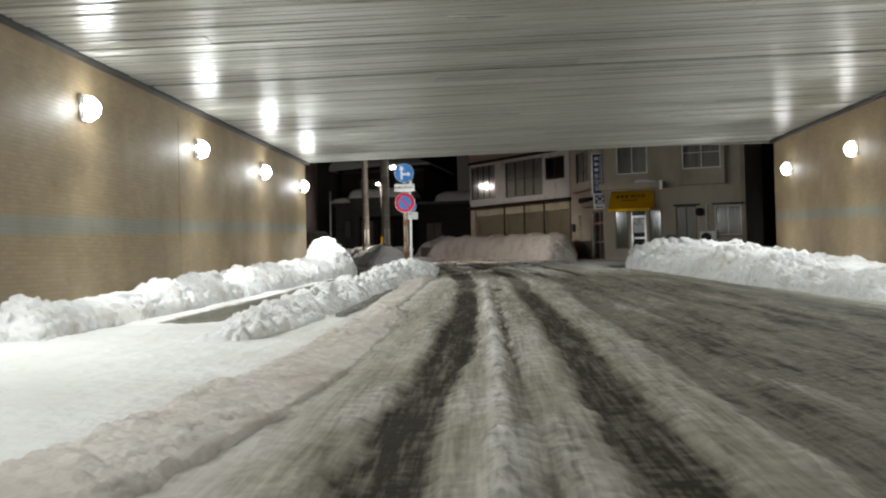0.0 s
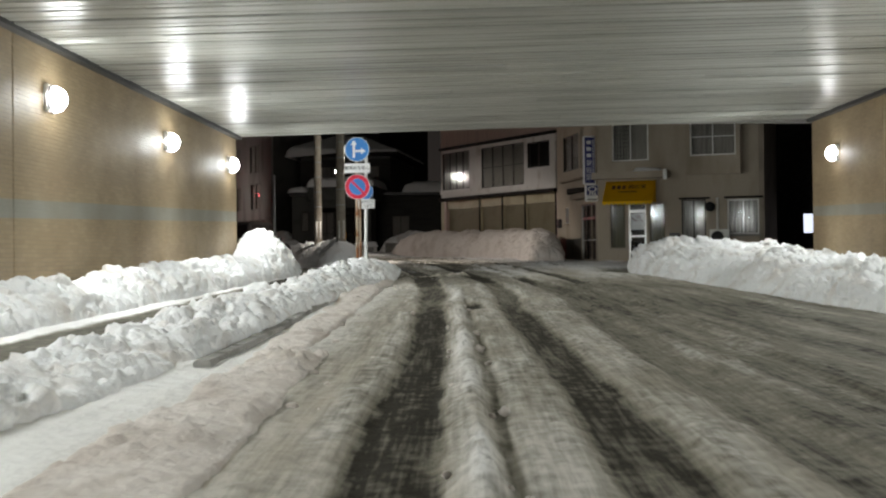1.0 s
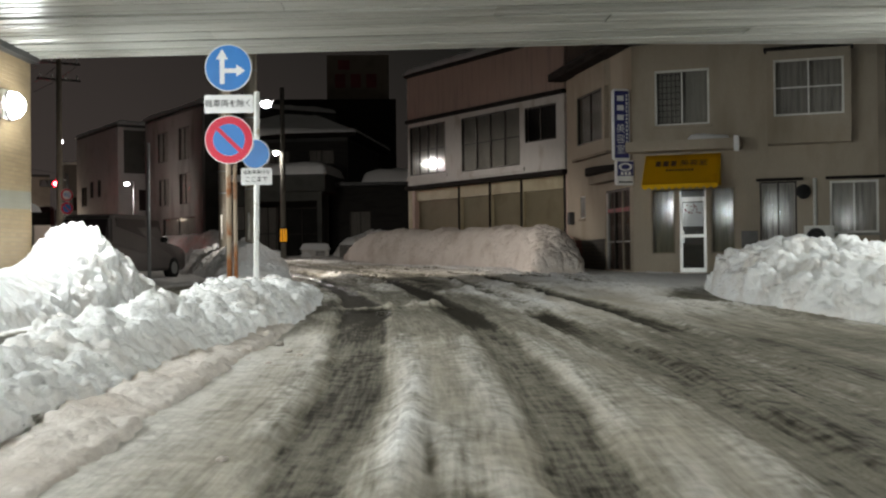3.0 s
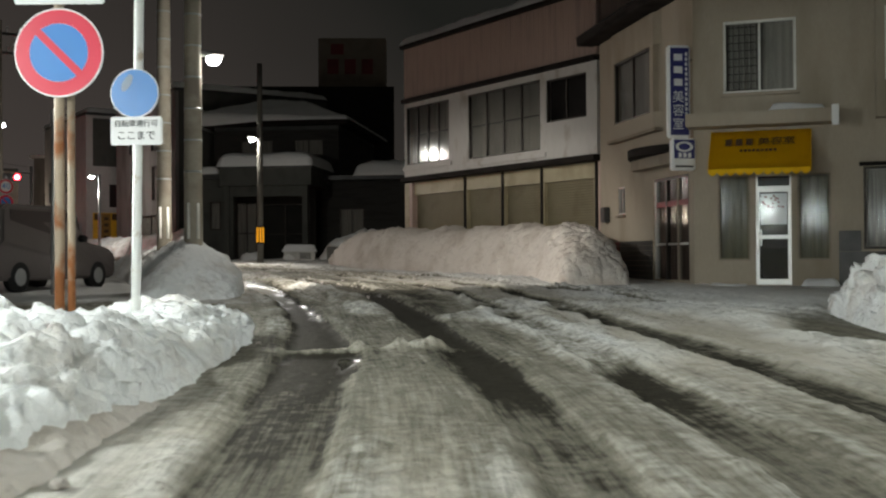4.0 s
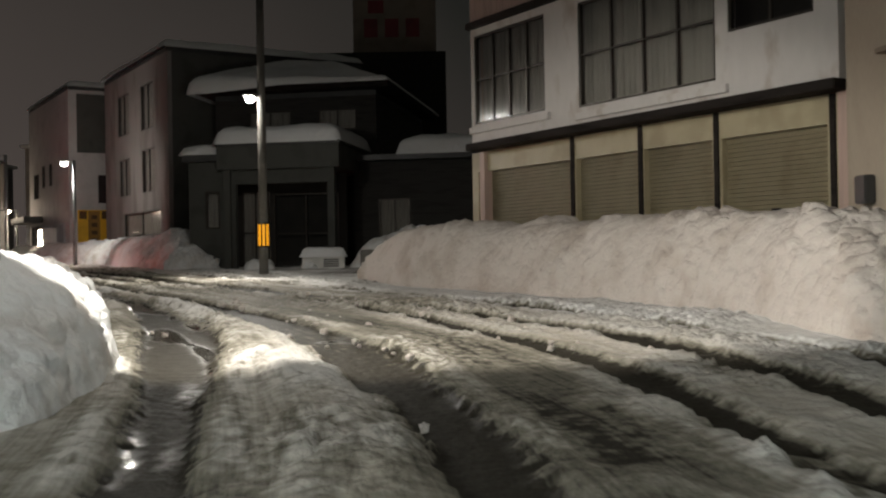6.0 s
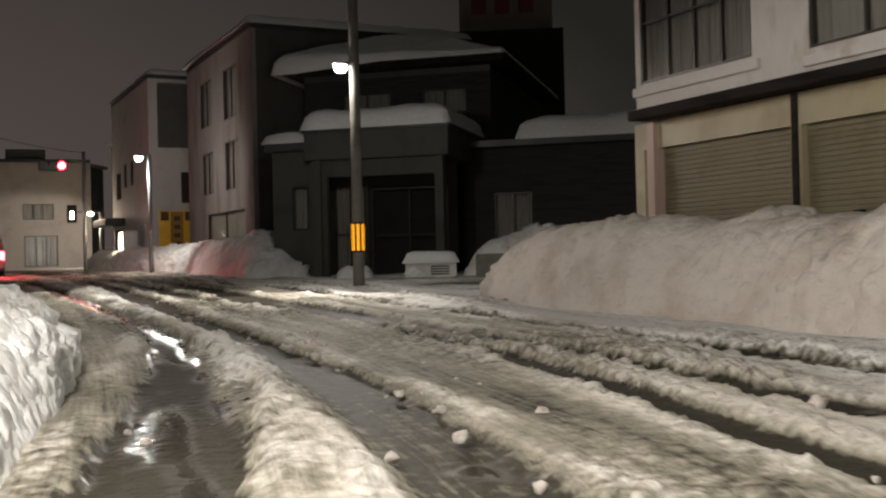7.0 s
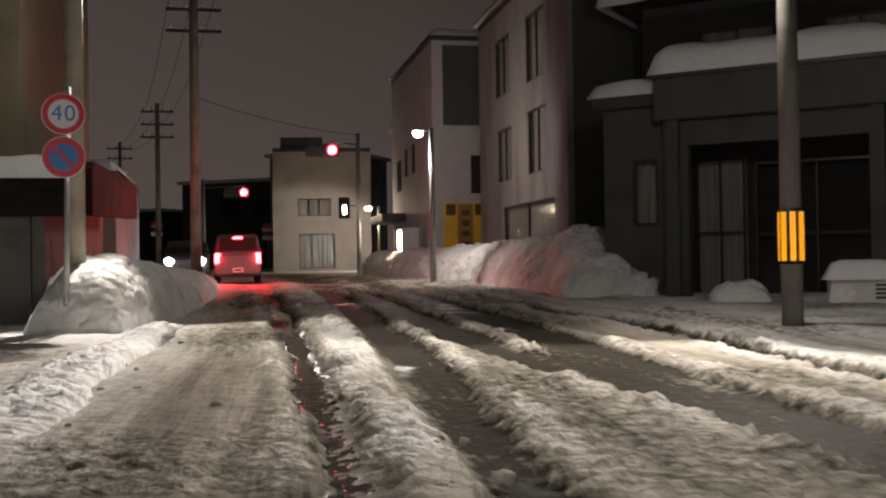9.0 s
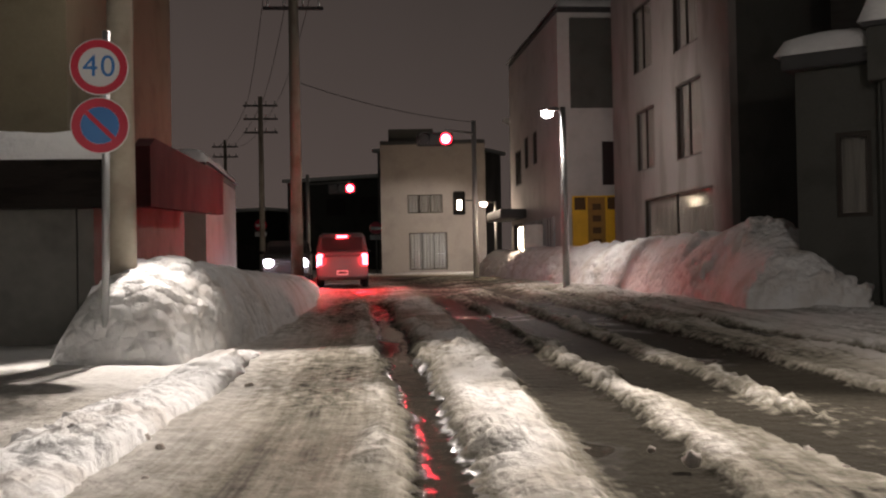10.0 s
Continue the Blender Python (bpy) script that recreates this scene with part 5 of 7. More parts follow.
def white_building():
    m = facade((1.75, 65.8), (6.85, 57.4))
    L = 9.83
    ob = thing("shop_house", (4.3, 61.6, 1.25), "old two-storey shop house, white upper wall, shutters closed", "building", "buildings")
    bm = bmesh.new()
    holed(bm, L, 4.42, 7.0, 0.18, [(0.12, 2.72, 4.85, 6.82), (3.8, 7.4, 4.76, 6.80), (7.68, 9.4, 5.5, 6.72)], m)
    part("upper_wall", bm, WHITE_WALL, ob, "stained white painted wall")
    window(ob, m, 0.12, 2.72, 4.85, 6.82, 4, 2, FRAME_DARK, CURTAIN)
    window(ob, m, 3.8, 7.4, 4.76, 6.80, 4, 2, FRAME_DARK, CURTAIN_PALE)
    window(ob, m, 7.68, 9.4, 5.5, 6.72, 2, 1, FRAME_DARK)
    # the sill ledges run on below the windows
    for a, b, z in ((0.0, 2.9, 4.79), (3.75, 7.7, 4.66)):
        bm = bmesh.new()
        soft_box(bm, a, b, -0.08, 0.0, z - 0.14, z, m, 0.01)
        part("ledge", bm, WHITE_WALL, ob)
    # siding above
    bm = bmesh.new()
    n = int(L / 0.11)
    for k in range(n):
        x = L * k / n
        box(bm, x, x + 0.07, -0.012, 0.1, 7.12, 8.86, m)
        box(bm, x + 0.07, x + L / n, 0.004, 0.1, 7.12, 8.86, m)
    tagged(part("siding", bm, PINK_SIDING, ob, "pinkish ribbed metal siding"), kind="stuff")
    for z0, z1, d, mat in ((6.98, 7.13, 0.12, WOOD_DARK), (4.27, 4.43, 0.16, WOOD_DARK), (8.86, 8.98, 0.16, WOOD_DARK)):
        bm = bmesh.new()
        soft_box(bm, -0.05, L + 0.03, -d, 0.2, z0, z1, m, 0.012)
        part("eave_board", bm, mat, ob)
    # street floor, set back a little
    g = m @ Matrix.Translation((0, 0.28, 0))
    holes = [(-0.2, 3.14, 0.8, 3.82), (3.34, 5.16, 0.8, 3.82), (5.32, 7.02, 0.8, 3.82), (7.24, 9.38, 0.8, 3.82)]
    bm = bmesh.new()
    holed(bm, L + 0.6, 0.7, 4.27, 0.2, [(a + 0.45, b + 0.45, c, d) for a, b, c, d in holes], g @ Matrix.Translation((-0.45, 0, 0)))
    part("lower_wall", bm, SHUTTER, ob, "cream lintel panels")
    for a, b, _, top in holes:
        bm = bmesh.new()
        z, prof = 0.8, []
        while z < top - 0.01:
            prof += [(0.13, z), (0.112, z + 0.012), (0.112, z + 0.06), (0.13, z + 0.072)]
            z += 0.075
        ends = [(bm.verts.new(g @ Vector((a, yy, zz))), bm.verts.new(g @ Vector((b, yy, zz)))) for yy, zz in prof if zz < top]
        for (p, q), (r, s_) in zip(ends, ends[1:]):
            bm.faces.new((p, q, s_, r))
        bmesh.ops.solidify(bm, geom=bm.faces[:], thickness=0.004)
        sh = part("shutter", bm, SHUTTER, ob, "closed ribbed roller shutter")
        bm = bmesh.new()
        soft_box(bm, (a + b) / 2 - 0.09, (a + b) / 2 + 0.09, 0.06, 0.095, 2.55, 2.60, g, 0.006)
        part("handle", bm, BLACK, sh)
    for x in (3.24, 5.24, 7.13, 9.5):
        bm = bmesh.new()
        box(bm, x - 0.05, x + 0.05, -0.04, 0.0, 0.7, 4.26, g)
        part("guide_rail", bm, WOOD_DARK, ob)
    shell(ob, m, L, 9.0, 0.7, 8.86, PINK_SIDING, STEEL_DARK)
    snow_cap(m, -0.15, L + 0.1, -0.12, 9.0, 9.06, 0.28, "snow lying on the parapet of the white shop house", 1)


white_building()


def shop():
    A, B, C = (6.9, 57.25), (7.75, 51.3), (13.8, 48.8)
    ml, mr = facade(A, B), facade(B, C)
    LL, LR = math.dist(A, B), math.dist(B, C)
    ob = thing("corner_shop", (9.5, 52.5, 1.1), "beige plastered corner shop with a yellow awning", "building", "buildings")
    # side towards the white house
    bm = bmesh.new()
    holed(bm, LL - 0.0, 0.7, 7.35, 0.2, [(3.75, 5.75, 1.12, 3.45), (1.35, 1.85, 2.72, 3.42), (1.5, 3.9, 5.0, 6.55)], ml)
    part("side_wall", bm, PLASTER, ob)
    bm = bmesh.new()
    holed(bm, LR, 0.7, 7.35, 0.2, [(1.27, 1.98, 1.04, 3.35), (0.5, 1.15, 1.55, 3.35), (2.1, 2.75, 1.55, 3.35), (0.63, 2.1, 5.08, 6.61), (3.79, 5.53, 5.16, 6.60), (3.38, 4.33, 1.77, 3.45),
                                   (5.15, 6.34, 2.05, 3.42)], mr)
    part("front_wall", bm, PLASTER, ob)
    # bay on the side
    up = ml @ Matrix.Rotation(math.pi / 2, 4, "X") @ Matrix.Diagonal((1, 1, -1, 1))
    outline = [(1.15, 0.0), (1.3, -0.14), (4.1, -0.14), (4.3, 0.0)]
    for name, z0, z1 in (("bay_base", 4.62, 5.0), ("bay_head", 6.55, 7.3)):
        bm = bmesh.new()
        prism(bm, outline, z0, z1, up)
        part(name, bm, PLASTER, ob)
    for a, b in ((1.3, 1.5), (3.9, 4.1)):
        bm = bmesh.new()
        box(bm, a, b, -0.14, 0.0, 5.0, 6.55, ml)
        part("bay_side", bm, PLASTER, ob)
    window(ob, ml, 1.5, 3.9, 5.0, 6.55, 2, 1, FRAME_DARK, CURTAIN, y=-0.08)
    bm = bmesh.new()
    soft_box(bm, 1.1, 4.35, -0.2, 0.0, 4.54, 4.615, ml, 0.01)
    part("bay_trim", bm, PLASTER_DARK, ob)
    bm = bmesh.new()
    soft_box(bm, 1.3, 1.9, -0.06, -0.002, 2.64, 2.70, ml, 0.01)
    part("window_sill", bm, PLASTER_DARK, ob)
    # red entrance with a curved hood
    bm = bmesh.new()
    box(bm, 3.75, 5.75, 0.02, 0.1, 3.38, 3.45, ml)
    door = part("entrance_door", bm, FRAME_DARK, ob, "glazed sliding entrance with a red transom")
    for x in (3.75, 4.40, 5.05, 5.66):
        bm = bmesh.new()
        box(bm, x, x + 0.09, 0.02, 0.1, 1.12, 3.38, ml)
        part("stile", bm, FRAME_ALU if x < 3.8 else PLASTER_DARK if 5 < x < 5.1 else FRAME_DARK, door)
    bm = bmesh.new()
    folds = [(bm.verts.new(ml @ Vector((3.8 + 1.9 * k / 40, 0.15 + 0.02 * math.sin(k * 1.7), 1.13))), bm.verts.new(ml @ Vector((3.8 + 1.9 * k / 40, 0.15 + 0.02 * math.sin(k * 1.7), 3.4)))) for k in range(41)]
    for (p, q), (r, t) in zip(folds, folds[1:]):
        bm.faces.new((p, r, t, q))
    part("door_curtain", bm, CURTAIN_DARK, door, "drawn brown curtain", True)
    bm = bmesh.new()
    box(bm, 3.84, 5.66, 0.03, 0.09, 2.78, 2.9, ml)
    part("transom", bm, RED_PAINT, door)
    for x in (3.84, 4.49, 5.14):
        for z0, z1 in ((1.16, 1.9), (1.95, 2.78), (2.9, 3.38)):
            bm = bmesh.new()
            sheet(bm, x, x + 0.54, 0.058, z0, z1, ml)
            part("pane", bm, GLASS, door).visible_shadow = False
        bm = bmesh.new()
        box(bm, x, x + 0.54, 0.04, 0.075, 1.9, 1.95, ml)
        part("rail", bm, FRAME_ALU, door)
    bm = bmesh.new()
    outline = [(3.0 + 2.75 * k / 14, -0.75 * math.sin(math.pi * (0.12 + 0.76 * k / 14))) for k in range(15)]
    prism(bm, [(2.95, 0.0)] + outline + [(5.8, 0.0)], 3.92, 4.1, ml @ Matrix.Rotation(math.pi / 2, 4, "X") @ Matrix.Diagonal((1, 1, -1, 1)))
    part("hood", bm, WOOD_DARK, ob, "dark curved hood over the entrance")
    bm = bmesh.new()
    prism(bm, [(3.1, 0.0), (3.2, -0.35), (5.6, -0.35), (5.7, 0.0)], 3.68, 3.92, ml @ Matrix.Rotation(math.pi / 2, 4, "X") @ Matrix.Diagonal((1, 1, -1, 1)))
    part("hood_soffit", bm, PLASTER_DARK, ob)
    window(ob, ml, 1.35, 1.85, 2.72, 3.42, 2, 1, FRAME_ALU, CURTAIN, f=0.035)
    bm = bmesh.new()
    soft_box(bm, 0.45, 0.75, -0.17, 0, 2.55, 2.95, ml, 0.02)
    part("meter_box", bm, STEEL_DARK, ob)
    # tiled plinth, red at one end
    for a, b, mat, name in ((0.0, 1.5, TILE_RED, "red_plinth"), (1.5, 3.68, TILE_DARK, "tile_plinth")):
        bm = bmesh.new()
        nx = int((b - a) / 0.24)
        for i in range(nx):
            for k in range(9):
                w = (b - a) / nx
                soft_box(bm, a + w * i + 0.004, a + w * (i + 1) - 0.004, -0.03, -0.002, 0.95 + 0.12 * k + 0.003, 0.95 + 0.12 * (k + 1) - 0.003, ml, 0.004, 1)
        tagged(part(name, bm, mat, ob), kind="stuff")
    # front: glazed door
    bm = bmesh.new()
    for a, b, c, d in ((1.27, 1.34, 1.04, 3.07), (1.91, 1.98, 1.04, 3.07), (1.34, 1.91, 1.04, 1.16), (1.34, 1.91, 2.98, 3.07), (1.34, 1.91, 2.0, 2.08)):
        box(bm, a, b, 0.0, 0.06, c, d, mr)
    door = part("door", bm, FRAME_ALU, ob, "aluminium glazed door with posters inside")
    for z0, z1 in ((1.16, 2.0), (2.08, 2.98)):
        bm = bmesh.new()
        sheet(bm, 1.34, 1.91, 0.03, z0, z1, mr)
        part("pane", bm, GLASS, door).visible_shadow = False
    bm = bmesh.new()
    soft_box(bm, 1.36, 1.39, -0.05, 0.0, 1.85, 2.2, mr, 0.008)
    part("handle", bm, FRAME_ALU, door)
    bm = bmesh.new()
    box(bm, 1.36, 1.89, 0.05, 0.055, 2.3, 2.95, mr)
    poster = part("poster", bm, SIGN_WHITE, door, "pale poster with red flecks")
    rng = random.Random(9)
    bm = bmesh.new()
    for _ in range(16):
        x, z = rng.uniform(1.38, 1.83), rng.uniform(2.62, 2.9)
        box(bm, x, x + 0.05, 0.044, 0.048, z, z + 0.035, mr)
    tagged(part("red_flecks", bm, RED_PAINT, poster), kind="stuff")
    bm = bmesh.new()
    box(bm, 1.36, 1.89, 0.05, 0.055, 1.2, 1.8, mr)
    part("blind", bm, WOOD_DARK, door)
    window(ob, mr, 1.27, 1.98, 3.07, 3.35, 1, 1, FRAME_ALU, f=0.035)
    for a, b in ((0.5, 1.15), (2.1, 2.75)):
        window(ob, mr, a, b, 1.55, 3.35, 1, 1, PLASTER_DARK, CURTAIN_OLIVE, f=0.035)
    # steps under the door
    bm = bmesh.new()
    soft_box(bm, 0.2, 3.0, -0.45, 0, 0.7, 1.02, mr, 0.02)
    part("step", bm, CONCRETE, ob)
    # flat canopy and snow on it
    bm = bmesh.new()
    soft_box(bm, -0.1, 2.95, -0.62, 0, 4.34, 4.62, mr, 0.02)
    part("canopy", bm, PLASTER, ob, "flat plastered canopy")
    bm = bmesh.new()
    soft_box(bm, 2.78, 2.92, -0.72, -0.62, 4.25, 4.66, mr, 0.012)
    part("light_box", bm, SIGN_WHITE, ob)
    # upper windows
    window(ob, mr, 0.63, 2.1, 5.08, 6.61, 2, 1, FRAME_WHITE, CURTAIN_PALE, sill=PLASTER)
    lattice = bmesh.new()
    for k in range(6):
        box(lattice, 0.70 + 0.12 * k, 0.715 + 0.12 * k, 0.085, 0.1, 5.14, 6.55, mr)
    for k in range(9):
        box(lattice, 0.69, 1.34, 0.102, 0.112, 5.16 + 0.165 * k, 5.175 + 0.165 * k, mr)
    part("lattice_screen", lattice, FRAME_DARK, ob, "fine lattice screen behind the glass")
    for name, a, b, c, d in (("bay_base", 3.62, 5.70, 4.41, 5.14), ("bay_head", 3.62, 5.70, 6.62, 6.86), ("bay_side", 3.62, 3.79, 5.14, 6.62), ("bay_side", 5.53, 5.70, 5.14, 6.62)):
        bm = bmesh.new()
        box(bm, a, b, -0.38, 0.0, c, d, mr)
        part(name, bm, PLASTER, ob)
    window(ob, mr, 3.79, 5.53, 5.14, 6.62, 2, 2, FRAME_WHITE, CURTAIN, y=-0.33)
    bm = bmesh.new()
    soft_box(bm, 3.55, 5.77, -0.48, 0, 6.86, 6.95, mr, 0.01)
    part("bay_lid", bm, WOOD_DARK, ob)
    # lower windows
    window(ob, mr, 3.38, 4.33, 1.77, 3.45, 2, 1, FRAME_DARK, CURTAIN)
    window(ob, mr, 5.15, 6.34, 2.05, 3.42, 2, 1, FRAME_WHITE, CURTAIN, sill=CONCRETE)
    for a, b in ((3.3, 4.5), (5.05, 6.5)):
        bm = bmesh.new()
        soft_box(bm, a, b, -0.2, 0, 3.46, 3.53, mr, 0.01)
        part("window_hood", bm, WOOD_DARK, ob)
    bm = bmesh.new()
    box(bm, 2.9, 6.5, -0.03, -0.002, 0.8, 1.72, mr)
    part("plinth", bm, TILE_DARK, ob)
    bm = bmesh.new()
    soft_box(bm, 2.9, 3.33, -0.035, -0.002, 1.725, 2.15, mr, 0.004, 1)
    part("plinth", bm, TILE_DARK, ob)
    bm = bmesh.new()
    tube(bm, mr @ Vector((4.78, -0.06, 1.2)), mr @ Vector((4.78, -0.06, 3.5)), 0.045)
    part("downpipe", bm, FRAME_WHITE, ob, "", True)
    bm = bmesh.new()
    tube(bm, mr @ Vector((4.5, 0, 3.15)), mr @ Vector((4.5, -0.25, 3.15)), 0.19)
    part("vent_hood", bm, BLACK, ob, "", True)
    # eaves
    for mm, ln in ((ml, LL), (mr, LR)):
        bm = bmesh.new()
        soft_box(bm, -0.3, ln + 0.3, -0.55, 0.3, 7.35, 7.6, mm, 0.02)
        part("eave", bm, WOOD_DARK, ob, "dark boarded eaves")
    # the rest of the house behind
    bm = bmesh.new()
    for p, q in ((C, (16.6, 55.6)), ((16.6, 55.6), (11.0, 62.0)), ((11.0, 62.0), A)):
        box(bm, 0, math.dist(p, q), 0, 0.2, 0.7, 7.35, facade(p, q))
    part("rear_wall", bm, PLASTER_DARK, ob)
    roof = bmesh.new()
    base = [roof.verts.new((x, y, 7.6)) for x, y in ((6.3, 57.6), (7.2, 50.9), (14.2, 48.1), (17.2, 55.7), (11.1, 62.6))]
    tip = roof.verts.new((11.0, 55.3, 9.2))
    roof.faces.new(base[::-1])
    for k in range(5):
        roof.faces.new((base[k - 1], base[k], tip))
    bmesh.ops.recalc_face_normals(roof, faces=roof.faces[:])
    part("roof", roof, STEEL_DARK, ob)
    # near-black sheets behind the windows, painting the unlit rooms' darkness
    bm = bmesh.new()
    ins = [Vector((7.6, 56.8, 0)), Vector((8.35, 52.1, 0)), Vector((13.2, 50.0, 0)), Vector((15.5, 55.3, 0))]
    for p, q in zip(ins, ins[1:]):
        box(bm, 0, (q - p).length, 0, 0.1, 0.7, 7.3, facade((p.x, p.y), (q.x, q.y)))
    part("room_shade_sheet", bm, ROOM_SHADE, ob)

    # yellow awning
    aw = thing("awning", (9.0, 50.7, 3.9), "yellow cloth awning with scalloped edge and brown writing", "awning")
    top, low, out = 4.27, 3.42, 0.85
    x0, x1 = 0.38, 2.38
    sl = [mr @ Vector(p) for p in ((x0, -0.05, top), (x1, -0.05, top), (x1, -out, low), (x0, -out, low))]
    bm = bmesh.new()
    nseg = 24
    rows_ = []
    for j in range(7):
        t = j / 6
        sag = 0.03 * math.sin(math.pi * t)
        rows_.append([bm.verts.new(sl[0].lerp(sl[1], i / nseg).lerp(sl[3].lerp(sl[2], i / nseg), t) - Vector((0, 0, sag))) for i in range(nseg + 1)])
    for p, q in zip(rows_, rows_[1:]):
        for i in range(nseg):
            bm.faces.new((p[i], p[i + 1], q[i + 1], q[i]))
    bmesh.ops.solidify(bm, geom=bm.faces[:], thickness=0.012)
    part("canopy_cloth", bm, AWNING, aw, "", True)
    bm = bmesh.new()
    nsc = 11
    for i in range(nsc):
        a, b = x0 + (x1 - x0) * i / nsc, x0 + (x1 - x0) * (i + 1) / nsc
        pts = [(a, low), (b, low)] + [(b - (b - a) * k / 8, low - 0.07 - 0.07 * math.sin(math.pi * k / 8)) for k in range(9)]
        prism(bm, pts, -out - 0.006, -out + 0.006, mr)
    part("scalloped_edge", bm, AWNING, aw)
    for x in (x0, x1):
        bm = bmesh.new()
        prism(bm, [(-0.05, top), (-out, low), (-out, low - 0.03), (-0.05, low - 0.03)], x - 0.006, x + 0.006, mr @ Matrix.Rotation(math.pi / 2, 4, "Z") @ Matrix.Diagonal((1, -1, 1, 1)))
        part("side_cloth", bm, AWNING, aw)
    slope = math.atan2(out - 0.05, top - low)
    face = mr @ Matrix.Translation(((x0 + x1) / 2, -(out + 0.05) / 2 - 0.05, (top + low) / 2 + 0.03)) @ Matrix.Rotation(-slope, 4, "X")
    bar_parts(LETTER_BROWN, aw, face, -0.72, -0.10, 0.06, 0.26, 3, -0.02, -0.014)
    lettering("美容室", 0.25, face @ Matrix.Translation((0.33, -0.02, 0.15)), LETTER_BROWN, aw)
    bar_parts(LETTER_BROWN, aw, face, -0.4, 0.35, -0.14, -0.07, 9, -0.02, -0.014, 0.3)

    # upright sign board
    sg = thing("shop_sign", (7.45, 51.25, 4.2), "tall navy sign board with white writing and border", "sign", "shop signs")
    ms = Matrix.Translation((7.43, 51.2, 5.16)) @ Matrix.Rotation(radians(6), 4, "Z")
    bm = bmesh.new()
    soft_box(bm, -0.25, 0.25, 0, 0.18, -0.99, 0.99, ms, 0.04, 3)
    part("box", bm, SIGN_WHITE, sg)
    bm = bmesh.new()
    soft_box(bm, -0.205, 0.205, -0.006, 0.002, -0.93, 0.93, ms, 0.002, 1)
    panel = part("panel", bm, SIGN_NAVY, sg)
    bar_parts(SIGN_WHITE, panel, ms, -0.13, 0.06, 0.06, 0.86, 3, -0.012, -0.007, 0.45, True)
    for k, ch in enumerate("美容室"):
        lettering(ch, 0.27, ms @ Matrix.Translation((-0.035, -0.012, -0.13 - 0.29 * k)), SIGN_WHITE, panel)
    bar_parts(SIGN_WHITE, panel, ms, 0.12, 0.17, -0.75, 0.85, 15, -0.012, -0.007, 0.35, True)
    bm = bmesh.new()
    for z in (-0.7, 0.7):
        tube(bm, ms @ Vector((0.2, 0.09, z)), ms @ Vector((0.5, 0.2, z)), 0.02)
    part("bracket", bm, STEEL_DARK, sg)
    # small lower sign
    sg = thing("shop_sign", (7.6, 51.25, 3.5), "small white box sign with a blue oval", "sign", "shop signs")
    ms = Matrix.Translation((7.52, 51.2, 3.82)) @ Matrix.Rotation(radians(6), 4, "Z")
    bm = bmesh.new()
    soft_box(bm, -0.26, 0.26, 0, 0.2, -0.34, 0.34, ms, 0.03, 3)
    part("box", bm, SIGN_WHITE, sg)
    bm = bmesh.new()
    box(bm, -0.23, 0.23, -0.006, 0.001, -0.09, 0.31, ms)
    panel = part("panel", bm, SIGN_NAVY, sg)
    bm = bmesh.new()
    disc(bm, ms @ Matrix.Translation((0, 0, 0.16)) @ Matrix.Diagonal((1.5, 1, 0.85, 1)), 0.13, -0.012, -0.007, 0.085)
    part("oval", bm, SIGN_WHITE, panel)
    bar_parts(SIGN_WHITE, panel, ms, -0.15, 0.17, -0.07, 0.03, 3, -0.012, -0.007)
    bar_parts(STEEL_DARK, sg, ms, -0.2, 0.2, -0.28, -0.24, 1, -0.008, -0.001, 0)

    # outdoor unit of an air conditioner on the front
    ac = thing("air_conditioner", (12.2, 49.3, 1.6), "white outdoor air conditioner unit on the shop wall", "air conditioner")
    bm = bmesh.new()
    soft_box(bm, 4.5, 5.25, -0.36, -0.06, 1.66, 2.25, mr, 0.02)
    part("casing", bm, FRAME_WHITE, ac)
    bm = bmesh.new()
    disc(bm, mr @ Matrix.Translation((4.8, -0.365, 1.95)), 0.24, 0, 0.01, 0.2)
    for r in (0.07, 0.13):
        disc(bm, mr @ Matrix.Translation((4.8, -0.365, 1.95)), r, 0, 0.008, r - 0.012, 24)
    part("fan_grille", bm, STEEL_DARK, ac)
    bm = bmesh.new()
    disc(bm, mr @ Matrix.Translation((4.8, -0.364, 1.95)), 0.2, 0.001, 0.003)
    part("fan_opening", bm, BLACK, ac)
    bm = bmesh.new()
    for x in (4.6, 5.15):
        box(bm, x - 0.02, x + 0.02, -0.38, 0, 1.6, 1.658, mr)
    part("bracket", bm, STEEL_DARK, ac)
    snow_cap(mr, 0.3, 1.15, -0.42, -0.05, 1.02, 0.07, "thin snow left on the shop's step", 17, 0.15)
    snow_cap(mr, 2.15, 2.95, -0.42, -0.05, 1.02, 0.2, "lump of snow on the shop's step", 18, 0.25)
    snow_cap(mr, 1.55, 2.7, -0.6, -0.05, 4.63, 0.13, "patch of snow on the shop's flat canopy", 3, 0.2)


shop()


# ---- the street of houses ----
SO, SU = Vector((-6.5, 80, 0)), Vector((-0.52, 0.854, 0)).normalized()
SN = Vector((SU.y, -SU.x, 0))


def street(u, n):
    p = SO + SU * u + SN * n
    return (p.x, p.y)


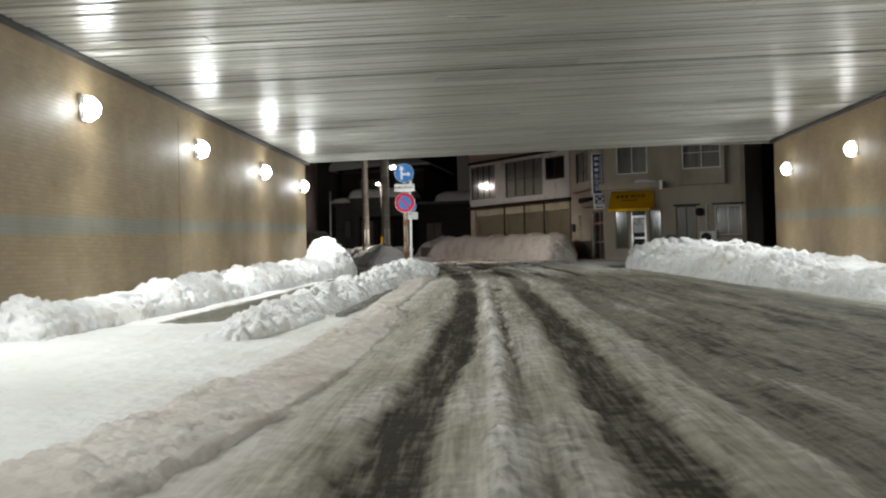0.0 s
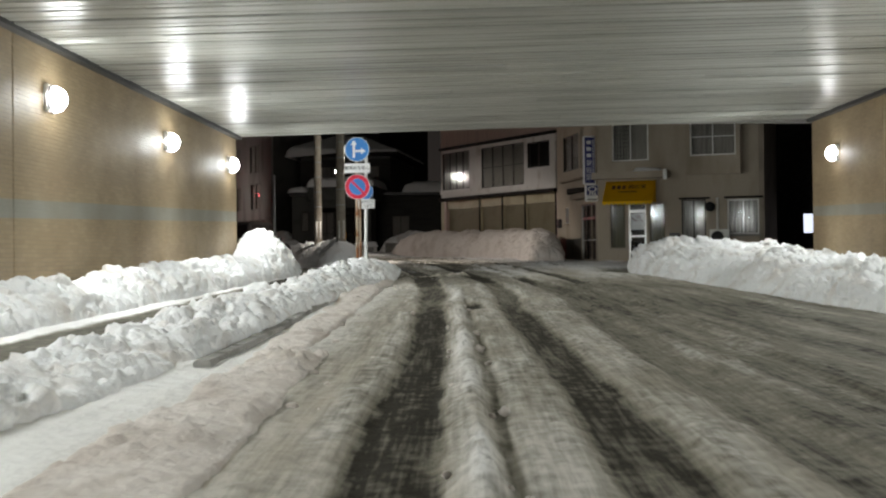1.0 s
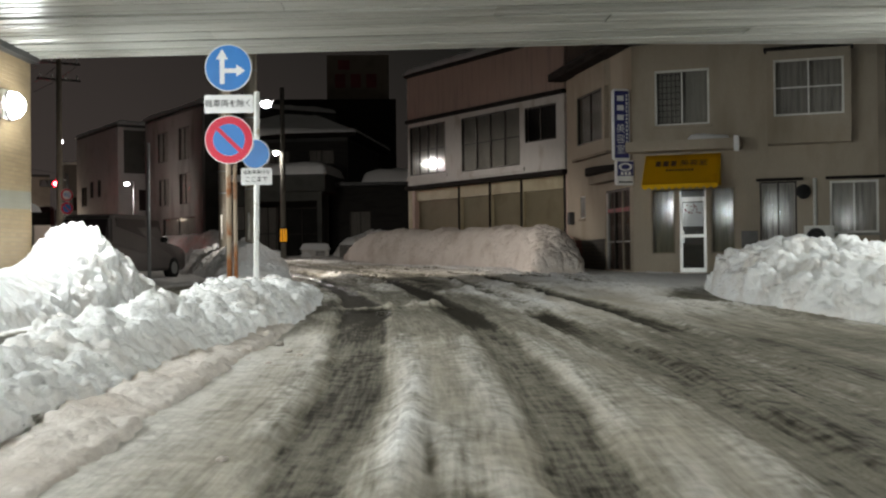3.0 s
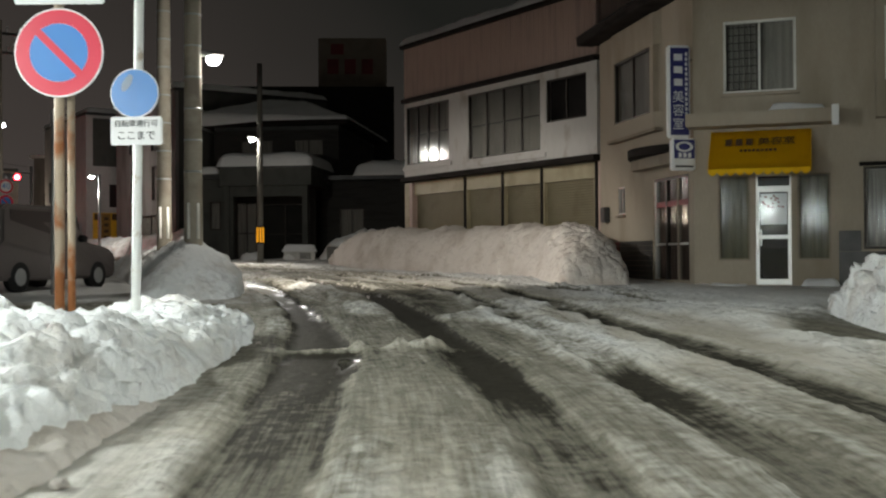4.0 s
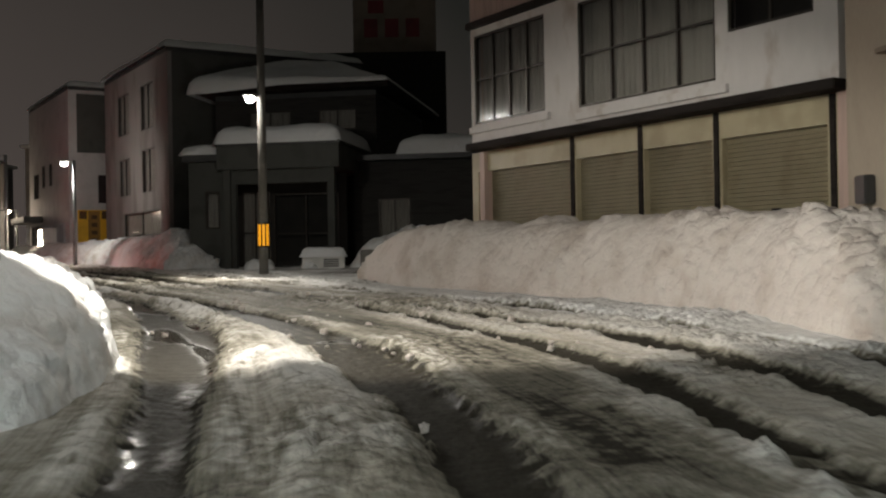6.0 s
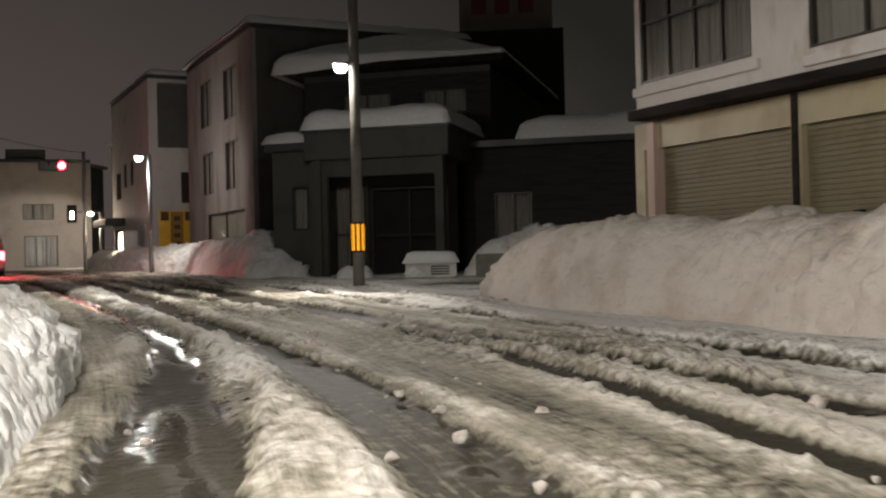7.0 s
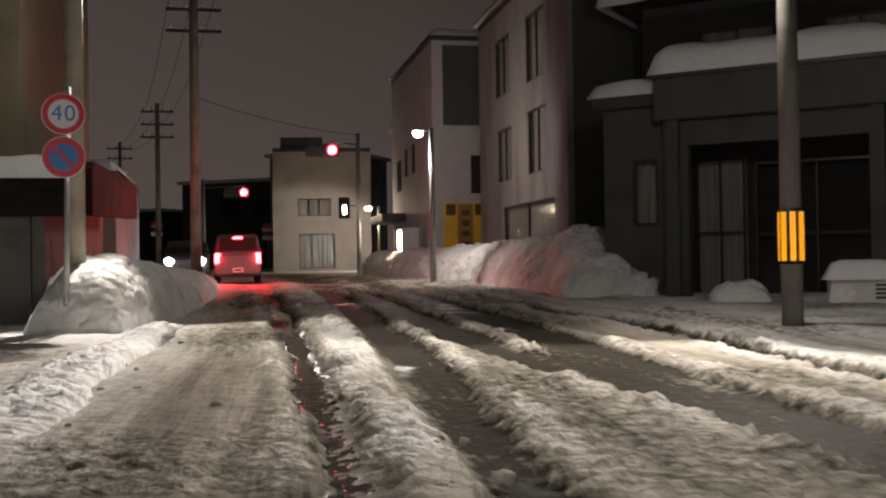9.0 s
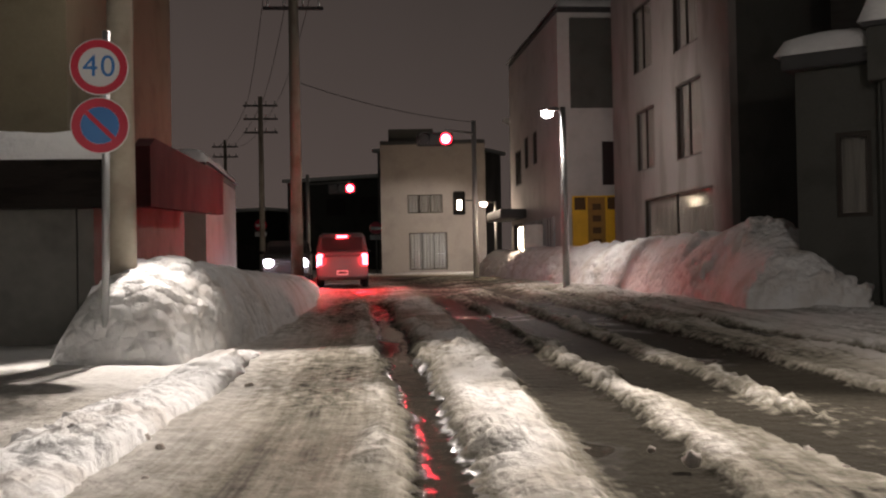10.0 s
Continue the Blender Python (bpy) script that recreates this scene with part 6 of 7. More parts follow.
def plain_house(name, m, length, depth, z0, z1, holes, mat, label, frame_mat=FRAME_DARK, curtain=CURTAIN, cols=2, rows=1, roof_mat=STEEL_DARK, side_mat=None):
    """A house with a windowed front; holes: (x0, x1, z0, z1) in that front."""
    c = m @ Vector((length / 2, depth / 2, z0 + 0.3))
    ob = thing(name, c, label, "building", "buildings")
    bm = bmesh.new()
    holed(bm, length, z0, z1, 0.18, holes, m)
    part("front_wall", bm, mat, ob)
    for h in holes:
        window(ob, m, *h, cols, rows, frame_mat, curtain)
    shell(ob, m, length, depth, z0, z1, side_mat or mat, roof_mat)
    return ob


def dark_house():
    """Low porch wing with thick roof snow in front of a dark two-storey house."""
    A, B = (-7.95, 80.15), (-2.55, 79.2)
    m = facade(A, B)
    L = math.dist(A, B)
    ob = thing("dark_house", (-5.2, 82, 1.65), "dark grey house with a flat-roofed porch under snow", "building", "buildings")
    x1 = 1.35
    bm = bmesh.new()
    holed(bm, x1, 1.2, 5.45, 0.2, [(0.62, 1.17, 3.05, 4.4)], m)
    part("porch_wall", bm, HOUSE_GREY, ob)
    window(ob, m, 0.62, 1.17, 3.05, 4.4, 1, 1, FRAME_DARK, CURTAIN, f=0.07)
    bm = bmesh.new()
    holed(bm, L - x1, 1.2, 5.1, 0.2, [(0.5, 3.85, 1.3, 4.6)], m @ Matrix.Translation((x1, -0.25, 0)))
    part("porch_wall", bm, HOUSE_GREY, ob)
    d = m @ Matrix.Translation((x1, 0.9, 0))
    window(ob, d, 0.3, 1.3, 1.4, 4.4, 2, 2, FRAME_DARK, CURTAIN, name="side_light")
    window(ob, d, 1.5, 3.9, 1.4, 4.3, 2, 2, FRAME_DARK, None, name="entrance_door")
    # near-black sheet behind the porch glazing: the recess's shade as colour
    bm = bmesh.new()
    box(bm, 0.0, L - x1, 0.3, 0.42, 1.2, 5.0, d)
    part("recess_shade_sheet", bm, ROOM_SHADE, ob)
    bm = bmesh.new()
    soft_box(bm, -0.15, x1 + 0.05, -0.25, 3.5, 5.45, 5.72, m, 0.02)
    part("porch_roof", bm, STEEL_DARK, ob)
    bm = bmesh.new()
    soft_box(bm, x1 - 0.1, L + 0.2, -0.5, 4.0, 5.1, 5.92, m, 0.02)
    part("porch_roof", bm, HOUSE_GREY, ob, "deep plastered fascia")
    bm = bmesh.new()
    soft_box(bm, x1 - 0.16, L + 0.26, -0.56, 4.0, 5.92, 6.03, m, 0.015)
    part("roof_edge", bm, STEEL_DARK, ob)
    for x in (x1 + 0.1, L - 0.25):
        bm = bmesh.new()
        soft_box(bm, x, x + 0.25, -0.4, -0.2, 1.2, 5.1, m, 0.01)
        part("porch_post", bm, HOUSE_GREY, ob)
    snow_cap(m, -0.25, x1 - 0.05, -0.3, 3.4, 5.73, 0.30, "snow on the lower porch roof of the dark house", 5)
    snow_cap(m, x1 - 0.2, L + 0.3, -0.6, 4.0, 6.04, 0.62, "thick rounded snow on the porch roof of the dark house", 6, 0.8)
    # right wing, set back
    r = m @ Matrix.Translation((L, 2.4, 0))
    bm = bmesh.new()
    holed(bm, 6.0, 1.2, 5.5, 0.2, [(0.9, 2.1, 2.2, 4.1)], r)
    part("wing_wall", bm, HOUSE_DARK, ob)
    window(ob, r, 0.9, 2.1, 2.2, 4.1, 2, 1, FRAME_DARK, CURTAIN)
    bm = bmesh.new()
    soft_box(bm, 0.0, 6.3, -0.5, 1.4, 5.5, 5.7, r, 0.02)
    part("wing_roof", bm, STEEL_DARK, ob)
    snow_cap(r, 1.7, 6.0, -0.6, 1.4, 5.72, 0.75, "thick snow on the wing roof of the dark house", 7, 0.9)
    # main two-storey block behind, with a hipped roof under thick snow
    b = m @ Matrix.Translation((-0.5, 3.9, 0))
    W_, D_ = 6.5, 9.5
    bm = bmesh.new()
    holed(bm, W_, 1.2, 8.2, 0.2, [(1.4, 3.1, 6.9, 7.7), (4.2, 5.7, 6.9, 7.7)], b)
    part("main_wall", bm, HOUSE_DARK, ob)
    for h in ((1.4, 3.1, 6.9, 7.7), (4.2, 5.7, 6.9, 7.7)):
        window(ob, b, *h, 2, 1, FRAME_DARK, CURTAIN)
    shell(ob, b, W_, D_, 1.2, 8.2, HOUSE_DARK, STEEL_DARK)
    bm = bmesh.new()
    soft_box(bm, -0.6, W_ + 0.6, -0.6, D_ + 0.6, 8.42, 8.62, b, 0.02)
    part("eave", bm, WOOD_DARK, ob, "dark boarded eaves")
    # the snow sags over the eave at one end and thins towards the other
    U, V = np.meshgrid(np.linspace(-0.85, W_ + 0.7, 90), np.linspace(-0.85, D_ + 0.7, 110))
    e = np.minimum(np.minimum(U + 0.85, W_ + 0.7 - U), np.minimum(V + 0.85, D_ + 0.7 - V))
    rim = np.clip(e / 0.55, 0, 1)
    rim = np.sqrt(rim * (2 - rim))
    deep = 0.60 - 0.32 * np.clip((U + 0.85) / 6.5, 0, 1)
    top = 8.60 - 0.22 * (1 - rim) * np.clip(1 - U / 3.0, 0, 1) + rim * deep * (1 + 0.2 * fbm(U * 0.8, V * 0.8, 71)) + 0.42 * np.clip(e - 0.5, 0, 2.6)
    P = np.array(b.to_3x3()) @ np.stack([U.ravel(), V.ravel(), top.ravel()]) + np.array(b.translation)[:, None]
    snow = grid_object("roof_snow", *(q.reshape(U.shape) for q in P), SNOW_ROOF)
    tagged(snow, "thick snow sagging over the hipped roof of the dark house", "snow", "snow on roofs", "stuff")


dark_house()

# pinkish three-storey house
m3 = facade(street(17.0, 0), street(6.9, 0))
plain_house("apartment_house", m3, 10.1, 9.0, 1.2, 10.6,
            [(6.3, 8.2, 4.95, 6.85), (2.6, 4.4, 4.97, 6.7), (6.2, 8.1, 7.7, 9.7), (2.4, 4.3, 7.8, 9.7), (3.3, 8.9, 1.9, 4.15)], PINK_PLASTER,
            "pinkish plastered three-storey house with dark windows", cols=2, side_mat=HOUSE_GREY)
snow_cap(m3, -0.1, 10.2, -0.2, 9.0, 10.82, 0.3, "snow along the parapet of the pinkish house", 8)
# pale house beyond it, standing nearer the street
m4 = facade(street(28.0, -1.5), street(18.1, -1.5))
b4 = plain_house("pale_house", m4, 9.9, 8.0, 1.4, 10.5, [(1.2, 2.6, 5.5, 6.9), (3.4, 4.2, 6.0, 7.2), (5.2, 6.0, 6.0, 7.2), (0.4, 2.6, 2.0, 4.0)], PALE_WALL,
                 "pale panelled house with a shop floor", cols=4, side_mat=PALE_WALL)
snow_cap(m4, -0.1, 10.0, -0.1, 8.0, 10.72, 0.25, "snow on the flat roof of the pale house", 9)
bm = bmesh.new()
box(bm, 9.9, 9.98, 0.4, 7.5, 7.4, 10.3, m4)
part("side_cladding", bm, HOUSE_GREY, b4, "dark cladding on the gable")
bm = bmesh.new()
box(bm, 9.9, 9.96, 1.4, 2.6, 4.9, 6.3, m4)
part("side_window", bm, LENS_DARK, b4)
bm = bmesh.new()
soft_box(bm, -0.3, 3.6, -1.0, 0, 4.15, 4.5, m4, 0.03)
part("porch", bm, STEEL_DARK, b4)

# painted board on the gable between the two houses
board = thing("advertising_board", (*street(17.9, -0.6), 2.7), "yellow and brown painted shop board on a gable", "sign")
bm = bmesh.new()
soft_box(bm, 9.99, 10.07, 0.35, 1.95, 2.75, 4.55, m4, 0.02)
part("panel", bm, YELLOW_PANEL, board)
bm = bmesh.new()
soft_box(bm, 10.075, 10.09, 0.85, 1.42, 2.8, 4.5, m4, 0.004)
middle = part("brown_strip", bm, LETTER_TAN, board, "tan strip with dark marks")
for k in range(4):
    bm = bmesh.new()
    box(bm, 10.092, 10.1, 1.0, 1.28, 2.95 + 0.38 * k, 3.15 + 0.38 * k, m4)
    part("lettering_bar", bm, LETTER_BROWN, middle)
for y0, y1 in ((0.42, 0.78), (1.5, 1.9)):
    bm = bmesh.new()
    box(bm, 10.075, 10.09, y0, y1, 4.1, 4.5, m4)
    part("dark_square", bm, LETTER_BROWN, board)
# glazed shopfront panels of the pale house, the street lamp's light on them painted as pale blue-grey
for k in range(4):
    bm = bmesh.new()
    soft_box(bm, 2.9 + 1.55 * k, 4.3 + 1.55 * k, -0.06, -0.004, 1.9, 3.95, m4, 0.01)
    leaf = part("shop_panel", bm, LAMPLIT_GLASS, b4, "glazed shop panel, lamplight on the glass painted pale blue-grey")
    for q in (0.5, 0.95):
        bm = bmesh.new()
        box(bm, 2.9 + 1.55 * k + q - 0.03, 2.9 + 1.55 * k + q + 0.03, -0.075, -0.062, 1.95, 3.9, m4)
        part("glazing_bar", bm, STEEL_DARK, leaf)

# corner building across the junction
m5 = facade((-31.0, 107.6), (-26.4, 109.8))
plain_house("corner_building", m5, 5.1, 7.0, 1.8, 8.3, [(1.3, 3.0, 4.95, 5.85), (1.35, 3.2, 2.2, 4.0)], CREAM_WALL, "cream corner building lit by a lamp", cols=3, side_mat=PINK_PLASTER)
bm = bmesh.new()
soft_box(bm, 0.4, 2.6, 0.3, 0.5, 8.5, 9.1, m5, 0.03)
tagged(link("roof_sign", bm, HOUSE_GREY), "dark sign board on the roof of the corner building", "sign")


def distant_house(x0, x1, y0, y1, z1, mat, label, windows):
    """A plain far house with a roof slab and a few dark windows."""
    ob = thing("distant_house", ((x0 + x1) / 2, y0, 1.9), label, "building", "distant houses")
    bm = bmesh.new()
    soft_box(bm, x0, x1, y0, y1, 1.9, z1, None, 0.05)
    part("wall", bm, mat, ob)
    bm = bmesh.new()
    soft_box(bm, x0 - 0.25, x1 + 0.25, y0 - 0.25, y1 + 0.25, z1 + 0.003, z1 + 0.22, None, 0.04)
    part("roof", bm, SNOW_ROOF, ob, "snow-covered flat roof")
    for k in range(windows):
        x = x0 + (x1 - x0) * (k + 0.5) / windows
        for z in (3.0, 5.7):
            if z + 1.3 < z1:
                bm = bmesh.new()
                soft_box(bm, x - 0.7, x + 0.7, y0 - 0.04, y0 - 0.002, z, z + 1.1, None, 0.01)
                part("window", bm, LENS_DARK, ob)


distant_house(-37.0, -31.5, 118, 124, 9.2, PINK_PLASTER, "plain distant house beyond the junction", 2)
distant_house(-45.5, -38.0, 121, 129, 8.0, HOUSE_GREY, "plain dark distant house beyond the junction", 3)
distant_house(-26.0, -17.0, 112, 122, 9.5, PINK_PLASTER, "plain distant house behind the corner building", 3)
distant_house(-66.0, -50.0, 125, 140, 6.5, HOUSE_DARK, "long dark distant house", 5)


def roof_tower():
    """A box-shaped sign tower with red marks on a far roof."""
    ob = thing("sign_tower", (-1.3, 101.5, 1.9), "dark roof tower with faint red sign panels", "tower")
    bm = bmesh.new()
    box(bm, -12.5, 1.5, 99.5, 108, 1.9, 13.0)
    part("building", bm, HOUSE_DARK, ob)
    bm = bmesh.new()
    soft_box(bm, -3.5, 1.0, 100, 104, 13.0, 16.3, None, 0.05)
    part("tower", bm, PLASTER_DARK, ob)
    bar_parts(RED_PAINT, ob, Matrix.Translation((0, 99.99, 0)), -3.1, 0.3, 13.9, 14.9, 3, -0.02, 0)
    bar_parts(RED_PAINT, ob, Matrix.Translation((0, 99.99, 0)), -2.9, -1.6, 15.2, 15.9, 1, -0.02, 0)


roof_tower()


def left_houses():
    # low annex with a maroon fascia along the street, seen from its end
    m = facade(street(-2.4, -11.2), street(6.2, -11.2))
    ob = thing("annex", (*street(1.5, -14), 1.5), "dark single-storey annex with a maroon fascia", "building", "buildings")
    for a, b, c, d in ((0.4, 8.4, 0.5, 0.7), (0.4, 0.6, 0.72, 8.0), (8.2, 8.4, 0.72, 8.0)):
        bm = bmesh.new()
        box(bm, a, b, c, d, 1.2, 3.6, m)
        part("wall", bm, CONCRETE_WALL, ob)
    bm = bmesh.new()
    prism(bm, [(-0.1, 3.2), (-0.1, 3.95), (0.25, 4.08), (8.2, 4.3), (8.2, 3.5)], -0.3, -0.1, m)
    part("fascia", bm, MAROON, ob, "maroon metal fascia")
    bm = bmesh.new()
    box(bm, 0.0, 0.15, -0.1, 8.0, 3.2, 3.8, m)
    box(bm, 0.15, 8.2, -0.1, 8.0, 3.62, 3.75, m)
    part("roof", bm, WOOD_DARK, ob)
    snow_cap(m, 0.0, 8.0, 0.2, 8.0, 3.76, 0.4, "snow on the annex roof", 11)
    # beige two-storey house behind
    h = facade(street(-1.2, -17.5), street(-1.2, -12.2))
    h2 = thing("beige_house", (*street(2, -16), 1.5), "beige two-storey house above a dark annex", "building", "buildings")
    bm = bmesh.new()
    holed(bm, 9.3, 1.2, 9.6, 0.2, [(4.6, 5.5, 5.4, 6.4), (6.6, 8.2, 5.2, 6.6)], h @ Matrix.Translation((-4, 0, 0)))
    part("front_wall", bm, HOUSE_TAN, h2)
    for q in ((4.6, 5.5, 5.4, 6.4), (6.6, 8.2, 5.2, 6.6)):
        window(h2, h @ Matrix.Translation((-4, 0, 0)), *q, 1, 1, FRAME_DARK, None)
    shell(h2, h @ Matrix.Translation((-4, 0, 0)), 9.3, 9.0, 1.2, 9.6, HOUSE_TAN, STEEL_DARK, roof_over=0.4)
    bm = bmesh.new()
    box(bm, 0, 9.3, -0.08, -0.002, 7.2, 7.4, h @ Matrix.Translation((-4, 0, 0)))
    part("belt_course", bm, WOOD_DARK, h2)
    # pale low house further on
    p = facade(street(12.0, -17.0), street(12.0, -12.0))
    plain_house("low_house", p, 5.0, 8.0, 1.3, 5.0, [(0.8, 1.8, 2.6, 3.8)], CREAM_WALL, "cream low house beside the street")
    snow_cap(p, -0.1, 5.1, -0.1, 8.0, 5.22, 0.3, "snow on the low cream house", 12)
    # lit drinks machine by the pale house
    vm = thing("vending_machine", (-18.9, 98.6, 1.95), "white vending machine with a glowing front", "vending machine")
    mv = facade(street(21.6, -2.3), street(20.6, -2.3))
    bm = bmesh.new()
    soft_box(bm, 0, 1.0, 0, 0.7, 1.6, 3.75, mv, 0.03)
    part("cabinet", bm, FRAME_WHITE, vm)
    bm = bmesh.new()
    box(bm, 0.08, 0.92, -0.02, -0.002, 2.85, 3.65, mv)
    part("lit_front", bm, LAMP_WARM, vm, "glowing display")
    bm = bmesh.new()
    box(bm, 0.08, 0.92, -0.015, -0.002, 1.8, 2.7, mv)
    part("lower_panel", bm, SIGN_WHITE, vm)


left_houses()


# side street on the far right: a dark lit shopfront and a wall
def right_side():
    ob = thing("dark_building", (24, 54, 1.0), "dark building beyond the side street", "building", "buildings")
    holes = [(1.2 + 2.8 * k, 2.8 + 2.8 * k, z, z + 1.3) for k in range(4) for z in (2.2, 5.4)]
    front = facade((18.2, 54), (30, 54))
    bm = bmesh.new()
    holed(bm, 11.8, 0.8, 8.5, 0.2, holes, front)
    part("front_wall", bm, HOUSE_DARK, ob)
    for h in holes:
        window(ob, front, *h, 2, 1, FRAME_DARK, CURTAIN_DARK)
    shell(ob, front, 11.8, 8.0, 0.8, 8.5, HOUSE_DARK, STEEL_DARK)
    ob = thing("light_box_sign", (17.4, 53.0, 1.1), "glowing white light box signs on a dark stand", "sign")
    for x in (16.85, 18.05):
        bm = bmesh.new()
        soft_box(bm, x, x + 0.38, 52.9, 53.0, 2.15, 2.95, None, 0.02)
        part("light_box", bm, material("lit_sign_box", (0.9, 0.9, 1), 0.4, emit=((0.7, 0.8, 1.0), 1.3)) if x < 17 else bpy.data.materials["lit_sign_box"], ob)
    bm = bmesh.new()
    soft_box(bm, 17.25, 18.0, 52.95, 53.2, 0.9, 3.8, None, 0.04)
    part("stand", bm, BLACK, ob)


right_side()


# ---- snow-covered things by the dark house ----
def yard():
    ob = thing("planter_box", (-2.9, 77.6, 1.6), "snow-capped pale planter box beside the dark house", "planter")
    m = Matrix.Translation((-2.9, 77.6, 1.58)) @ Matrix.Rotation(0.1, 4, "Z")
    bm = bmesh.new()
    soft_box(bm, -0.7, 0.7, -0.35, 0.35, -0.1, 0.45, m, 0.04)
    part("box", bm, FRAME_WHITE, ob)
    for k in range(4):
        bm = bmesh.new()
        box(bm, 0.0, 0.5, -0.36, -0.352, 0.08 + 0.07 * k, 0.12 + 0.07 * k, m)
        part("grille_bar", bm, STEEL_DARK, ob)
    snow_cap(m, -0.8, 0.8, -0.42, 0.42, 0.45, 0.3, "lumpy snow on the planter box", 13, 0.3)
    bm = bmesh.new()
    soft_box(bm, -1.6, 4.5, 76.6, 76.85, 1.3, 2.2, None, 0.03)
    tagged(link("garden_wall", bm, CONCRETE_WALL), "low dark concrete garden wall with snow behind", "wall")
    snow_bank([(-1.9, 78.4), (0.5, 78.0), (3.5, 77.6)], [1.0, 1.2, 1.2], [1.0, 1.1, 1.0], [0.8, 1.25, 1.4], "snow heap behind a low garden wall", seed=14, lump=0.12)
    snow_bank([(-3.6, 77.3), (-3.1, 77.5)], [0.3, 0.3], [0.3, 0.3], [0.35, 0.5], "knobbly snow piled beside the planter box", seed=16, lump=0.12, ends=(0.3, 0.3), size=3.4)
    snow_bank([(-5.6, 77.8), (-4.6, 78.0)], [0.5, 0.5], [0.5, 0.5], [0.3, 0.35], "small snow heap beside a lamp pole", seed=15, lump=0.1, ends=(0.4, 0.4))


yard()


# ---- traffic signals ----
def traffic_light(pole_xy, head, facing, label):
    x, y = pole_xy
    z = float(ground_z(y))
    ob = thing("traffic_light", (x, y, z), label, "traffic light", "traffic lights")
    hx, hy, hz = head
    bm = bmesh.new()
    tube(bm, (x, y, z - 0.2), (x, y, hz + 0.8), 0.10, 0.08)
    part("pole", bm, POLE_GREY, ob, "", True)
    bm = bmesh.new()
    tube(bm, (x, y, hz + 0.35), (hx, hy, hz + 0.3), 0.04)
    part("arm", bm, POLE_GREY, ob, "", True)
    m = Matrix.Translation(head) @ Matrix.Rotation(facing, 4, "Z")
    bm = bmesh.new()
    soft_box(bm, -1.0, 0.26, 0, 0.16, -0.24, 0.24, m, 0.04, 3)
    box_ = part("housing", bm, STEEL_DARK, ob)
    for k, mat in enumerate((LENS_DARK, LENS_DARK, LAMP_RED)):
        bm = bmesh.new()
        disc(bm, m @ Matrix.Translation((-0.74 + 0.37 * k, -0.03, 0)), 0.19, 0, 0.03)
        lens = part("lens", bm, mat, box_, "glowing red lens" if k == 2 else "dark lens")
        if k == 2:
            bm = bmesh.new()
            disc(bm, m @ Matrix.Translation((-0.74 + 0.37 * k, -0.036, 0)), 0.15, 0, 0.004)
            part("bright_core", bm, LAMP_CORE, lens, "white-hot middle of the lens")
        bm = bmesh.new()
        t = bmesh.new()
        bmesh.ops.create_cone(t, cap_ends=False, segments=20, radius1=0.2, radius2=0.2, depth=0.22)
        bmesh.ops.delete(t, geom=[v for v in t.verts if v.co.y < -0.06], context="VERTS")
        join(bm, t, m @ Matrix.Translation((-0.74 + 0.37 * k, -0.1, 0)) @ Matrix.Rotation(math.pi / 2, 4, "X"))
        part("visor", bm, STEEL_DARK, box_)
    lamp("traffic_light_glow", tuple(m @ Vector((0, -0.35, -0.05))), 150, RED, 0.15, tuple(m @ Vector((-1.5, -10, -6.0))), 58, 0.8)


traffic_light((-21.2, 96.9), (-21.5, 95.2, 6.75), 0.52, "red traffic light on an arm over the street")
traffic_light((-33.0, 104.2), (-30.35, 103.6, 5.94), 0.52, "red traffic light across the junction")


def far_signs():
    # crossing signal on the near pole
    ob = thing("pedestrian_signal", (-21.2, 96.9, 4.4), "small dark crossing signal with a lit figure on a pole", "signal", "street signals")
    m = Matrix.Translation((-21.75, 96.75, 4.62)) @ Matrix.Rotation(0.52, 4, "Z")
    bm = bmesh.new()
    soft_box(bm, -0.22, 0.22, 0, 0.2, -0.42, 0.42, m, 0.03)
    part("housing", bm, BLACK, ob)
    bm = bmesh.new()
    soft_box(bm, -0.07, 0.07, -0.02, 0.0, -0.24, 0.10, m, 0.01)
    part("lit_mark", bm, LAMP_WARM, ob, "small glowing white mark")
    bm = bmesh.new()
    tube(bm, m @ Vector((0.2, 0.1, 0.1)), (-21.2, 96.9, 4.7), 0.025)
    part("bracket", bm, STEEL_DARK, ob)
    # red and white boards beyond the junction
    for x, y, z in ((-41.2, 112.0, 4.72), (-33.76, 112.0, 4.33)):
        base = float(ground_z(y))
        ob = thing("road_sign", (x, y, base), "red and white striped road sign on a grey post", "road sign", "road signs")
        bm = bmesh.new()
        tube(bm, (x, y, base - 0.2), (x, y, z + 0.4), 0.04)
        part("post", bm, POLE_GREY, ob, "", True)
        m = Matrix.Translation((x, y - 0.06, z)) @ Matrix.Rotation(0.52, 4, "Z")
        bm = bmesh.new()
        disc(bm, m @ Matrix.Translation((0, 0, 0.12)), 0.34, 0, 0.02)
        face = part("sign_plate", bm, SIGN_RED, ob, "round red plate")
        bm = bmesh.new()
        box(bm, -0.26, 0.26, -0.012, -0.002, 0.03, 0.18, m)
        part("white_bar", bm, SIGN_WHITE, face)
        bm = bmesh.new()
        soft_box(bm, -0.32, 0.32, 0, 0.02, -0.5, -0.24, m, 0.008)
        part("text_plate", bm, SIGN_WHITE, ob, "small white plate")


far_signs()


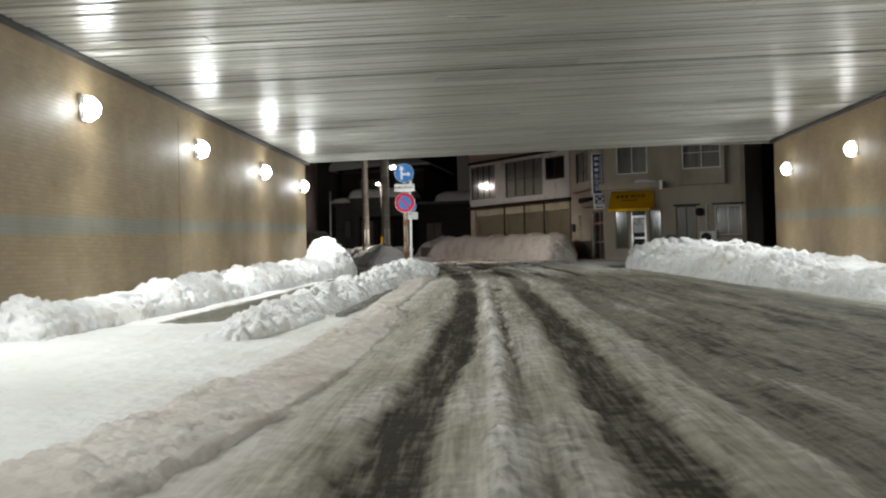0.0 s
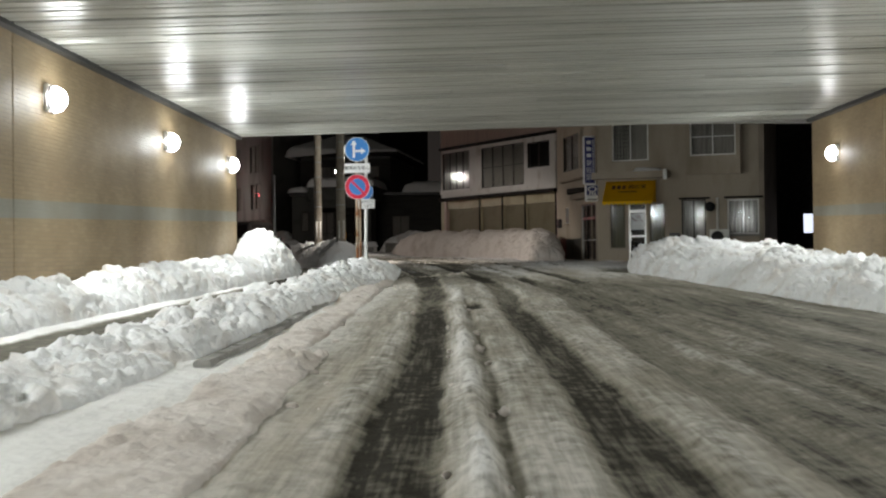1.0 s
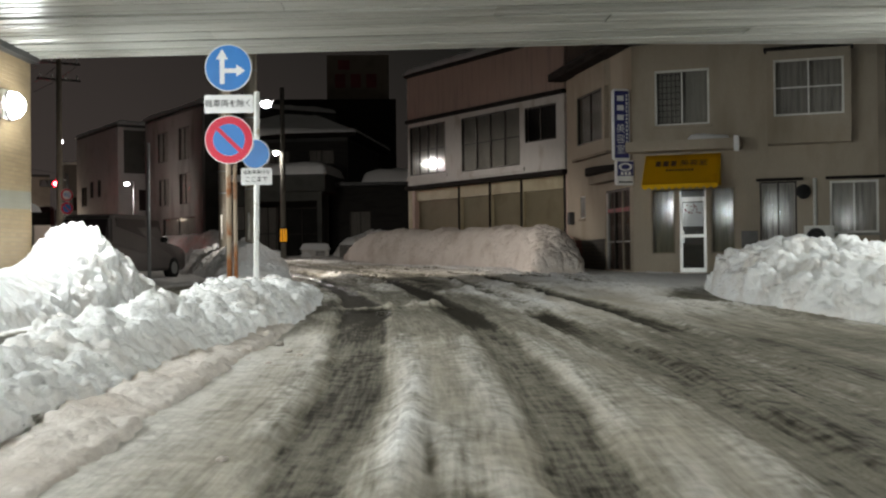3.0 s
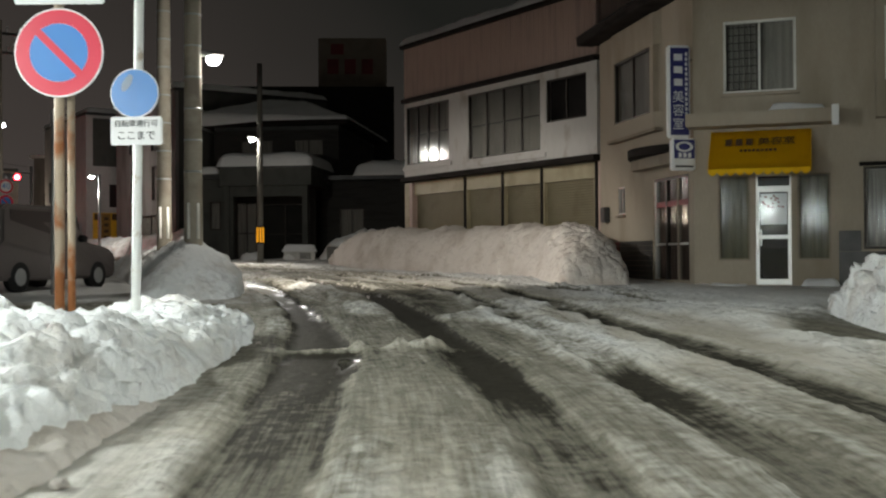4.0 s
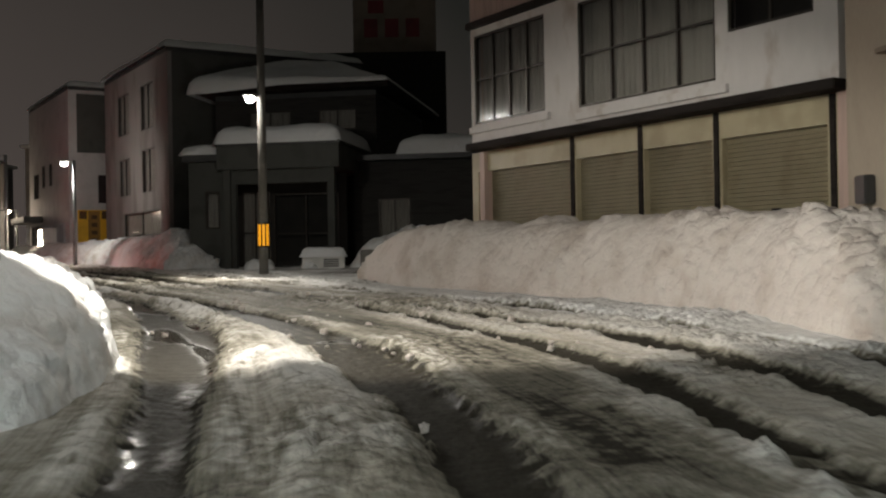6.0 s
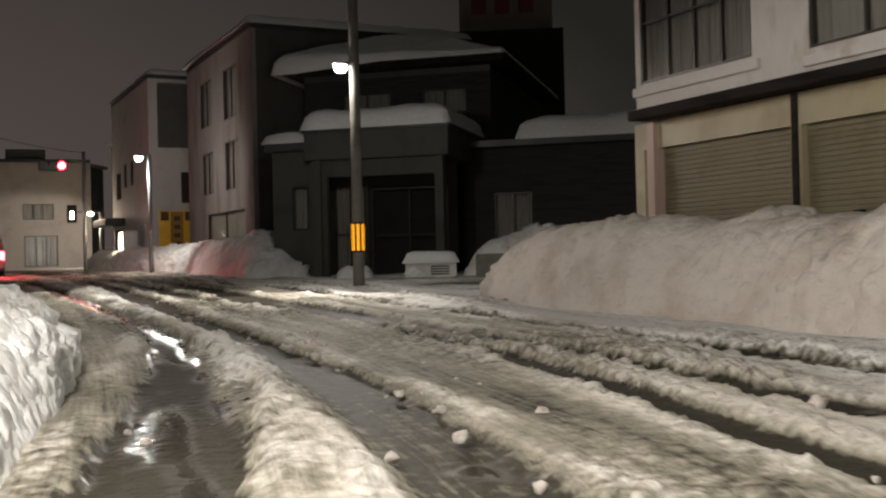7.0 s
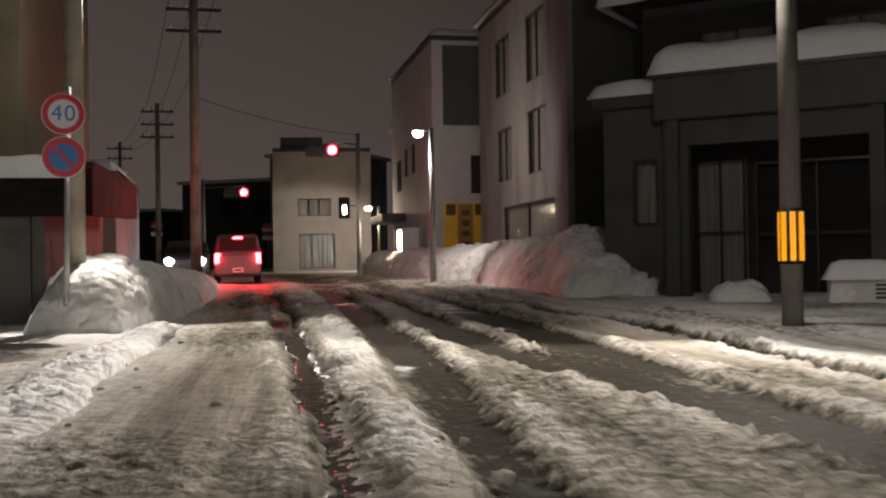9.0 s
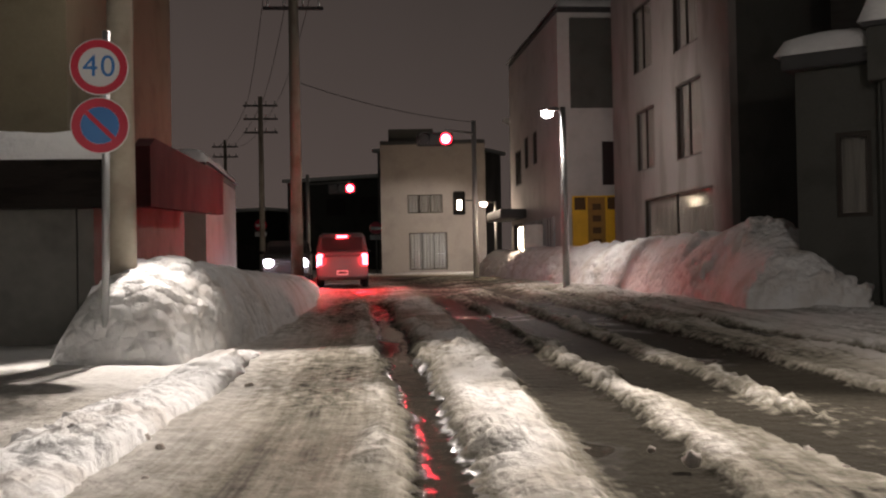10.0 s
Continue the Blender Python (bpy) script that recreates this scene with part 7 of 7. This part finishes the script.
# ---- vehicles ----
def vehicle(name, m, length, width, height, label, paint, bonnet=True, brake=False, head=False, group="vehicles"):
    """A small car; x forward, y left, z up from the ground, centred on m."""
    ob = thing(name, m.translation, label, "car", group)
    L, W_, H = length / 2, width / 2, height
    side = [(-L, 0.32), (-L + 0.02, 0.95), (-L + 0.12, 1.02), (-L + 0.28, H - 0.08), (-L + 0.5, H), (L - (1.75 if bonnet else 0.9), H), (L - (1.05 if bonnet else 0.42), 1.0), (L - 0.2, 0.88), (L, 0.7), (L, 0.32),
            (L - 0.1, 0.22), (-L + 0.1, 0.22)]
    bm = bmesh.new()
    prism(bm, side, -W_, W_, m)
    inv = m.inverted()
    for v in bm.verts:
        q = inv @ v.co
        if q.z > 1.05:
            q.y *= 0.88
            v.co = m @ q
    bmesh.ops.bevel(bm, geom=bm.edges[:], offset=0.06, segments=3, affect="EDGES", clamp_overlap=True)
    body = part("body", bm, paint, ob)
    for s in (-1, 1):
        for a, b in ((-L + 0.42, -0.15), (-0.07, L - (1.45 if bonnet else 0.8))):
            bm = bmesh.new()
            prism(bm, [(a, 1.06), (b + 0.2, 1.06), (b, H - 0.12), (a + 0.06, H - 0.12)], s * W_ * 0.90 - 0.025, s * W_ * 0.90 + 0.025, m)
            part("side_window", bm, LENS_DARK, body)
        for x in (-L + 0.68, L - 0.72):
            bm = bmesh.new()
            tube(bm, m @ Vector((x, s * (W_ - 0.18), 0.29)), m @ Vector((x, s * (W_ + 0.012), 0.29)), 0.29, sides=28)
            wheel = part("wheel", bm, BLACK, ob, "", True)
            bm = bmesh.new()
            tube(bm, m @ Vector((x, s * (W_ + 0.006), 0.29)), m @ Vector((x, s * (W_ + 0.02), 0.29)), 0.17, sides=20)
            part("rim", bm, POLE_GREY, wheel)
        bm = bmesh.new()
        soft_box(bm, -L - 0.012, -L + 0.1, s * (W_ - 0.1) - 0.09, s * (W_ - 0.1) + 0.09, 0.62, 0.98, m, 0.03)
        part("tail_light", bm, LAMP_PINK if brake else RED_PAINT, ob, "glowing brake light" if brake else "")
        bm = bmesh.new()
        soft_box(bm, L - 0.13, L + 0.012, s * (W_ - 0.22) - 0.16, s * (W_ - 0.22) + 0.16, 0.62, 0.8, m, 0.03)
        part("headlight", bm, LAMP_BLUE if head else LENS_DARK, ob, "lit headlight" if head else "")
        if head:
            bm = bmesh.new()
            ball(bm, m @ Vector((L + 0.02, s * (W_ - 0.22), 0.7)), 0.15)
            part("bulb_glass", bm, LAMP_BLUE, ob, "lit headlight glass", True)
        bm = bmesh.new()
        soft_box(bm, 0.55, 0.72, s * (W_ + 0.08) - 0.08, s * (W_ + 0.08) + 0.08, 1.0, 1.14, m, 0.03)
        part("mirror", bm, BLACK, ob)
    bm = bmesh.new()
    prism(bm, [(-L + 0.10, 1.08), (-L + 0.13, 1.08), (-L + 0.29, H - 0.14), (-L + 0.26, H - 0.14)], -W_ * 0.78, W_ * 0.78, m)
    part("rear_window", bm, LENS_DARK, body)
    bm = bmesh.new()
    prism(bm, [(L - (1.05 if bonnet else 0.42) - 0.02, 1.04), (L - (1.05 if bonnet else 0.42) + 0.03, 1.04), (L - (1.72 if bonnet else 0.87) + 0.02, H - 0.07), (L - (1.72 if bonnet else 0.87) - 0.03, H - 0.07)],
          -W_ * 0.8, W_ * 0.8, m)
    part("windscreen", bm, LENS_DARK, body)
    bm = bmesh.new()
    soft_box(bm, -L - 0.05, -L + 0.15, -W_ + 0.02, W_ - 0.02, 0.30, 0.52, m, 0.04)
    part("bumper", bm, paint, ob)
    bm = bmesh.new()
    soft_box(bm, -L - 0.062, -L - 0.05, -0.165, 0.165, 0.36, 0.5, m, 0.004)
    num = part("number_plate", bm, SIGN_WHITE, ob)
    bm = bmesh.new()
    box(bm, -L - 0.066, -L - 0.063, -0.12, 0.12, 0.40, 0.46, m)
    part("lettering_bar", bm, STEEL_DARK, num)
    if brake:
        bm = bmesh.new()
        soft_box(bm, -L + 0.2, -L + 0.3, -0.16, 0.16, H - 0.16, H - 0.09, m, 0.015)
        part("high_brake_light", bm, LAMP_PINK, ob, "glowing brake light")
        for s in (-1, 1):
            lamp("brake_light_glow", tuple(m @ Vector((-L - 0.5, s * (W_ - 0.12), 0.75))), 330, (1, 0.02, 0.035), 0.12, tuple(m @ Vector((-L - 6, s * (W_ - 0.12), -0.6))), 120, 0.8)
            lamp("brake_light_spill", tuple(m @ Vector((-L - 0.4, s * (W_ - 0.12), 0.8))), 14, (1, 0.02, 0.035), 0.12)
    if head:
        for s in (-1, 1):
            lamp("headlight_beam", tuple(m @ Vector((L + 0.15, s * (W_ - 0.22), 0.7))), 120, (0.8, 0.86, 1.0), 0.08, tuple(m @ Vector((L + 12, s * (W_ - 0.22), 0.0))), 60, 0.6)
    return ob


HEAD = math.atan2(SU.y, SU.x)
vehicle("car", Matrix.Translation((-22.55, 89.95, float(ground_z(89.95)))) @ Matrix.Rotation(HEAD, 4, "Z"), 3.4, 1.48, 1.6, "small pale car waiting with its brake lights on", CAR_RED, False, True)
vehicle("car", Matrix.Translation((-27.1, 93.8, float(ground_z(93.8)))) @ Matrix.Rotation(HEAD + math.pi, 4, "Z"), 3.9, 1.6, 1.5, "oncoming car with lit headlights", CAR_SILVER, True, False, True)
vehicle("van", Matrix.Translation((-6.28, 51.35, float(ground_z(51.35)))) @ Matrix.Rotation(radians(73), 4, "Z"), 4.1, 1.6, 1.72, "silver estate car parked on a snowy lot", CAR_SILVER, True)


# ---- overhead wires ----
def wire(a, b, sag, r=0.012):
    cu = bpy.data.curves.new("wire", "CURVE")
    cu.dimensions, cu.bevel_depth, cu.bevel_resolution = "3D", r, 1
    sp = cu.splines.new("POLY")
    sp.points.add(20)
    for k, p in enumerate(sp.points):
        t = k / 20
        q = Vector(a).lerp(Vector(b), t) - Vector((0, 0, sag * 4 * t * (1 - t)))
        p.co = (*q, 1)
    ob = new("overhead_wire", cu)
    cu.materials.append(BLACK)
    return tagged(ob, "thin black overhead wire between poles", "wire", "overhead wires")


for dx in (-0.8, 0.0, 0.8):
    wire((-13.95 + dx * 0.86, 71.05 + dx * 0.5, 10.4), (-24.4 + dx * 0.86, 90.3 + dx * 0.5, 12.0), 0.5)
    wire((-24.4 + dx * 0.86, 90.3 + dx * 0.5, 12.0), (-40.7 + dx * 0.86, 111.4 + dx * 0.5, 11.5), 0.6)
    wire((-40.7 + dx * 0.86, 111.4 + dx * 0.5, 11.5), (-54.8 + dx * 0.86, 126.7 + dx * 0.5, 11.5), 0.6)
wire((-24.4, 90.3, 8.3), (-21.2, 96.9, 7.5), 0.2)
